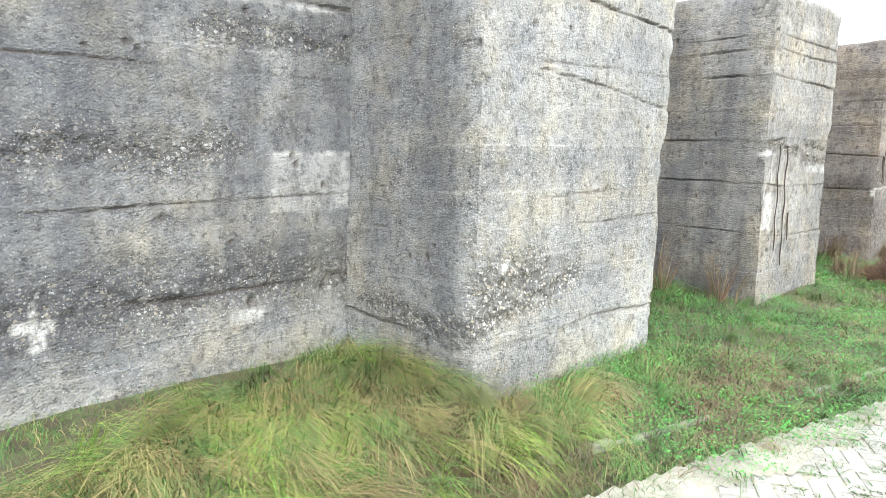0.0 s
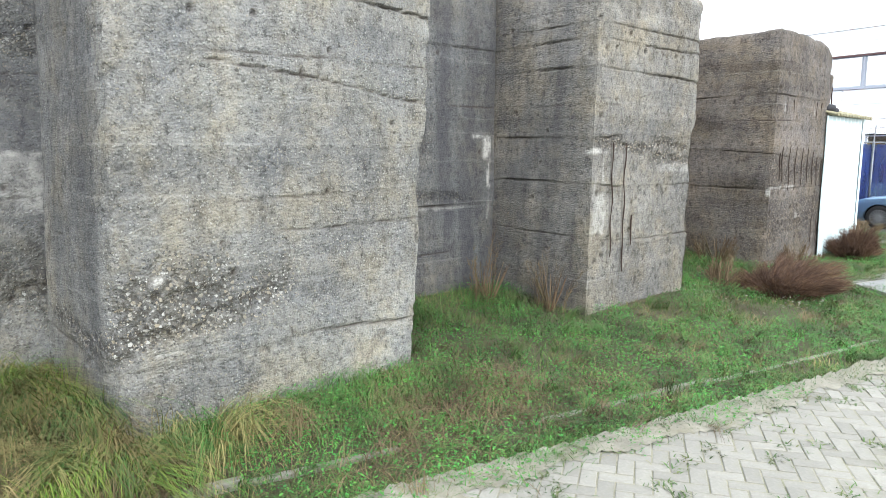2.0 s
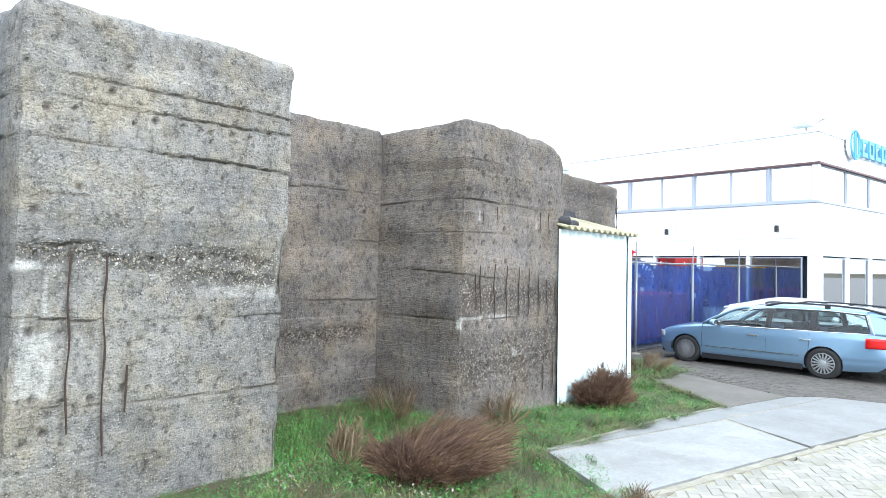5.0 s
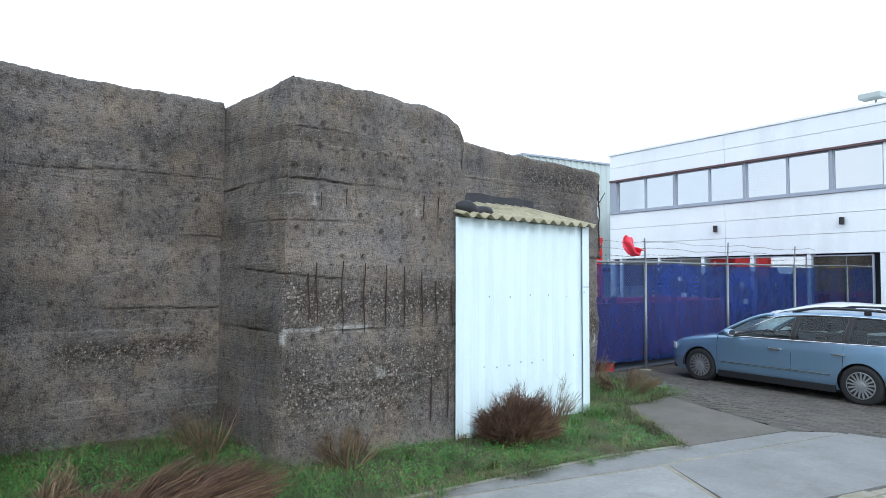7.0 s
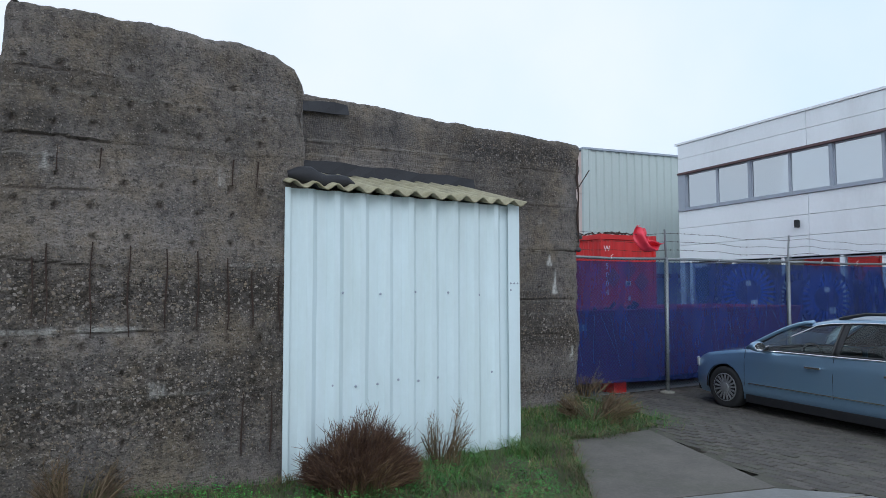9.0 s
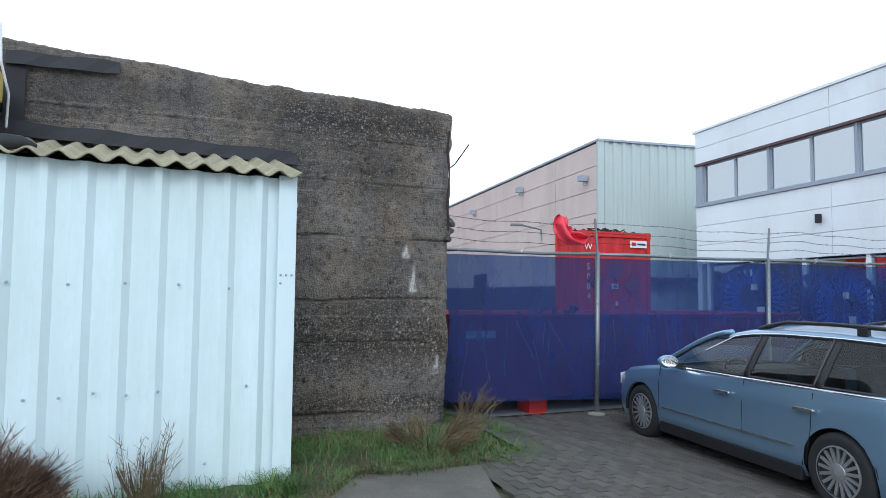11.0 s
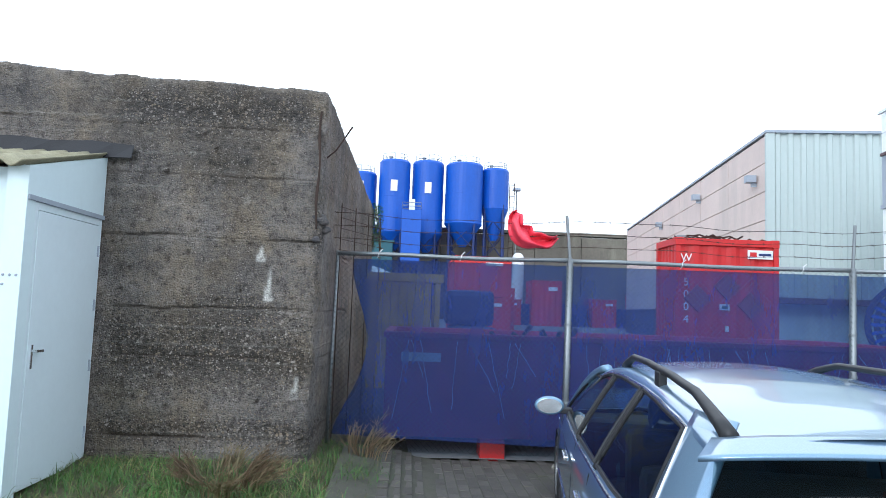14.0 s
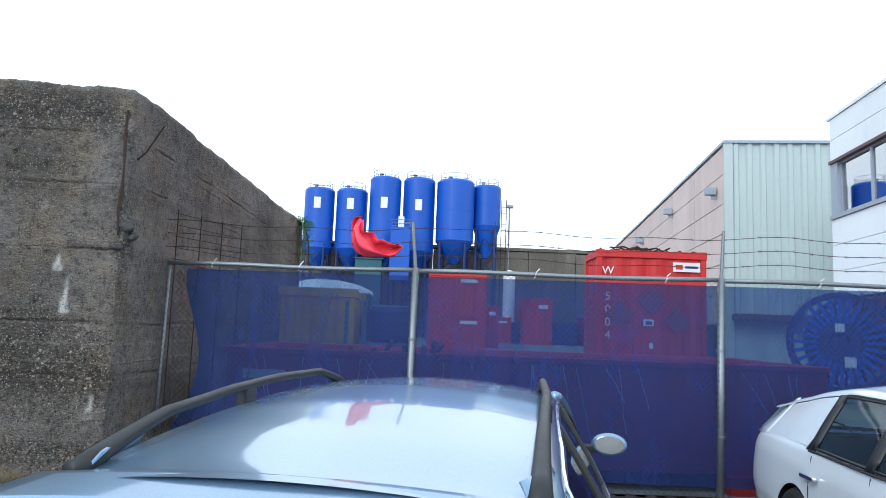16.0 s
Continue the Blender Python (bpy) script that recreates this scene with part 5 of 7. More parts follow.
# ---- buildings ----
def warehouse():
    ob = thing("warehouse", "large warehouse with grey-green cladding and pale pink concrete side", "warehouse", pose(26.97, 12.92, 0, 0, 0, -8.5))
    x0, y0, x1, y1, h = 0.0, 0.0, 19.0, 23.0, 6.69
    z0 = -0.3
    bm = bmesh.new()
    prof, x = [], x0
    while x < 9:
        for dx, dy in ((0, 0), (0.16, 0), (0.2, -0.05), (0.3, -0.05)):
            prof.append((x + dx, y0 + dy))
        x += 0.34
    lo_, hi_ = [bm.verts.new((a, b_, 2.2)) for a, b_ in prof], [bm.verts.new((a, b_, h)) for a, b_ in prof]
    for k in range(len(prof) - 1):
        bm.faces.new((lo_[k], lo_[k + 1], hi_[k + 1], hi_[k]))
    part("cladding", bm, M["grey_sheet"], ob, "ribbed grey-green steel cladding")
    part("wall", boxes(((x0 + 0.2, y0 + 0.03, z0), (x1, y0 + 0.25, h - 0.02))), M["grey_sheet"], ob)
    part("canopy", boxes(((x0 + 0.1, y0 - 0.6, 2.05), (9.2, y0 + 0.02, 2.2))), M["trim_red"], ob)
    part("side_wall", boxes(((x0, y0 + 0.06, z0), (x0 + 0.2, y1, h - 0.05))), M["pink_panel"], ob)
    for j in range(6):
        for k in range(7):
            ya, yb = y0 + 0.08 + k * 3.28, y0 + 0.08 + (k + 1) * 3.28 - 0.03
            za, zb = 1.95 + j * 0.79, 1.95 + (j + 1) * 0.79 - 0.025
            part("panel", boxes(((x0 - 0.04, ya, za), (x0 - 0.001, min(yb, y1), min(zb, h - 0.06)))), M["pink_panel"], ob)
    part("plinth", boxes(((x0 - 0.05, y0 + 0.3, z0), (x0 - 0.002, y1, 1.93))), M["dark_base"], ob)
    part("corner_trim", boxes(((x0 - 0.06, y0 - 0.07, 0), (x0 + 0.16, y0 + 0.05, h + 0.02))), M["grey_sheet"], ob)
    part("eaves_trim", boxes(((x0 - 0.08, y0 - 0.1, h), (9.2, y0 + 0.1, h + 0.07)), ((x0 - 0.08, y0 + 0.1, h), (x0 + 0.2, y1, h + 0.07))), M["frame_grey"], ob)
    part("roof", boxes(((x0 + 0.2, y0 + 0.1, h - 0.1), (x1, y1, h))), M["asphalt"], ob)
    part("rear_wall", boxes(((x0, y1, z0), (x1, y1 + 0.2, h)), ((x1, y0, z0), (x1 + 0.2, y1, h))), M["grey_sheet"], ob)
    for y, z in ((0.75, 5.45), (6.6, 5.9), (13.1, 5.7)):
        part("floodlight", boxes(((x0 - 0.35, y - 0.12, z), (x0 - 0.08, y + 0.12, z + 0.2)), ((x0 - 0.2, y - 0.02, z - 0.12), (x0 - 0.04, y + 0.02, z)), bevel=0.01), M["frame_grey"], ob)
    bm = bmesh.new()
    tube(bm, [(x0 - 0.04, 4.6, 3.7), (x0 - 0.1, 4.6, 4.15), (x0 - 0.3, 4.6, 4.2), (x0 - 0.9, 4.6, 4.3)], 0.035, 8)
    part("lamp_arm", bm, M["galv"], ob)
    part("lamp_head", boxes(((x0 - 1.35, 4.5, 4.26), (x0 - 0.85, 4.7, 4.36)), bevel=0.03), M["galv"], ob)
    part("door", boxes(((x0 - 0.07, 11.3, 0.2), (x0 - 0.05, 13.3, 2.6))), M["dark_base"], ob)


warehouse()


def office():
    """Two-storey office: panels, a band of windows upstairs, glazing and columns below."""
    m = pose(26.22, -0.15, 0, 0, 0, -8.0)
    ob = thing("office_building", "white two-storey office building with a band of windows", "building", m)
    # local: west face at x=0 from y=0 to 9.06, south face at y=0 from x=0 to 20
    Lw, Ls, h = 9.41, 18.0, 6.2
    zb, zt = 4.16, 5.24
    # added dark backing behind the panes; its colour stands for the rooms' shade
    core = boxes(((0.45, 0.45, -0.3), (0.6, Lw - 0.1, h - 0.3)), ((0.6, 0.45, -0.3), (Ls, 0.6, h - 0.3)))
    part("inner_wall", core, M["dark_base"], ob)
    part("rear_wall", boxes(((0.1, Lw - 0.1, -0.3), (Ls, Lw + 0.1, h)), ((Ls, 0, -0.3), (Ls + 0.2, Lw + 0.1, h))), M["panel"], ob)
    part("roof", boxes(((0.1, 0.1, h - 0.25), (Ls, Lw, h - 0.1))), M["asphalt"], ob)

    def band(z0, z1, rows, seam, name):
        for face in ("w", "s"):
            length = Lw if face == "w" else Ls
            n_ = max(1, round(length / seam))
            for j in range(rows):
                a, b_ = z0 + (z1 - z0) * j / rows, z0 + (z1 - z0) * (j + 1) / rows - 0.009
                for k in range(n_):
                    u0, u1 = length * k / n_ + 0.006, length * (k + 1) / n_ - 0.006
                    if face == "w":
                        part(name, boxes(((0, u0, a), (0.22, u1, b_)), bevel=0.006), M["panel"], ob)
                    else:
                        part(name, boxes(((max(u0, 0.23), 0, a), (u1, 0.22, b_)), bevel=0.006), M["panel"], ob)

    band(zt + 0.06, h, 2, 4.5, "parapet_panel")
    band(2.48, zb - 0.08, 3, 4.5, "spandrel_panel")
    part("coping", boxes(((-0.03, -0.03, h), (0.25, Lw + 0.1, h + 0.06)), ((0.25, -0.03, h), (Ls, 0.25, h + 0.06))), M["panel"], ob)
    part("sill_line", boxes(((-0.04, -0.04, zb - 0.08), (0.2, Lw, zb)), ((0.2, -0.04, zb - 0.08), (Ls, 0.2, zb))), M["frame_grey"], ob)
    part("head_line", boxes(((-0.04, -0.04, zt), (0.2, Lw, zt + 0.06)), ((0.2, -0.04, zt), (Ls, 0.2, zt + 0.06))), M["trim_red"], ob)

    def window(face, u0, u1, z0, z1):
        w = new("window")
        w.parent = ob
        me = boxes(*[((0.06, a, c), (0.13, b_, d)) if face == "w" else ((a, 0.06, c), (b_, 0.13, d)) for a, b_, c, d in ((u0, u0 + 0.035, z0, z1), (u1 - 0.035, u1, z0, z1), (u0 + 0.035, u1 - 0.035, z0, z0 + 0.035), (u0 + 0.035, u1 - 0.035, z1 - 0.035, z1))])
        part("frame", me, M["frame_grey"], w)
        lo, hi = ((0.09, u0 + 0.035, z0 + 0.035), (0.10, u1 - 0.035, z1 - 0.035)) if face == "w" else ((u0 + 0.035, 0.09, z0 + 0.035), (u1 - 0.035, 0.10, z1 - 0.035))
        pn = part("pane", boxes((lo, hi)), M["pane"], w)

    n_ = 7
    for k in range(n_):
        u0, u1 = 0.2 + (Lw - 0.5) * k / n_, 0.2 + (Lw - 0.5) * (k + 1) / n_
        window("w", u0 + (0.08 if k % 2 else 0.0), u1, zb, zt)
    for k in (1, 3, 5):
        part("mullion", boxes(((0.02, 0.2 + (Lw - 0.5) * k / n_ - 0.005, zb), (0.14, 0.2 + (Lw - 0.5) * k / n_ + 0.06, zt))), M["frame_grey"], ob)
    part("corner_post", boxes(((0.02, 0.02, zb), (0.2, 0.2, zt)), bevel=0.008), M["panel"], ob)
    part("end_pier", boxes(((0.0, Lw - 0.3, zb), (0.2, Lw, zt))), M["frame_grey"], ob)
    for k in range(8):
        window("s", 0.3 + 2.1 * k, 2.35 + 2.1 * k, zb, zt)
    for k in range(5):
        u0 = 0.5 + 1.7 * k
        window("w", u0, u0 + 1.6, 0.75, 2.44)
    for k in range(8):
        window("s", 0.5 + 2.1 * k, 2.3 + 2.1 * k, 0.4, 2.44)
    part("corner_column", boxes(((0, 0, -0.3), (0.32, 0.32, 2.47)), bevel=0.01), M["panel"], ob)
    for k in range(8):
        part("column", boxes(((2.3 + 2.1 * k, 0.02, -0.3), (2.55 + 2.1 * k, 0.3, 2.47)), bevel=0.01), M["panel"], ob)
    for k in range(5):
        part("column", boxes(((0.02, 2.1 + 1.7 * k, -0.3), (0.3, 2.2 + 1.7 * k, 2.7)), bevel=0.01), M["panel"], ob)
    part("low_wall", boxes(((0.04, 0.3, -0.3), (0.2, Lw, 0.74)), ((0.3, 0.04, -0.3), (Ls, 0.2, 0.39))), M["panel"], ob)
    for k, y in enumerate((5.0, 1.2)):
        part("wall_lamp", boxes(((-0.13, y - 0.045, 3.22), (-0.02, y + 0.045, 3.42)), ((-0.02, y - 0.03, 3.27), (0.0, y + 0.03, 3.38)), bevel=0.01), M["dark"], ob)
    # ceilings with lit tubes seen through the panes
    part("ceiling_light", boxes(((0.2, 1.2, 5.2), (0.42, 2.4, 5.22)), ((0.2, 4.0, 5.2), (0.42, 5.0, 5.22))), M["white"], ob)
    # roof sign: a disc and blocks in the sign's colour, and a floodlight on a mast
    sign = thing("roof_sign", "blue sign of block letters and a white globe on the parapet", "sign", m)
    bm = bmesh.new()
    lathe(bm, [(0.46, -0.05), (0.46, 0.05)], 28, pose(2.4, -0.12, 6.08, 90, 0, 0))
    part("disc", bm, M["white"], sign, "white globe disc")
    for k in range(5):
        bm = bmesh.new()
        wide = 0.46 * math.cos(radians(-80 + 40 * k))
        side = -1 if k < 2 else 1
        tube(bm, [(2.4 + side * wide * math.cos(t_), -0.19, 6.08 + 0.46 * math.sin(t_)) for t_ in (radians(-90 + 15 * q_) for q_ in range(13))], 0.035, 6)
        part("globe_line", bm, M["blue_sign"], sign)
    for k in range(9):
        x = 3.2 + 0.62 * k
        part("letter_block", boxes(((x, -0.16, 5.8), (x + 0.14, -0.04, 6.4)), ((x + 0.14, -0.16, 6.26), (x + 0.46, -0.04, 6.4)), ((x + 0.14, -0.16, 5.8), (x + 0.46, -0.04, 5.94)), *([((x + 0.33, -0.16, 5.94), (x + 0.46, -0.04, 6.26))] if k % 2 else []), bevel=0.01), M["blue_sign"], sign)
    part("sign_frame", boxes(((2.1, -0.04, 5.9), (8.8, -0.001, 5.95)), ((2.1, -0.04, 6.12), (8.8, -0.001, 6.17))), M["frame_grey"], sign)
    mast = thing("floodlight_mast", "roof mast with a grey floodlight", "floodlight", m)
    bm = bmesh.new()
    tube(bm, [(0.35, 0.5, 5.9), (0.35, 0.5, 6.5)], 0.03, 8)
    part("mast", bm, M["galv"], mast)
    part("lamp_head", boxes(((0.05, 0.25, 6.42), (0.4, 0.8, 6.58)), bevel=0.03), M["grey_sheet"], mast)
    bm = bmesh.new()
    tube(bm, [(0.3, 0.2, 6.52), (0.3, -0.05, 6.62), (0.3, -0.1, 6.56)], 0.02, 6)
    part("arm", bm, M["galv"], mast)


office()


# ---- silos, quay wall and far lamp ----
def silo(x, y, r, z_low, z_top, cone, bars, rails, label="tall blue steel silo on legs with a conical base"):
    ob = thing("silo", label, "silo", pose(x, y, 0), "row of silos")
    bm = bmesh.new()
    lathe(bm, [(0.25, z_low - cone), (r, z_low), (r * 1.015, z_low + 0.05), (r, z_low + 0.1), (r, (z_low + z_top) / 2), (r * 1.008, (z_low + z_top) / 2 + 0.03), (r, (z_low + z_top) / 2 + 0.06), (r, z_top), (r * 0.9, z_top + 0.15), (0.2, z_top + 0.3)], 36)
    part("drum", bm, M["blue_paint"], ob, smooth=False)
    for k in range(4):
        a = math.tau * k / 4 + 0.6
        bm = bmesh.new()
        tube(bm, [(r * 0.93 * math.cos(a), r * 0.93 * math.sin(a), 0.6), (r * 0.93 * math.cos(a), r * 0.93 * math.sin(a), z_low + 0.3)], 0.09, 8)
        leg = part("leg", bm, M["navy"], ob)
        b_ = a + math.tau / 4
        bm = bmesh.new()
        for za, zb in ((z_low - 1.8, z_low), (z_low - 3.6, z_low - 1.8)):
            tube(bm, [(r * 0.93 * math.cos(a), r * 0.93 * math.sin(a), za), (r * 0.93 * math.cos(b_), r * 0.93 * math.sin(b_), zb)], 0.035, 5)
            tube(bm, [(r * 0.93 * math.cos(a), r * 0.93 * math.sin(a), zb), (r * 0.93 * math.cos(b_), r * 0.93 * math.sin(b_), za)], 0.035, 5)
        part("brace", bm, M["navy"], leg)
    if rails:
        bm = bmesh.new()
        for zz in (0.3, 0.6):
            tube(bm, [(r * 0.8 * math.cos(math.tau * k / 16), r * 0.8 * math.sin(math.tau * k / 16), z_top + zz) for k in range(17)], 0.015, 4)
        for k in range(8):
            a = math.tau * k / 8
            tube(bm, [(r * 0.8 * math.cos(a), r * 0.8 * math.sin(a), z_top + 0.1), (r * 0.8 * math.cos(a), r * 0.8 * math.sin(a), z_top + 0.6)], 0.018, 4)
        part("guard_rail", bm, M["galv"], ob)
    bm = bmesh.new()
    lathe(bm, [(0.12, z_top + 0.15), (0.12, z_top + 0.42), (0.18, z_top + 0.44), (0.14, z_top + 0.52)], 12, pose(-r * 0.3, 0, 0))
    part("vent", bm, M["galv"], ob)
    for lo, hi in bars:
        part("painted_mark", boxes((lo, hi), bevel=0.01), M["white"], ob, "white painted mark")


def mark(z, r):
    """A plain white painted block."""
    return [((-0.24, -r - 0.03, z - 0.4), (0.24, -r + 0.06, z + 0.4))]


SY = 45.0
silo(11.2, SY, 1.07, 6.9, 11.1, 1.3, mark(10.1, 1.07), True)
silo(13.55, SY, 1.12, 6.9, 11.1, 1.3, mark(10.1, 1.12), True)
silo(15.97, SY - 0.4, 1.12, 6.9, 12.0, 1.3, mark(10.2, 1.12), True)
silo(18.4, SY, 1.15, 6.9, 12.1, 1.3, mark(10.2, 1.15), True)
silo(21.05, SY - 0.3, 1.36, 7.7, 12.0, 1.6, [], True)
silo(23.4, SY + 0.4, 1.02, 9.0, 11.85, 2.3, [], True, "slim blue steel silo on tall open legs")


def silo_extras():
    tower = thing("ladder_tower", "rusty lattice ladder tower beside the silos", "ladder", pose(24.45, SY, 0.8))
    for dx in (0, 0.35):
        bm = bmesh.new()
        tube(bm, [(dx, 0, 0), (dx, 0, 10.2)], 0.03, 6)
        part("stile", bm, M["rust"], tower)
    for k in range(24):
        bm = bmesh.new()
        tube(bm, [(0, 0, 0.4 + 0.42 * k), (0.35, 0, 0.4 + 0.42 * k)], 0.018, 5)
        part("rung", bm, M["rust"], tower)
    hut = thing("filter_unit", "blue box-shaped filter unit with a railed white top", "filter", pose(17.3, SY - 3, 0))
    part("body", boxes(((-0.65, -0.6, 4.6), (0.65, 0.6, 8.2)), bevel=0.03), M["blue_paint"], hut)
    part("cap", boxes(((-0.2, -0.2, 8.2), (0.2, 0.2, 9.0)), bevel=0.04), M["white"], hut)
    bm = bmesh.new()
    for zz in (8.45, 8.7):
        tube(bm, [(-0.65, -0.6, zz), (0.65, -0.6, zz), (0.65, 0.6, zz), (-0.65, 0.6, zz), (-0.65, -0.6, zz)], 0.02, 4)
    part("rail", bm, M["galv"], hut)
    for dx in (-0.6, 0.5):
        part("leg", boxes(((dx, -0.5, 0.6), (dx + 0.1, -0.4, 4.6)), ((dx, 0.4, 0.6), (dx + 0.1, 0.5, 4.6))), M["navy"], hut)
    cab = thing("switch_cabin", "teal steel cabin among the silo legs", "cabin", pose(15.2, SY - 2.5, 0.8))
    part("body", boxes(((-0.9, -0.6, 0), (0.9, 0.9, 5.2)), bevel=0.05), M["teal"], cab)
    part("roof", boxes(((-1.0, -0.7, 5.2), (1.0, 1.0, 5.3))), M["teal"], cab)
    tank = thing("white_tank", "small white cylindrical tank with a domed top", "tank", pose(24.9, SY - 2, 0.7))
    bm = bmesh.new()
    lathe(bm, [(0.42, 0), (0.42, 4.6), (0.36, 4.8), (0.2, 4.95), (0.05, 5.0)], 20)
    part("shell", bm, M["white"], tank)
    lamp = thing("street_lamp", "thin grey lamp post above the yard", "lamp", pose(25.2, 46.5, 0.6))
    bm = bmesh.new()
    tube(bm, [(0, 0, 0), (0, 0, 10.2)], [0.09, 0.05], 8)
    part("pole", bm, M["galv"], lamp)
    part("head", boxes(((-0.28, -0.25, 10.1), (0.28, 0.25, 10.3)), bevel=0.05), M["frame_grey"], lamp)
    wall = thing("quay_wall", "long dark weathered quay wall closing the yard", "wall", kind="structure")
    for k in range(22):
        x = -20 + 3.6 * k
        part("wall_panel", boxes(((x, 47.0, 0.2), (x + 3.57, 47.8, 7.45 + 0.05 * math.sin(k * 2.1))), bevel=0.04), M["farwall"], wall)
    part("coping", boxes(((-20, 46.9, 7.5), (59, 47.9, 7.75)), bevel=0.04), M["farwall"], wall)
    tarp = thing("white_tarp_pile", "pile under a white tarpaulin by the silos", "tarpaulin", pose(14.2, 30, 0.4))
    bm = bmesh.new()
    bmesh.ops.create_icosphere(bm, subdivisions=3, radius=1.0)
    for v in bm.verts:
        v.co.z = max(0, v.co.z) * 0.75 + 0.1 * noise.noise(v.co * 2.5)
        v.co.x *= 2.4
    bmesh.ops.transform(bm, matrix=Matrix.Translation((0, 0, 2.6)), verts=bm.verts)
    part("sheet", bm, M["white"], tarp, smooth=True)
    part("stack", boxes(((-2.2, -0.8, 0), (2.2, 0.8, 2.7)), bevel=0.05), M["teal"], tarp)


silo_extras()


# ---- cars ----
def lerp_table(table, y):
    cols = np.array(table).T
    order = np.argsort(cols[0])
    return [np.interp(y, cols[0][order], c[order]) for c in cols[1:]]


# y, sill height, half width at sill, at the door, at the shoulder, shoulder height, deck height
BODY = [(2.34, 0.34, 0.50, 0.56, 0.52, 0.60, 0.64), (2.28, 0.24, 0.66, 0.70, 0.65, 0.64, 0.70), (2.12, 0.20, 0.77, 0.82, 0.76, 0.70, 0.78), (1.80, 0.19, 0.83, 0.885, 0.83, 0.78, 0.87),
        (1.30, 0.19, 0.85, 0.905, 0.86, 0.86, 0.94), (0.90, 0.19, 0.85, 0.91, 0.865, 0.91, 0.99), (0.0, 0.19, 0.85, 0.91, 0.865, 0.93, 0.97), (-1.0, 0.19, 0.85, 0.91, 0.86, 0.95, 0.99),
        (-1.8, 0.21, 0.84, 0.90, 0.84, 0.97, 1.0), (-2.2, 0.26, 0.80, 0.86, 0.79, 0.97, 1.0), (-2.38, 0.30, 0.72, 0.80, 0.72, 0.94, 0.97), (-2.44, 0.36, 0.62, 0.72, 0.64, 0.85, 0.88)]
ROOF = [(0.14, 1.38), (-0.1, 1.428), (-0.5, 1.454), (-1.0, 1.46), (-1.5, 1.445), (-1.9, 1.415), (-2.2, 1.375)]


def side_x(y, z):
    """Half width of the glasshouse at height z."""
    taper = np.interp(y, [-2.3, -1.6, -0.4, 0.6, 1.0], [0.90, 0.965, 1.0, 0.985, 0.95])
    return (0.872 - 0.245 * np.clip((z - 0.94) / 0.44, 0, 1.2) ** 1.15) * taper


def roof_z(y):
    return np.interp(y, [r[0] for r in ROOF][::-1], [r[1] for r in ROOF][::-1])


def grid_part(name, V, material, parent, label="", thick=0.0, flip=False):
    R, C = V.shape[:2]
    bm = bmesh.new()
    vs = [[bm.verts.new(V[i, j]) for j in range(C)] for i in range(R)]
    for i in range(R - 1):
        for j in range(C - 1):
            q = (vs[i][j], vs[i][j + 1], vs[i + 1][j + 1], vs[i + 1][j])
            bm.faces.new(q[::-1] if flip else q)
    if thick:
        thicken(bm, thick)
    return part(name, bm, material, parent, label, smooth=True)


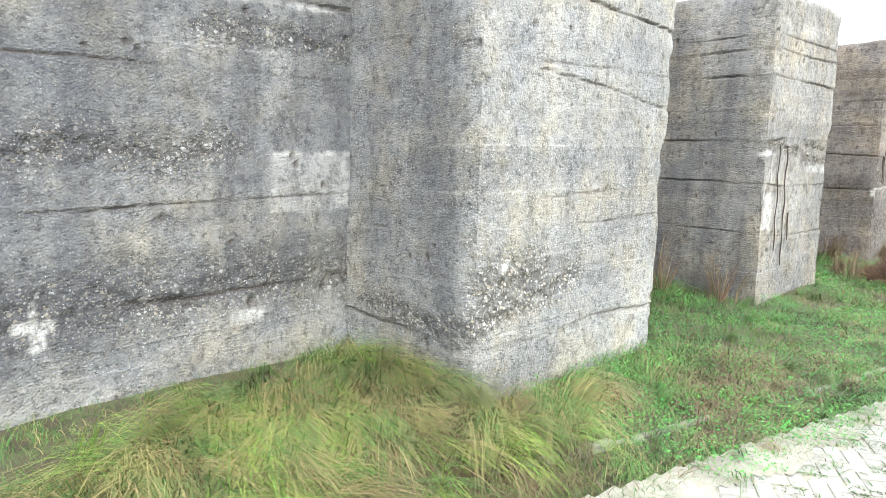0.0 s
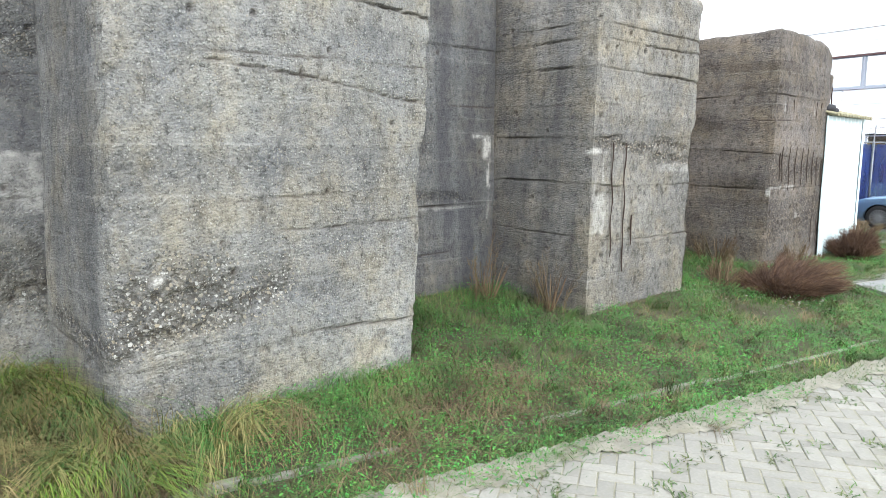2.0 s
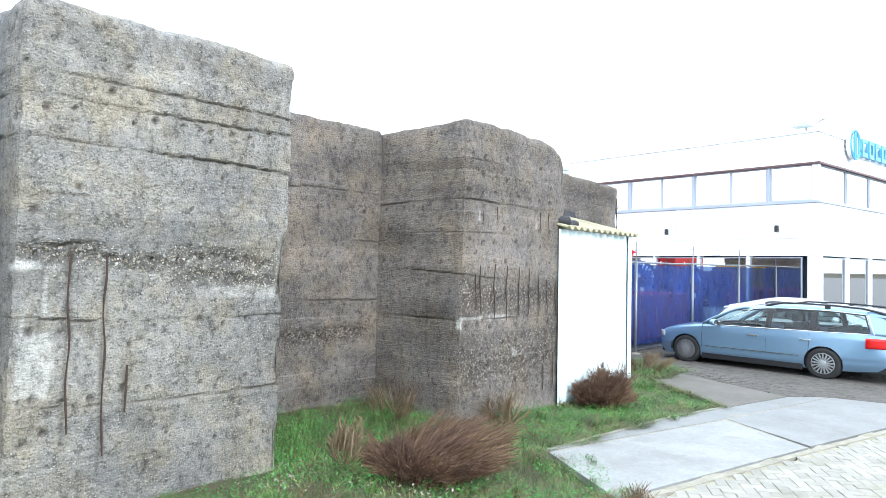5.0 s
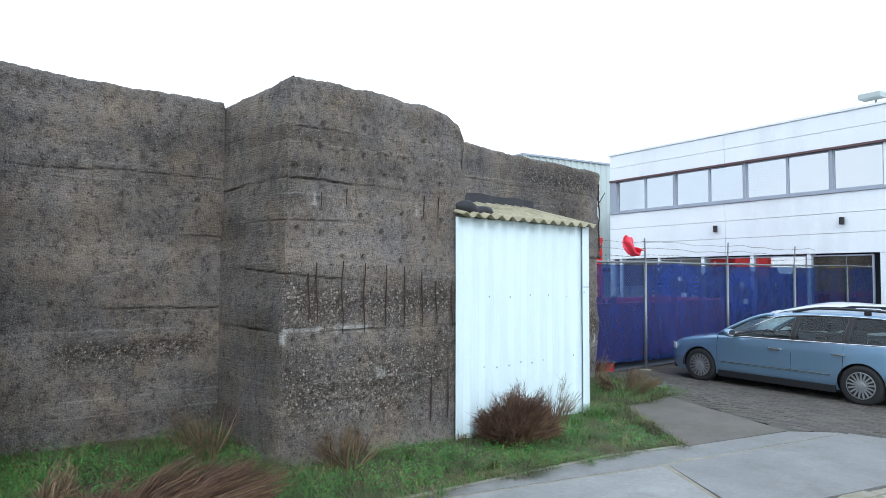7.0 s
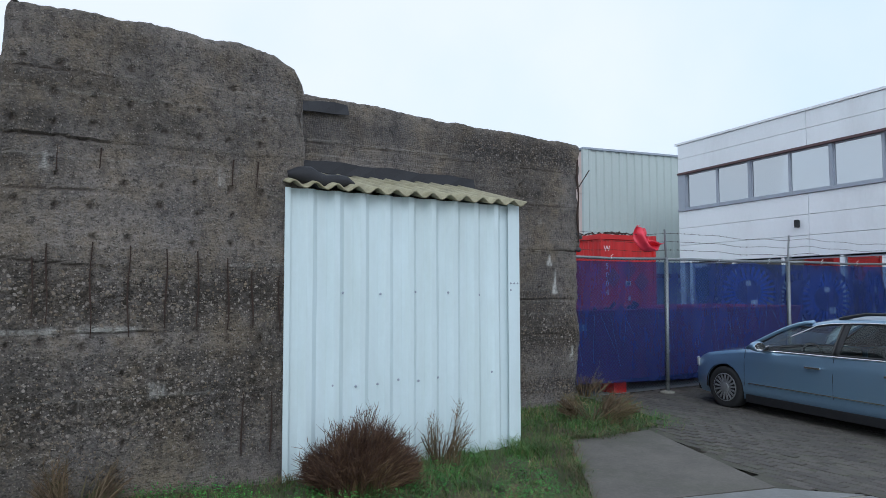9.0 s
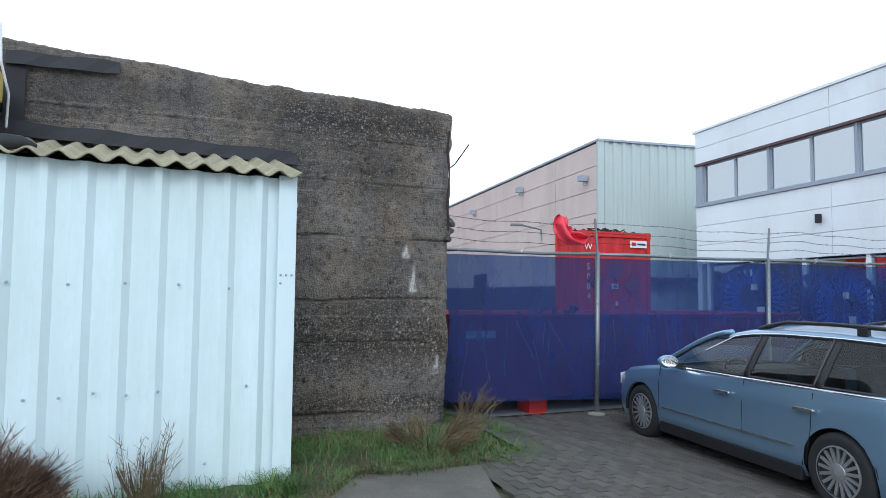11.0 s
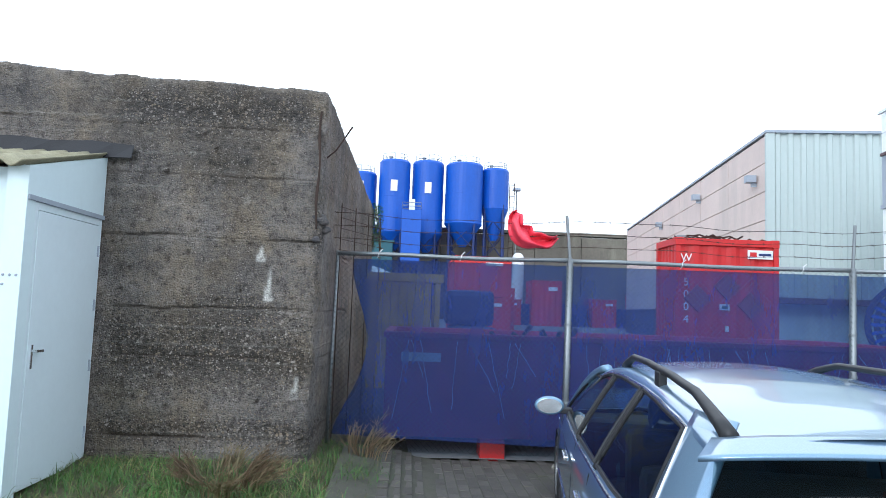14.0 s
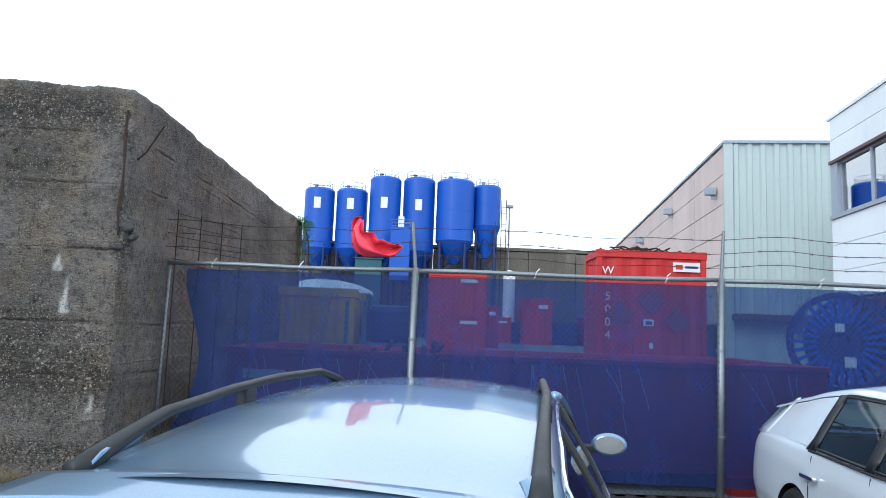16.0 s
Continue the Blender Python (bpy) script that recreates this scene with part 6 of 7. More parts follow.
def car(name, label, m, paint, rails=True):
    ob = thing(name, label, "car", m)
    ys = np.linspace(2.34, -2.44, 150)
    zb, wb, wm, ws, zs, zt = lerp_table(BODY, ys)
    for arr in (zb, wb, wm, ws, zs, zt):
        arr[2:-2] = np.convolve(np.pad(arr, 4, "edge"), np.ones(9) / 9, "valid")[2:-2]
    wheels = (1.355, -1.355)
    for sgn in (1, -1):
        sec_w = np.stack((wb, wb + (wm - wb) * 0.75, wm, wm * 0.995, (wm + ws) / 2 + 0.012, ws + 0.006, ws - 0.03), 1)
        sec_z = np.stack((zb, zb + 0.12, zb + 0.26, np.full_like(zb, 0.58) * 0 + zb + (zs - zb) * 0.55, zb + (zs - zb) * 0.82, zs - 0.01, zs + 0.025), 1)
        t0 = np.linspace(0, 1, 7)
        t1 = np.linspace(0, 1, 26)
        W = np.stack([np.interp(t1, t0, a) for a in sec_w])
        Z = np.stack([np.interp(t1, t0, a) for a in sec_z])
        # a crease along the doors
        W = W - 0.006 * np.exp(-((Z - 0.42) / 0.02) ** 2)
        Y = np.repeat(ys[:, None], 26, 1)
        bm = bmesh.new()
        gone = np.zeros(W.shape, bool)
        for wy in wheels:
            d = np.hypot(Y - wy, Z - 0.325)
            inside = d < 0.345
            deep = d < 0.30
            gone |= deep
            near = inside & ~deep
            k = np.where(near, 0.345 / np.maximum(d, 1e-3), 1)
            Y, Z = wy + (Y - wy) * k, 0.325 + (Z - 0.325) * k
        vs = [[bm.verts.new((sgn * W[i, j], Y[i, j], Z[i, j])) for j in range(26)] for i in range(len(ys))]
        for i in range(len(ys) - 1):
            for j in range(25):
                if not (gone[i, j] or gone[i + 1, j] or gone[i, j + 1] or gone[i + 1, j + 1]):
                    q = (vs[i][j], vs[i + 1][j], vs[i + 1][j + 1], vs[i][j + 1])
                    bm.faces.new(q if sgn < 0 else q[::-1])
        bmesh.ops.delete(bm, geom=[v for v in bm.verts if not v.link_faces], context="VERTS")
        part("body_side", bm, paint, ob, smooth=True)
        # seams and sill
        for yy in (0.98, -0.30, -1.10):
            b2 = bmesh.new()
            pts = []
            for z in np.linspace(0.30, 0.92, 9):
                w_ = float(np.interp(z, [0.2, 0.45, 0.7, 0.92], [0.87, 0.905, 0.902, 0.872]))
                pts.append((sgn * (w_ + 0.001), yy + (0.22 * max(0, 0.62 - z) if yy == -1.10 else 0), z))
            tube(b2, pts, 0.004, 5)
            part("door_seam", b2, M["dark"], ob)
        part("sill_strip", boxes(((min(sgn * 0.80, sgn * 0.896), -0.98, 0.15), (max(sgn * 0.80, sgn * 0.896), 0.98, 0.27)), bevel=0.012), M["dark"], ob)
        part("rub_strip", boxes(((min(sgn * 0.903, sgn * 0.917), -0.92, 0.43), (max(sgn * 0.903, sgn * 0.917), 0.92, 0.445)), bevel=0.002), M["chrome"], ob)
        for yy in (-0.05, -1.05):
            part("door_handle", boxes(((min(sgn * 0.905, sgn * 0.94), yy - 0.11, 0.76), (max(sgn * 0.905, sgn * 0.94), yy + 0.11, 0.79)), bevel=0.009), M["chrome"], ob, "chrome door handle")
        # side windows
        for y0, y1, lean0, lean1 in ((0.93, -0.27, -0.50, 0.0), (-0.36, -1.08, 0.0, 0.0), (-1.17, -2.06, 0.0, 0.12)):
            U, T = np.meshgrid(np.linspace(0, 1, 12), np.linspace(0, 1, 8))
            yy = (y0 + lean0 * T) * (1 - U) + (y1 + lean1 * T) * U
            zlo = 0.955 + 0.03 * (0.7 - yy) / 2.6
            zhi = np.minimum(roof_z(yy) - 0.085, 1.37)
            zz = zlo + (zhi - zlo) * T
            V = np.stack((sgn * (side_x(yy, zz) + 0.002), yy, zz), -1)
            if not rails and y0 < -1.0:
                grid_part("quarter_panel", V, paint, ob, flip=sgn > 0)
                continue
            grid_part("side_window", V, M["car_glass"], ob, flip=sgn > 0)
            loop = [V[0, k] for k in range(12)] + [V[k, -1] for k in range(1, 8)] + [V[-1, k] for k in range(10, -1, -1)] + [V[k, 0] for k in range(6, -1, -1)]
            b2 = bmesh.new()
            tube(b2, loop, 0.012, 5)
            part("window_seal", b2, M["dark"], ob)
        # chrome line round the glasshouse
        b2 = bmesh.new()
        line = []
        rear_end = -2.12 if rails else -1.2
        for yy in np.linspace(0.80, rear_end, 20):
            line.append((sgn * (float(side_x(yy, 0.945)) + 0.012), yy, 0.935 + 0.03 * (0.7 - yy) / 2.6))
        for yy in np.linspace(rear_end + 0.14, 0.06, 18):
            z = min(float(roof_z(yy)) - 0.07, 1.385)
            line.append((sgn * (float(side_x(yy, z)) + 0.010), yy, z))
        tube(b2, line + [line[0]], 0.009, 6)
        part("window_trim", b2, M["chrome"] if rails else M["dark"], ob, "bright chrome window surround" if rails else "black window surround")
        # pillars
        for y_lo, y_hi, wd, mt in ((-0.315, -0.315, 0.05, M["dark"]), (-1.125, -1.125, 0.05, M["dark"])):
            T, U = np.meshgrid(np.linspace(0, 1, 6), np.linspace(-1, 1, 3))
            zz = 0.94 + (min(float(roof_z(y_lo)) - 0.06, 1.38) - 0.94) * T
            yy = y_lo + wd * U
            grid_part("pillar", np.stack((sgn * (side_x(yy, zz) + 0.004), yy, zz), -1), mt, ob, thick=0.01)
        T, U = np.meshgrid(np.linspace(0, 1, 8), np.linspace(0, 1, 6))
        zz = 0.95 + (1.40 - 0.95) * T
        y_front = -2.07 + 0.12 * T
        y_rear = -2.38 + 0.20 * T
        yy = y_front + (y_rear - y_front) * U
        grid_part("rear_pillar", np.stack((sgn * (side_x(yy, zz) + 0.003 - 0.05 * U ** 2), yy, zz), -1), paint, ob, thick=0.008)
        b2 = bmesh.new()
        tube(b2, [(sgn * (0.815 - 0.185 * t_), 1.0 - 0.86 * t_, 0.94 + 0.425 * (1 - (1 - t_) ** 1.6)) for t_ in (k / 8 for k in range(9))], 0.03, 8)
        part("windscreen_pillar", b2, paint, ob, smooth=True)
        # roof side
        U, T = np.meshgrid(np.linspace(0, 1, 30), np.linspace(0, 1, 6))
        yy = 0.14 - 2.43 * U
        rz = roof_z(yy)
        z_lo = np.minimum(rz - 0.075, 1.38)
        zz = z_lo + (rz - 0.018 - z_lo) * np.sin(T * math.pi / 2)
        xx = side_x(yy, z_lo) + 0.006 - 0.10 * (1 - np.cos(T * math.pi / 2))
        grid_part("roof_side", np.stack((sgn * xx, yy, zz), -1), paint, ob, flip=sgn < 0)
        if rails:
            b2 = bmesh.new()
            pts, rad = [], []
            for k in range(25):
                u = k / 24
                yy = -0.16 - 2.06 * u
                lift = 0.062 * min(1, 6 * u, 6 * (1 - u)) ** 0.7
                pts.append((sgn * (0.575 - 0.02 * abs(2 * u - 1)), yy, float(roof_z(yy)) - 0.02 + lift))
                rad.append(0.019 + 0.012 * (abs(2 * u - 1) ** 6))
            tube(b2, pts, rad, 8)
            rail = part("roof_rail", b2, M["dark"], ob, "dark grey roof rail", smooth=True)
            for yy in (-1.32,):
                part("rail_foot", boxes(((sgn * 0.575 - 0.02, yy - 0.05, float(roof_z(yy)) - 0.04), (sgn * 0.575 + 0.02, yy + 0.05, float(roof_z(yy)) + 0.035)), bevel=0.008), M["dark"], rail)
        # mirror
        b2 = bmesh.new()
        bmesh.ops.create_icosphere(b2, subdivisions=3, radius=1.0)
        bmesh.ops.transform(b2, matrix=pose(sgn * 1.0, 0.70, 1.0) @ Matrix.Diagonal((0.115, 0.085, 0.075, 1)), verts=b2.verts)
        for v in b2.verts:
            v.co.y = max(v.co.y, 0.665)
        mir = part("door_mirror", b2, paint, ob, smooth=True)
        b2 = bmesh.new()
        lathe(b2, [(0.09, 0), (0.088, 0.004)], 24, pose(sgn * 1.0, 0.664, 1.0, 90, 0, 0) @ Matrix.Diagonal((1.05, 0.66, 1, 1)))
        part("mirror_glass", b2, M["chrome"], mir, "mirror glass")
        part("mirror_arm", boxes(((min(sgn * 0.82, sgn * 0.93), 0.68, 0.94), (max(sgn * 0.82, sgn * 0.93), 0.75, 0.985)), bevel=0.01), M["dark"], mir)
        # lamps
        U, T = np.meshgrid(np.linspace(0, 1, 8), np.linspace(0, 1, 5))
        yy = -2.02 - 0.40 * U ** 0.8
        z2 = 0.70 + 0.20 * T
        xx = np.interp(yy, [-2.45, -2.38, -2.2, -2.0], [0.66, 0.775, 0.862, 0.90]) + 0.004
        if rails:
            grid_part("tail_lamp", np.stack((sgn * xx, yy, z2), -1), M["lens_red"], ob, "red tail lamp", thick=0.012)
        yy = 1.98 + 0.30 * U
        xx = np.interp(yy, [1.9, 2.12, 2.28], [0.865, 0.79, 0.64]) + 0.006
        grid_part("headlamp", np.stack((sgn * xx, yy, 0.58 + 0.13 * T), -1), M["lens_clear"], ob, "clear headlamp", thick=0.01)
        for wy in wheels:
            wheel_at = pose(sgn * 0.90, wy, 0.318, 0, 90 * sgn, 0)
            b2 = bmesh.new()
            lathe(b2, [(0.205, -0.2), (0.29, -0.2), (0.316, -0.17), (0.318, -0.03), (0.30, -0.004), (0.26, 0.004), (0.21, -0.01)], 36, wheel_at, False)
            w = part("wheel", b2, M["rubber"], ob, "black tyre", smooth=True)
            b2 = bmesh.new()
            lathe(b2, [(0.212, -0.02), (0.205, -0.005), (0.19, -0.012), (0.185, -0.05), (0.03, -0.05)], 36, wheel_at, True)
            rim = part("rim", b2, M["dark"], w)
            b2 = bmesh.new()
            for k in range(17):
                a = math.tau * k / 17
                box(b2, (0.05, -0.013, -0.03), (0.20, 0.013, -0.008), 0.0, wheel_at @ Matrix.Rotation(a, 4, "Z"))
            lathe(b2, [(0.07, -0.03), (0.065, 0.0), (0.03, 0.006)], 20, wheel_at)
            lathe(b2, [(0.195, -0.03), (0.213, -0.02), (0.213, 0.0), (0.2, 0.002)], 36, wheel_at, False)
            part("wheel_cover", b2, M["rim"], w, "silver multi-spoke wheel cover")
            b2 = bmesh.new()
            for k in range(15):
                a0, a1 = math.pi * k / 15 - 0.1, math.pi * (k + 1) / 15 - 0.1
                q = [b2.verts.new((sgn * xx_, wy + 0.36 * math.cos(a), 0.325 + 0.36 * math.sin(a))) for a, xx_ in ((a0, 0.6), (a1, 0.6), (a1, 0.90), (a0, 0.90))]
                b2.faces.new(q)
            part("wheel_arch", b2, M["dark"], ob)
    # deck: bonnet and tail closing panel
    for nm, pick in (("bonnet", ys > 0.86), ("tail_deck", ys < -2.12)):
        yv = ys[pick]
        U = np.linspace(-1, 1, 21)
        Wd, Zs, Zt = ws[pick] - 0.03, zs[pick] + 0.025, zt[pick]
        V = np.stack([np.stack((Wd * u, yv, Zs + (Zt - Zs) * (1 - abs(u) ** 2.2)), -1) for u in U], 1)
        grid_part(nm, V, paint, ob, flip=True)
    # front and rear faces
    for nm, k, s2 in (("front_bumper", 0, 1), ("rear_bumper", -1, -1)):
        U, T = np.meshgrid(np.linspace(-1, 1, 21), np.linspace(0, 1, 10))
        w_ = np.interp(T, [0, 0.4, 0.8, 1], [wb[k], wm[k], ws[k] + 0.02, ws[k] - 0.03])
        zz = zb[k] + (zs[k] + 0.025 - zb[k]) * T
        yy = ys[k] + s2 * 0.075 * (1 - U ** 2) * (0.6 + 0.4 * np.sin(T * math.pi))
        zz = zz + (1 - np.abs(U) ** 2.2) * (zt[k] - zs[k] - 0.025) * (T == 1)
        grid_part(nm, np.stack((w_ * U, yy, zz), -1), paint, ob, flip=s2 > 0)
    part("rear_valance", boxes(((-0.62, -2.5, 0.26), (0.62, -2.40, 0.42)), bevel=0.03), M["dark"], ob)
    part("grille", boxes(((-0.38, 2.36, 0.42), (0.38, 2.425, 0.62)), bevel=0.02), M["dark"], ob)
    part("number_plate", boxes(((-0.26, -2.535, 0.62), (0.26, -2.52, 0.73)), bevel=0.003), M["timber"], ob, "yellow number plate")
    part("plate_marks", boxes(*[((-0.2 + 0.09 * k, -2.539, 0.65), (-0.14 + 0.09 * k, -2.534, 0.70)) for k in range(5)]), M["dark"], ob)
    # roof skin
    U, S_ = np.meshgrid(np.linspace(0, 1, 40), np.linspace(-1, 1, 21))
    yy = 0.14 - 2.43 * U
    rz = roof_z(yy)
    edge_w = side_x(yy, np.minimum(rz - 0.075, 1.38)) + 0.006 - 0.10
    bow = 0.05 * (1 - np.abs(S_) ** 2)
    front_curve = 0.07 * (1 - S_ ** 2) * (1 - U) ** 4 - 0.05 * (1 - S_ ** 2) * U ** 6
    V = np.stack((edge_w * S_, yy + front_curve, rz - 0.018 + bow), -1)
    grid_part("roof", V, paint, ob, flip=False)
    # windscreen and tailgate glass
    U, T = np.meshgrid(np.linspace(-1, 1, 17), np.linspace(0, 1, 9))
    V = np.stack(((0.80 - 0.20 * T) * U, 1.0 - 0.84 * T + 0.06 * (1 - U ** 2) * (1 - 0.5 * T), 0.94 + 0.42 * (1 - (1 - T) ** 1.6) + 0.02 * (1 - U ** 2) * T), -1)
    grid_part("windscreen", V, M["car_glass"], ob)
    V = np.stack(((0.70 - 0.10 * T) * U, -2.42 + 0.20 * T - 0.05 * (1 - U ** 2), 0.98 + 0.36 * T + 0.05 * (1 - U ** 2) * T), -1)
    grid_part("rear_window", V, M["car_glass"], ob)
    if rails:
        V = np.stack(((0.70 - 0.08 * T) * U, -2.37 + 0.13 * T - 0.05 * (1 - U ** 2), 1.325 + 0.035 * T + 0.048 * (1 - U ** 2)), -1)
        spoiler = grid_part("rear_spoiler", V, paint, ob, "ice blue tailgate spoiler", thick=0.015)
        part("brake_lamp", boxes(((-0.14, -2.40, 1.325), (0.14, -2.385, 1.34)), bevel=0.003), M["lens_red"], spoiler)
    bm = bmesh.new()
    tube(bm, [(-0.05, -2.43, 1.0), (0.28, -2.34, 1.1)], 0.008, 5)
    part("wiper", bm, M["dark"], ob)
    # cabin
    part("floor_pan", boxes(((-0.8, -2.3, 0.2), (0.8, 2.1, 0.5)), bevel=0.03), M["dark"], ob)
    part("dashboard", boxes(((-0.74, 0.5, 0.5), (0.74, 0.95, 0.93)), bevel=0.06), M["seat"], ob)
    for sx in (-0.38, 0.38):
        s1 = part("seat", boxes(((sx - 0.25, -0.55, 0.45), (sx + 0.25, 0.05, 0.62)), ((sx - 0.24, -0.72, 0.55), (sx + 0.24, -0.52, 1.08)), bevel=0.06), M["seat"], ob)
        part("headrest", boxes(((sx - 0.13, -0.74, 1.10), (sx + 0.13, -0.62, 1.27)), bevel=0.04), M["seat"], s1)
    part("rear_bench", boxes(((-0.68, -1.35, 0.45), (0.68, -0.85, 0.62)), ((-0.68, -1.52, 0.55), (0.68, -1.34, 1.05)), bevel=0.06), M["seat"], ob)
    bm = bmesh.new()
    tube(bm, [(-0.38 + 0.18 * math.cos(a), 0.36 + 0.06 * math.sin(a), 0.88 + 0.17 * math.sin(a)) for a in (math.tau * k / 20 for k in range(21))], 0.014, 6)
    part("steering_wheel", bm, M["seat"], ob)
    # a short nose and a long tail; the wheels keep their shape
    y_from, y_to = [-2.54, -1.72, -0.99, 0.70, 0.99, 1.72, 2.43], [-2.78, -1.785, -1.055, 0.70, 1.055, 1.785, 2.30]
    for ob_part in ob.children_recursive:
        for v in ob_part.data.vertices:
            if not rails and v.co.z > 0.9 and v.co.y < -0.9:
                v.co.z -= 0.42 * (v.co.z - 0.9) * min(1.0, (-0.9 - v.co.y) / 1.5) ** 1.6
            v.co.y = float(np.interp(v.co.y, y_from, y_to))
    return ob


car("estate_car", "ice blue metallic estate car with dark roof rails by the fence", pose(19.34, -0.72, -0.07, 0, 0, -9.5) @ Matrix.Diagonal((1.0, 1.02, 0.945, 1)), M["car_blue"])
car("hatchback_car", "white hatchback car parked beside the blue estate", pose(22.75, -0.95, -0.075, 0, 0, 176) @ Matrix.Diagonal((1.0, 0.88, 0.94, 1)), M["car_white"], rails=False)

# ---- plants ----
rng = np.random.default_rng(7)


def blades(name, xy, height, width, lean, material, label, category, z_extra=0.0, droop=0.35, direction=None, spread=0.7):
    """Curved tapering blades, one strip each, rooted at the points given."""
    n_ = len(xy)
    ang_ = rng.uniform(0, math.tau, n_) if direction is None else direction + rng.normal(0, spread, n_)
    h = height * rng.uniform(0.55, 1.25, n_)
    ln = lean * rng.uniform(0.45, 1.2, n_)
    w = width * rng.uniform(0.6, 1.3, n_)
    z0 = ground_z(xy[:, 0], xy[:, 1]) - 0.05 + z_extra
    d = np.stack((np.cos(ang_), np.sin(ang_)), -1)
    sd = np.stack((-np.sin(ang_ + rng.normal(0, 0.5, n_)), np.cos(ang_)), -1)
    rows = []
    for t, ww in ((0.0, 1.0), (0.35, 0.9), (0.6, 0.75), (0.82, 0.5), (1.0, 0.0)):
        out = ln * h * t ** 1.7
        up = h * t - droop * h * ln * t ** 3
        cx, cy = xy[:, 0] + d[:, 0] * out, xy[:, 1] + d[:, 1] * out
        for s in ((-1, 1) if ww else (0,)):
            rows.append(np.stack((cx + sd[:, 0] * w * ww * s / 2, cy + sd[:, 1] * w * ww * s / 2, z0 + up), -1))
    V = np.stack(rows, 1).reshape(-1, 3)
    b_ = (np.arange(n_) * 9)[:, None]
    quads = np.concatenate([b_ + np.array([[k, k + 1, k + 3, k + 2]]) for k in (0, 2, 4)])
    tris = b_ + np.array([[6, 7, 8]])
    ob = mesh_object(name, V, quads.tolist() + tris.tolist(), material)
    return tagged(ob, label, category, kind="stuff")


def locks(points, each, radius, heading, wander):
    """Roots and headings for tufts whose blades all fall the same way."""
    xy, ang_ = [], []
    for x, y in points:
        a = heading + rng.normal(0, wander)
        p = rng.normal(0, radius, (each, 2)) + np.array((x, y))
        xy.append(p)
        ang_.append(a + rng.normal(0, 0.16, each))
    xy, ang_ = np.concatenate(xy), np.concatenate(ang_)
    keep = np.array([p[1] < wall_limit(p[0]) - 0.03 for p in xy])
    return xy[keep], ang_[keep]


def wall_limit(x):
    """How far the grass reaches towards the bunker."""
    for a, b_, y in ((-9, 0, 1.42), (0, 2.5, 0.0), (2.5, 4.95, 1.42), (4.95, 7.2, 0.0), (7.2, 9.7, 1.42), (9.7, 11.95, 0.0), (11.95, 14.4, 0.06), (14.4, 16.5, 1.42), (16.5, 17.3, 2.5)):
        if a <= x < b_:
            return y
    return -9


def grass_edge(x):
    return float(np.interp(x, [-9, -1, 0, 4, 8.5, 9.4, 10, 12.6, 13.8, 14.8, 16.2, 16.9, 17.3], [-0.6, -0.95, -1.5, -2.45, -3.0, -2.1, -1.22, -1.5, -1.6, -0.15, -0.1, 0.0, 1.2]))


def scatter(n_, x0, x1, patch=0.0, thresh=-2.0, ymin=None):
    out = []
    xs = rng.uniform(x0, x1, n_ * 2)
    ys_ = rng.uniform(-3.0, 2.5, n_ * 2)
    keep = vnoise(np.stack((xs * 1.7 + patch, ys_ * 1.7, xs * 0), -1)) + 0.5 * vnoise(np.stack((xs * 5 + patch, ys_ * 5, xs * 0), -1)) > thresh
    for x, y, k in zip(xs, ys_, keep):
        lim = grass_edge(x) + 0.12 * math.sin(x * 7) + 0.06 * math.sin(x * 23)
        if k and lim < y < wall_limit(x) and (ymin is None or y > ymin):
            out.append((x, y))
            if len(out) >= n_:
                break
    return np.array(out)


blades("grass", scatter(90000, -5, 17.3), 0.075, 0.0045, 1.0, M["grass"], "uneven green grass along the foot of the bunker", "grass")
blades("dry_grass", scatter(24000, -5, 17.3, 31, 0.1), 0.12, 0.0045, 1.3, M["straw"], "dry straw-coloured grass among the green", "grass", droop=0.5)
tuft_xy, tuft_dir = locks(scatter(420, -4, 13.5, 11, 0.0), 34, 0.03, -math.pi / 2, 1.1)
blades("grass_tussocks", tuft_xy, 0.19, 0.005, 1.25, M["grass"], "low tussocks of bent green grass", "grass", droop=0.5, direction=tuft_dir, spread=0.1)
tuft_xy, tuft_dir = locks(scatter(380, -4, 13.5, 43, 0.1), 34, 0.03, -math.pi / 2, 1.3)
blades("dry_tussocks", tuft_xy, 0.20, 0.004, 1.4, M["dryweed"], "flattened tussocks of brown dead grass", "grass", droop=0.55, direction=tuft_dir, spread=0.1)


def clump_points(cx, cy, r, n_):
    p = rng.normal(0, r, (n_, 2))
    return np.array([(cx + a, cy + b_) for a, b_ in p])


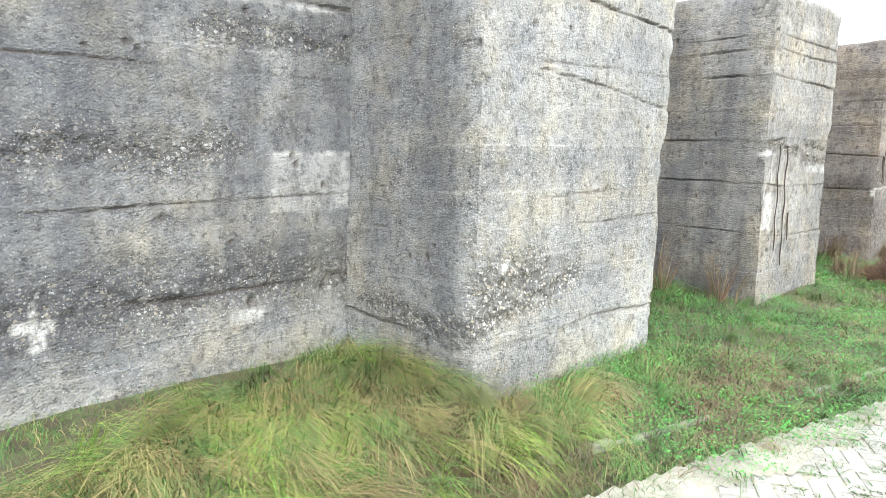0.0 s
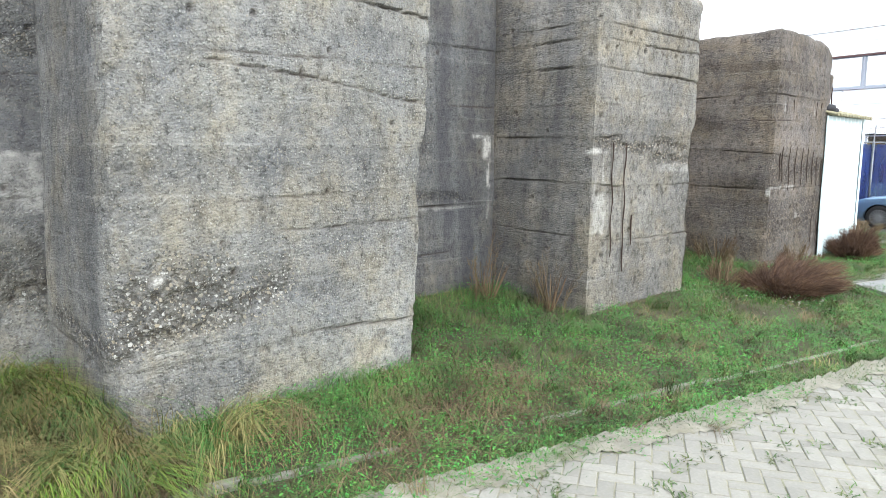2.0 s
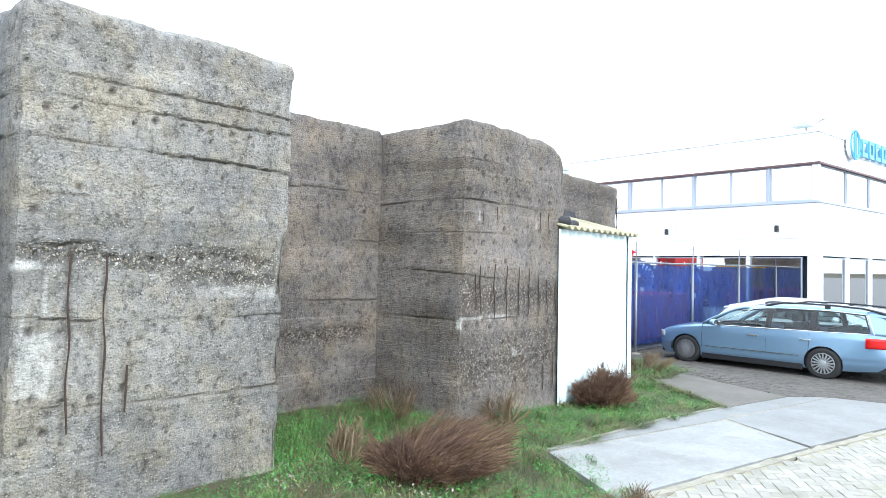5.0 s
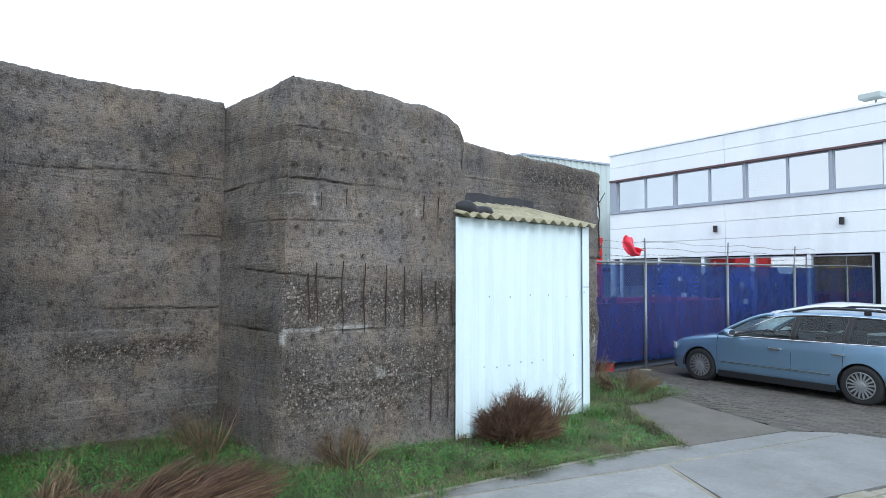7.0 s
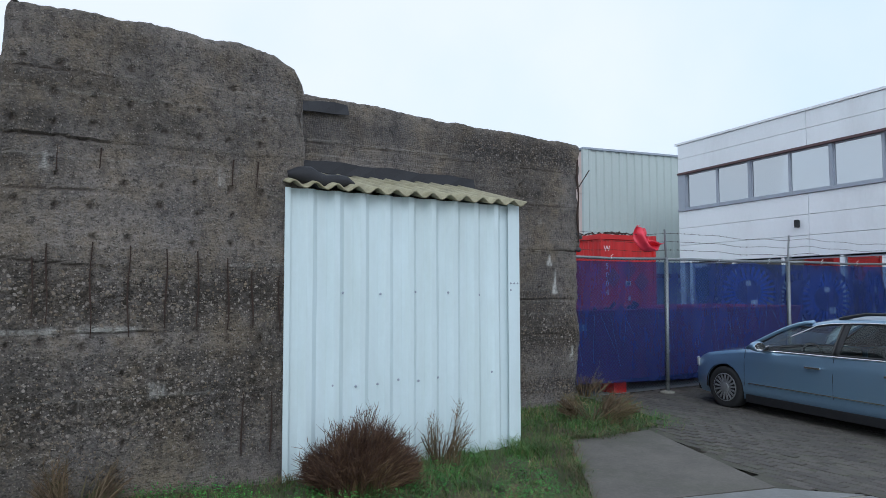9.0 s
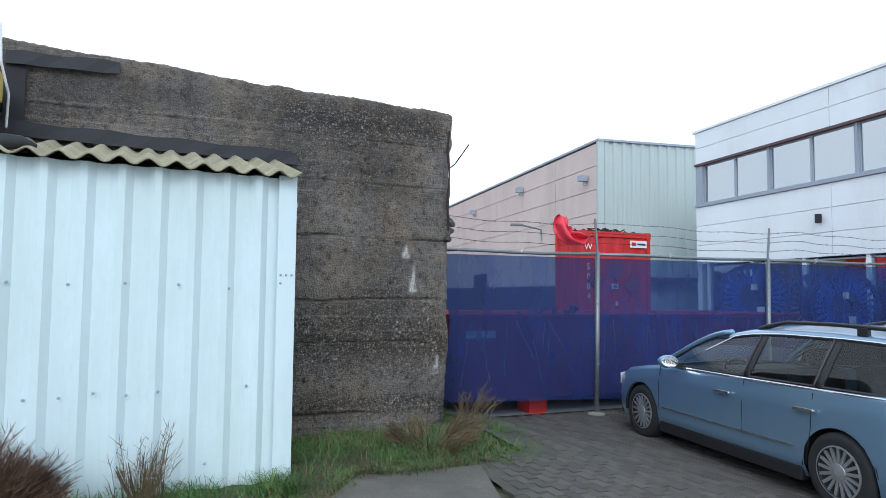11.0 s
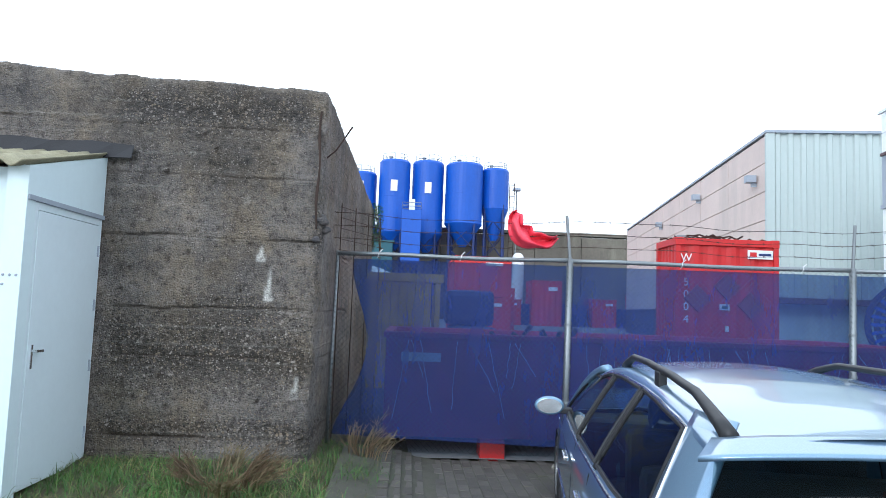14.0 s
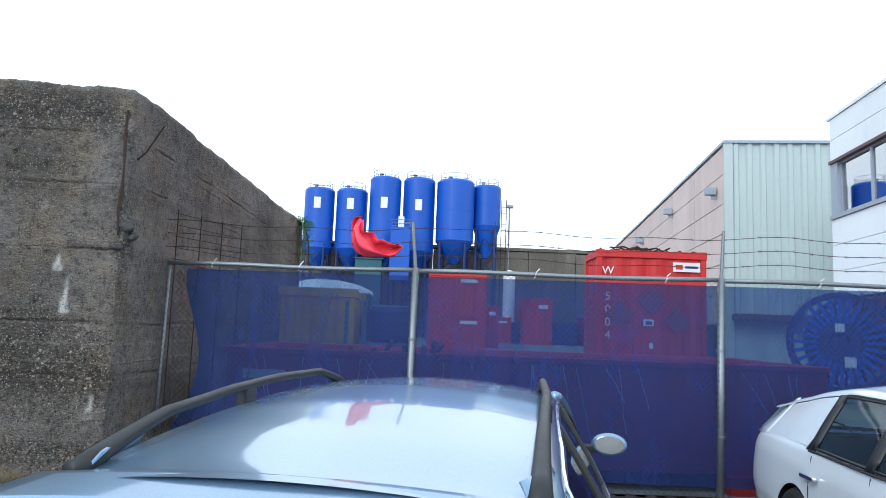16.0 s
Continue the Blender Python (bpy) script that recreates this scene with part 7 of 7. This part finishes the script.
long_pts = np.concatenate([clump_points(x, y, r, k) for x, y, r, k in ((-0.5, 0.75, 0.22, 1700), (-1.1, 0.6, 0.25, 1700), (-1.6, 0.35, 0.28, 1500), (-0.2, 0.2, 0.2, 1100), (-2.2, 0.3, 0.3, 1300), (-0.9, 0.0, 0.28, 1300), (-1.8, -0.3, 0.32, 1300), (-0.25, -0.35, 0.2, 700), (-2.9, -0.3, 0.35, 1200), (0.5, -0.45, 0.22, 500))])
long_pts = np.array([p for p in long_pts if p[1] < wall_limit(p[0]) - 0.02])
lock_at = long_pts[rng.choice(len(long_pts), 330, replace=False)]
for share, material, label, tall in ((slice(0, 130), M["straw"], "long arching straw-yellow grass falling in locks by the buttress", 0.52), (slice(130, 230), M["grass"], "long arching green grass falling in locks by the buttress", 0.50), (slice(230, 280), M["lush"], "bright yellow-green long grass by the buttress", 0.50), (slice(280, 330), M["dryweed"], "brown withered long grass by the buttress", 0.42)):
    lock_xy, lock_dir = locks(lock_at[share], 60, 0.05, -math.pi / 2 - 0.3, 0.75)
    blades("long_grass", lock_xy, tall, 0.0048, 1.25, material, label, "grass", direction=lock_dir, droop=0.62, spread=0.05)
dead = np.stack((rng.uniform(-4, 3.4, 11000), rng.normal(-0.85, 0.35, 11000)), -1)
dead = dead[vnoise(np.stack((dead[:, 0] * 2.2, dead[:, 1] * 2.2, dead[:, 0] * 0), -1)) > -0.15]
blades("dead_grass", dead, 0.20, 0.005, 1.4, M["dryweed"], "flattened brown dead grass near the paving", "grass", droop=0.6)
brown = scatter(16000, -3, 13, 53, 0.25)
blades("dead_grass", brown, 0.13, 0.005, 1.4, M["dryweed"], "patches of brown dead grass", "grass", droop=0.6)
tuft = np.concatenate([clump_points(x, y, r, k) for x, y, r, k in ((14.3, -0.1, 0.12, 500), (13.6, -0.12, 0.15, 350), (15.6, 0.5, 0.3, 500), (16.4, 0.3, 0.25, 350), (16.9, 1.2, 0.2, 250), (14.9, 0.7, 0.3, 350), (7.6, 0.7, 0.3, 800), (9.0, 0.5, 0.3, 900), (3.2, 0.8, 0.3, 800), (4.3, 0.9, 0.25, 700), (1.4, -0.35, 0.3, 700), (2.2, -0.5, 0.3, 600), (9.4, -0.5, 0.3, 800), (12.9, -0.5, 0.25, 600))])
tuft = np.array([p for p in tuft if p[1] < wall_limit(p[0]) - 0.02])
blades("grass_tufts", tuft, 0.21, 0.0055, 1.15, M["grass"], "taller tufts of grass near the wall", "grass", droop=0.5)
# grass hanging over the edges of the slabs
rim = np.array([(9.5, -1.2), (12.6, -1.44), (13.74, -1.67), (14.92, -0.06), (16.3, -0.04)])
rim_len = np.concatenate(([0], np.cumsum(np.linalg.norm(np.diff(rim, axis=0), axis=1))))
rim_at = rng.uniform(0, rim_len[-1], 5200)
rim_pts = np.stack((np.interp(rim_at, rim_len, rim[:, 0]), np.interp(rim_at, rim_len, rim[:, 1])), -1) + rng.normal(0, 0.05, (5200, 2)) + 0.07 * np.sin(rim_at * 5.3)[:, None]
blades("slab_verge", rim_pts[:3200], 0.11, 0.005, 1.2, M["grass"], "grass hanging over the edges of the slabs", "grass", 0.03, droop=0.5)
blades("slab_verge", rim_pts[3200:], 0.12, 0.0045, 1.3, M["dryweed"], "dead brown grass hanging over the edges of the slabs", "grass", 0.03, droop=0.5)


def leaf_patch(points, size, material, label):
    """Small flat leaves lying at many angles."""
    n_ = len(points)
    a = rng.uniform(0, math.tau, n_)
    s = size * rng.uniform(0.5, 1.3, n_)
    z = ground_z(points[:, 0], points[:, 1]) + rng.uniform(-0.03, 0.07, n_)
    t = rng.uniform(-0.6, 0.6, (n_, 2))
    V = []
    for u, v_ in ((-1, 0), (0, -0.45), (1, 0), (0, 0.45)):
        dx, dy = (np.cos(a) * u - np.sin(a) * v_) * s, (np.sin(a) * u + np.cos(a) * v_) * s
        V.append(np.stack((points[:, 0] + dx, points[:, 1] + dy, z + dx * t[:, 0] + dy * t[:, 1]), -1))
    V = np.stack(V, 1).reshape(-1, 3)
    f = (np.arange(n_) * 4)[:, None] + np.array([[0, 1, 2, 3]])
    tagged(mesh_object("weeds", V, f, material), label, "weeds", kind="stuff")


leaf_patch(scatter(90000, 0.3, 14.0, 77, -0.25), 0.012, M["herb"], "low bright green broad-leaved weeds")
leaf_patch(clump_points(6.95, -0.38, 0.22, 120), 0.018, M["sand"], "pale flakes of concrete and dead leaves in the grass")
leaf_patch(clump_points(7.9, -1.15, 0.4, 170), 0.02, M["sand"], "pale dead leaves in the grass")


def bush(x, y, r, h, n_, lean, label, material, thick=0.006):
    """Dead bush of many plumes: bunches of fine arching stalks with feathered tips, bent by the wind."""
    ob = thing("dry_bush", label, "bush", pose(x, y, float(ground_z(x, y)) - 0.04))
    vs, fs = [], []
    plumes = max(5, min(60, n_ // 50))
    bunch = []
    for k in range(plumes):
        a, rad = rng.uniform(0, math.tau), math.sqrt(rng.uniform(0, 1))
        tall = h * (1.1 - 0.5 * rad ** 2) * rng.uniform(0.55, 1.25)
        bunch.append((a, rad, tall, rng.uniform(0.7, 1.3), rng.uniform(-0.12, 0.12)))
    for k in range(n_):
        a, rad, tall, bend, twist = bunch[k % plumes]
        a2 = a + rng.normal(0, 0.16)
        base = Vector((0.6 * r * rad * math.cos(a2) + rng.normal(0, 0.03), 0.6 * r * rad * math.sin(a2) + rng.normal(0, 0.03), 0))
        rise = tall * rng.uniform(0.5, 1.08)
        out = Vector((0.42 * r * rad * math.cos(a2) + lean[0] * rise * bend + rng.normal(0, 0.025), 0.42 * r * rad * math.sin(a2) + (lean[1] + twist) * rise * bend + rng.normal(0, 0.025), 0))
        pts = [base + out * t ** 1.8 + Vector((0, 0, rise * (1.25 * t - 0.25 * t * t * (1 + abs(lean[0]))))) for t in (0, 0.35, 0.7, 1.0)]
        segs = [(p, q_, thick * w, thick * w2) for p, q_, w, w2 in zip(pts, pts[1:], (1, 0.9, 0.7), (0.9, 0.7, 0.25))]
        along = (pts[3] - pts[1]).normalized()
        for q_ in range(6):
            p = pts[1].lerp(pts[3], rng.uniform(0.1, 1.0))
            e = p + along * rng.uniform(0.02, 0.07) + Vector((rng.normal(0, 0.03), rng.normal(0, 0.03), rng.uniform(-0.015, 0.03)))
            segs.append((p, e, thick * 0.8, thick * 0.2))
        for p, q_, w, w2 in segs:
            s = (q_ - p).cross(Vector((rng.normal(), rng.normal(), 0.3))).normalized()
            b_ = len(vs)
            vs += [p - s * w, p + s * w, q_ + s * w2, q_ - s * w2]
            fs.append((b_, b_ + 1, b_ + 2, b_ + 3))
    mesh_object("foliage", vs, fs, material, ob)
    bm = bmesh.new()
    for k in range(9):
        a = math.tau * k / 9
        tube(bm, [(0.1 * r * math.cos(a), 0.1 * r * math.sin(a), 0), (0.4 * r * math.cos(a), 0.4 * r * math.sin(a), 0.3 * h), (0.6 * r * math.cos(a) + lean[0] * h * 0.4, 0.6 * r * math.sin(a), 0.55 * h)], [0.010, 0.007, 0.003], 5)
    part("branching", bm, material, ob)


bush(8.25, -0.85, 0.72, 0.50, 3600, (0.75, -0.1), "wide dead reddish-brown bush in the grass", M["heather"], 0.0035)
bush(12.34, -0.48, 0.46, 0.47, 3000, (0.12, 0.0), "dead dark brown bush before the white shed", M["heather"], 0.0035)
bush(7.75, -0.2, 0.35, 0.35, 130, (0.1, 0.0), "low withered weed by the buttress", M["dryweed"])
bush(4.72, 0.35, 0.3, 0.7, 45, (0.0, -0.1), "tall withered weed in the corner of the buttress", M["dryweed"], 0.0025)
bush(4.3, 0.9, 0.35, 0.8, 40, (0.1, -0.1), "tall withered weed against the recessed wall", M["dryweed"], 0.0025)
bush(9.3, 0.6, 0.45, 0.8, 90, (0.0, -0.1), "tall withered weed in the recess", M["dryweed"], 0.004)
bush(10.3, -0.3, 0.5, 0.42, 120, (0.1, -0.1), "thin withered weed at the buttress foot", M["dryweed"], 0.004)
bush(13.3, -0.15, 0.3, 0.5, 90, (0.0, -0.1), "sparse dry stalks before the white shed", M["dryweed"], 0.003)
bush(15.9, 0.6, 0.5, 0.35, 260, (0.1, -0.1), "dry grassy weed on the bank", M["dryweed"], 0.004)
bush(16.95, 1.9, 0.3, 0.5, 45, (0.3, 0.0), "sparse dry stalks at the end of the fence", M["dryweed"], 0.004)
bush(8.55, -2.75, 0.3, 0.22, 260, (0.0, 0.0), "low grey-green weed at the edge of the paving", M["dryweed"], 0.004)


def overgrown_end():
    """Plants hanging over the far end of the bunker."""
    pts = np.stack((rng.uniform(15.9, 16.7, 2600), rng.uniform(9.3, 10.5, 2600)), -1)
    ob = thing("hanging_ivy", "green and brown plants hanging over the bunker's far end", "ivy", pose(16.3, 9.9, 0))
    n_ = 2600
    z = 3.75 - 0.9 * rng.uniform(0, 1, n_) ** 1.6
    V = []
    a = rng.uniform(0, math.tau, n_)
    for u, v_ in ((-1, 0), (0, -0.5), (1, 0), (0, 0.5)):
        V.append(np.stack((pts[:, 0] - 16.3 + 0.05 * (np.cos(a) * u), pts[:, 1] - 9.9 + 0.05 * v_, z + 0.05 * np.sin(a) * u), -1))
    V = np.stack(V, 1).reshape(-1, 3)
    f = (np.arange(n_) * 4)[:, None] + np.array([[0, 1, 2, 3]])
    mesh_object("foliage", V, f, M["herb"], ob)
    bm = bmesh.new()
    for k in range(12):
        x0_, y0_ = random.uniform(-0.3, 0.3), random.uniform(-0.4, 0.4)
        tube(bm, [(x0_, y0_, 3.75), (x0_ + 0.1, y0_ + 0.05, 3.3), (x0_ + 0.15, y0_, 2.8)], 0.008, 4)
    part("stems", bm, M["dryweed"], ob)


overgrown_end()

# ragged grass over the edge of the paving
edge_x = rng.uniform(-3, 9.2, 15000)
edge_pts = np.stack((edge_x, beige_edge(edge_x) + rng.normal(0.07, 0.13, 15000) + 0.12 * np.sin(edge_x * 3.1) + 0.07 * np.sin(edge_x * 11)), -1)
blades("verge_grass", edge_pts, 0.065, 0.005, 1.3, M["grass"], "ragged grass creeping over the paving edge", "grass", 0.03)
# dirt washed over the first bricks
dirt_x = np.linspace(-5.4, 8.6, 200)
dirt_w = 0.34 + 0.10 * np.sin(dirt_x * 2.3) + 0.06 * np.sin(dirt_x * 7.9 + 1) + 0.04 * np.sin(dirt_x * 19) + rng.uniform(-0.04, 0.04, 200)
dirt_line = [(float(a), float(beige_edge(a) - w_ * 0.55)) for a, w_ in zip(dirt_x, dirt_w)]
bed("earth_strip", dirt_line + [(float(a), float(beige_edge(a) + 0.1)) for a in dirt_x[::-1]], M["sand"], "sandy dirt washed over the edge of the paving", "dirt", 0.0125, 0.04)
# tufts growing out of the paving joints
joint_pts = np.concatenate([clump_points(rng.uniform(-2, 9), rng.uniform(-5.5, -1.9), 0.05, 30) for k in range(420)])
joint_pts = np.array([p for p in joint_pts if p[1] < beige_edge(p[0])])
blades("joint_weeds", joint_pts, 0.045, 0.010, 1.5, M["weed"], "small weeds growing from the paving joints", "weeds", 0.04)

# ---- brick paving, piece by piece ----
brick_field("paving", beige_cells(), M["paver"], "pale beige herringbone brick paving with mossy joints", lambda x, y: 0 < x < 4.2 and -3.2 < y, 0.21, 0.105, "paver",
            [(-6, -7.5), (16.1, -7.5), (16.1, -4.3), (8.85, -2.5), (8.5, -3.0), (4, -2.36), (0, -1.4), (-6, -0.6)], M["joint"])


def slab_limit(y):
    return float(np.interp(y, [-7.3, -4.2, -2.62, -2.08, -0.1], [16.2, 16.18, 16.02, 15.60, 16.18]))


grey = [(15.57 + 0.105 * (i + 0.5), -7.3 + 0.21 * (j + 0.5 * (i % 2)), 90.0) for i in range(78) for j in range(47)]
grey = [c for c in grey if c[0] > slab_limit(c[1]) + 0.06]
brick_field("parking_bricks", [c for c in grey if c[1] < 2.5 and not (c[0] < 17.1 and c[1] > 0.1)], M["paver_grey"], "brown-grey brick parking surface, damp and mossy", lambda x, y: 16.9 < x < 18.6 and -1.2 < y, 0.21, 0.105, "brick",
            [(16.12, -7.5), (27.0, -7.5), (27.0, 2.55), (16.9, 2.55), (16.6, 0.0), (16.12, -0.05), (15.55, -2.07), (15.98, -2.65)], M["dark_joint"])
